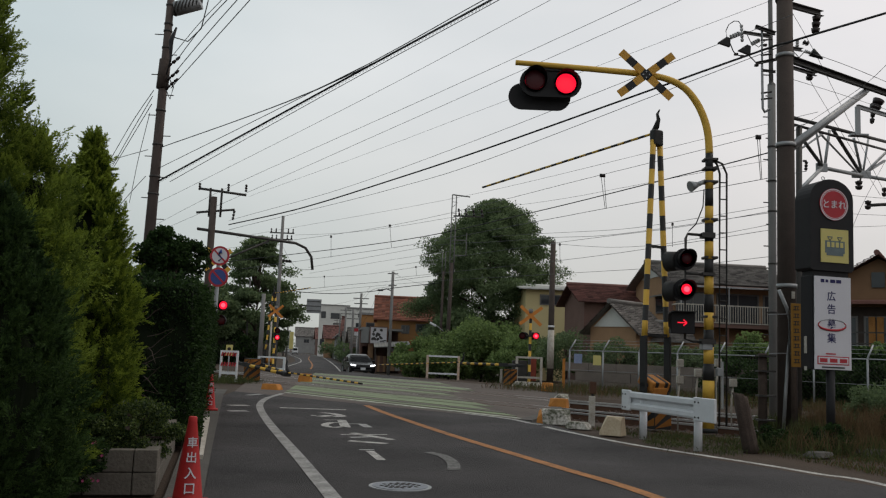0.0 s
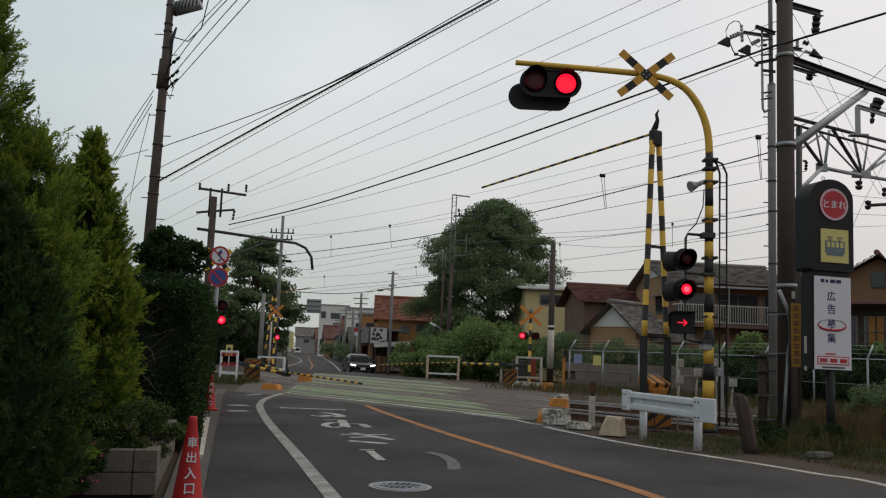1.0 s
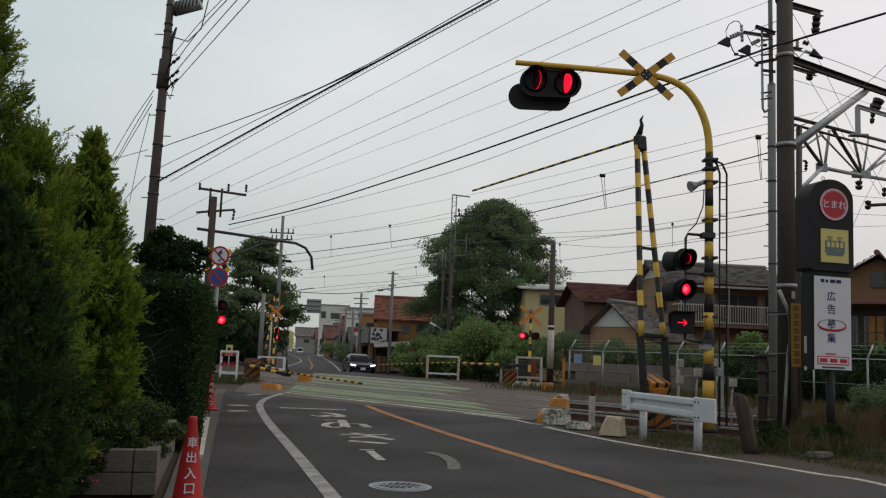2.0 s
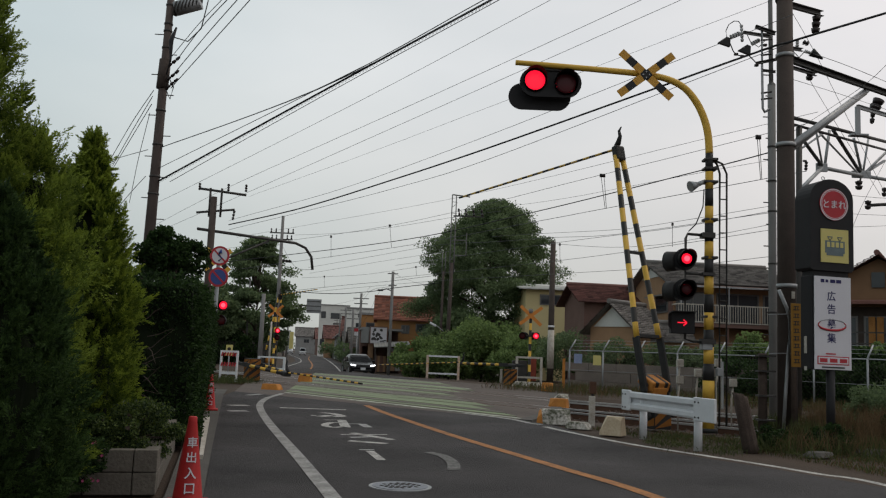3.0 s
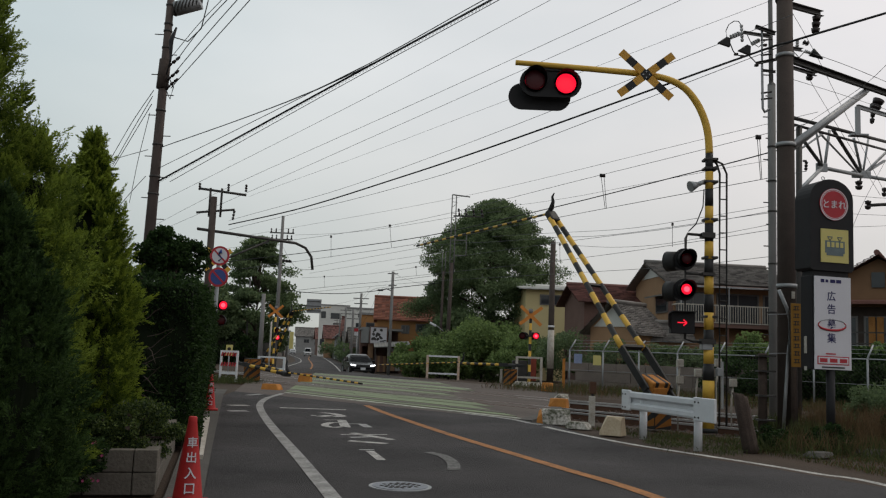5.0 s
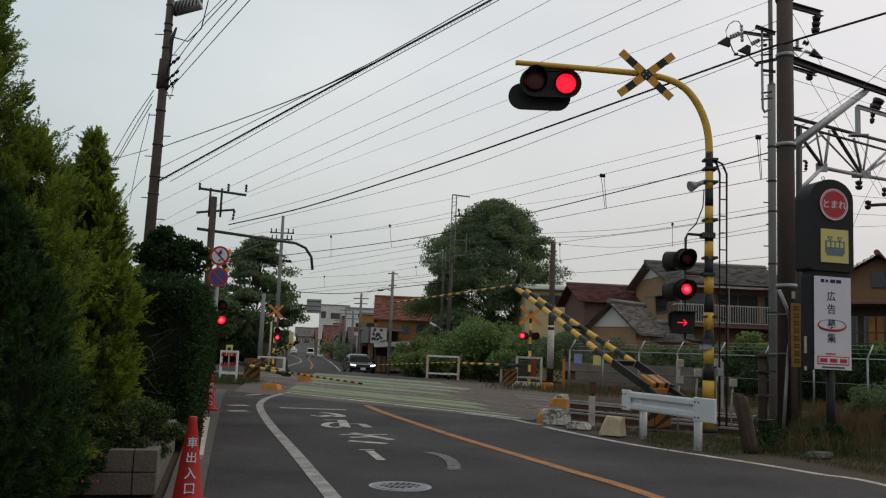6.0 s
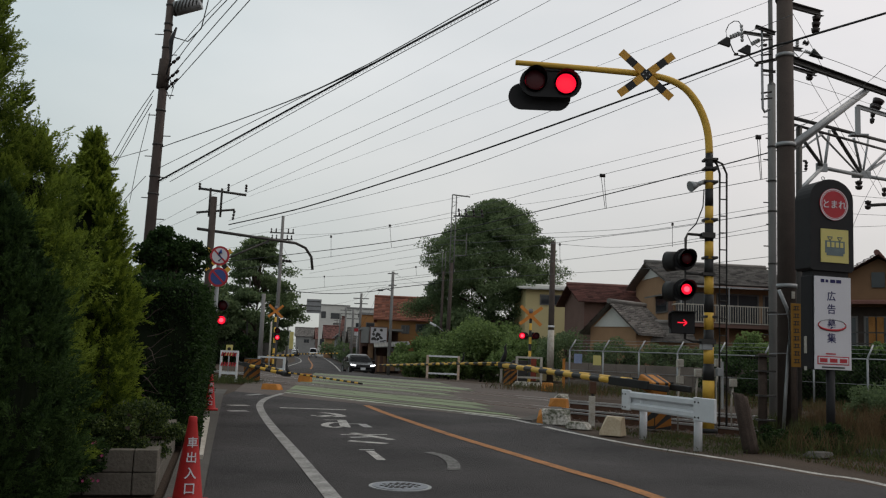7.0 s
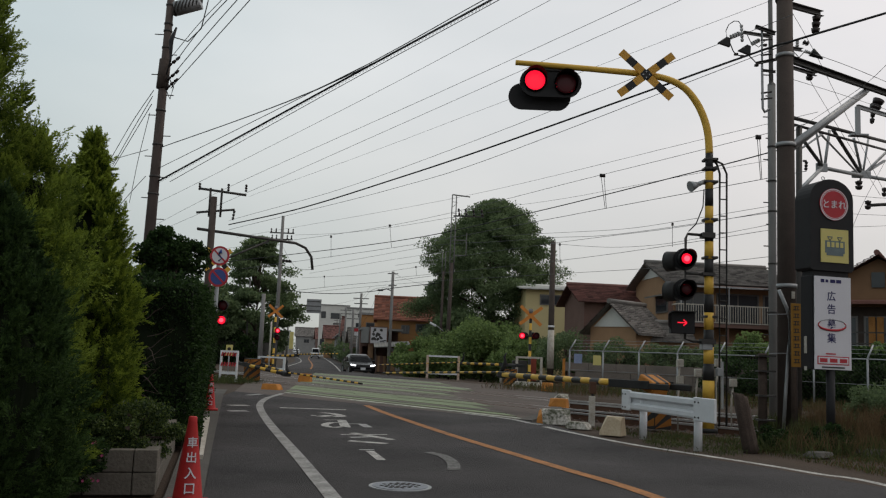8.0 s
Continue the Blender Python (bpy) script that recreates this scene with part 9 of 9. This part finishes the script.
def motions():
    angles = [(0.0, 89.5), (0.6, 89.5), (1.0, 89.2), (1.3, 88.3), (1.5, 87.2), (1.7, 86.0), (2.2, 83.0), (2.8, 78.7), (3.0, 76.8), (3.5, 71.8), (4.0, 65.3), (4.5, 57.8),
              (4.7, 54.3), (5.2, 44.0), (5.5, 37.2), (5.8, 30.0), (6.0, 25.0), (6.5, 12.5), (6.7, 8.0), (7.0, 2.6), (7.2, 0.4), (7.35, -0.4), (7.6, 0.0), (8.0, 0.0)]
    arm, tip = arm_rows(angles, ARM_LEN)
    walk(near_arm, arm)
    walk(near_tip, tip)
    arm, tip = arm_rows([(0.0, -6.0), (8.0, -6.0)], 2.4, 0.64, 2.2)
    walk(left_arm, arm)
    walk(left_tip, tip)
    arm, tip = arm_rows([(0.0, 88.0), (1.0, 87.5), (2.0, 83.0), (3.0, 75.0), (3.5, 70.0), (4.0, 63.0), (4.7, 52.0), (5.2, 38.0), (5.8, 19.5), (6.0, 14.0), (6.3, 8.6), (6.7, 4.4), (7.0, 2.5), (7.3, 2.2), (8.0, 2.2)], 3.9, 1.09, -1.8)
    walk(far_left_arm, arm)
    walk(far_left_tip, tip)
    arm, tip = arm_rows([(0.0, -0.5), (8.0, -0.5)], 3.2, 0.95, 3.2)
    walk(far_right_arm, arm)
    walk(far_right_tip, tip)
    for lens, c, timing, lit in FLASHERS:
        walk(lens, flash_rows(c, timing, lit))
    walk(van_a, [(0.0, pose(-39.34, 240, -0.4, 0, 0, 9)), (3.5, pose(-32.02, 208, -0.4, 0, 0, 9)), (4.5, pose(-29.91, 198, -0.4, 0, 0, 9)), (6.0, pose(-26.52, 181, -0.4, 0, 0, 9)), (7.5, pose(-23.44, 165, -0.4, 0, 0, 9)), (8.0, pose(-22.52, 160, -0.4, 0, 0, 9))])
    walk(van_b, [(0.0, pose(-52, 300, -0.4, 0, 0, 9)), (5.0, pose(-40, 240, -0.4, 0, 0, 9)), (8.0, pose(-34.5, 212, -0.4, 0, 0, 9))])


motions()
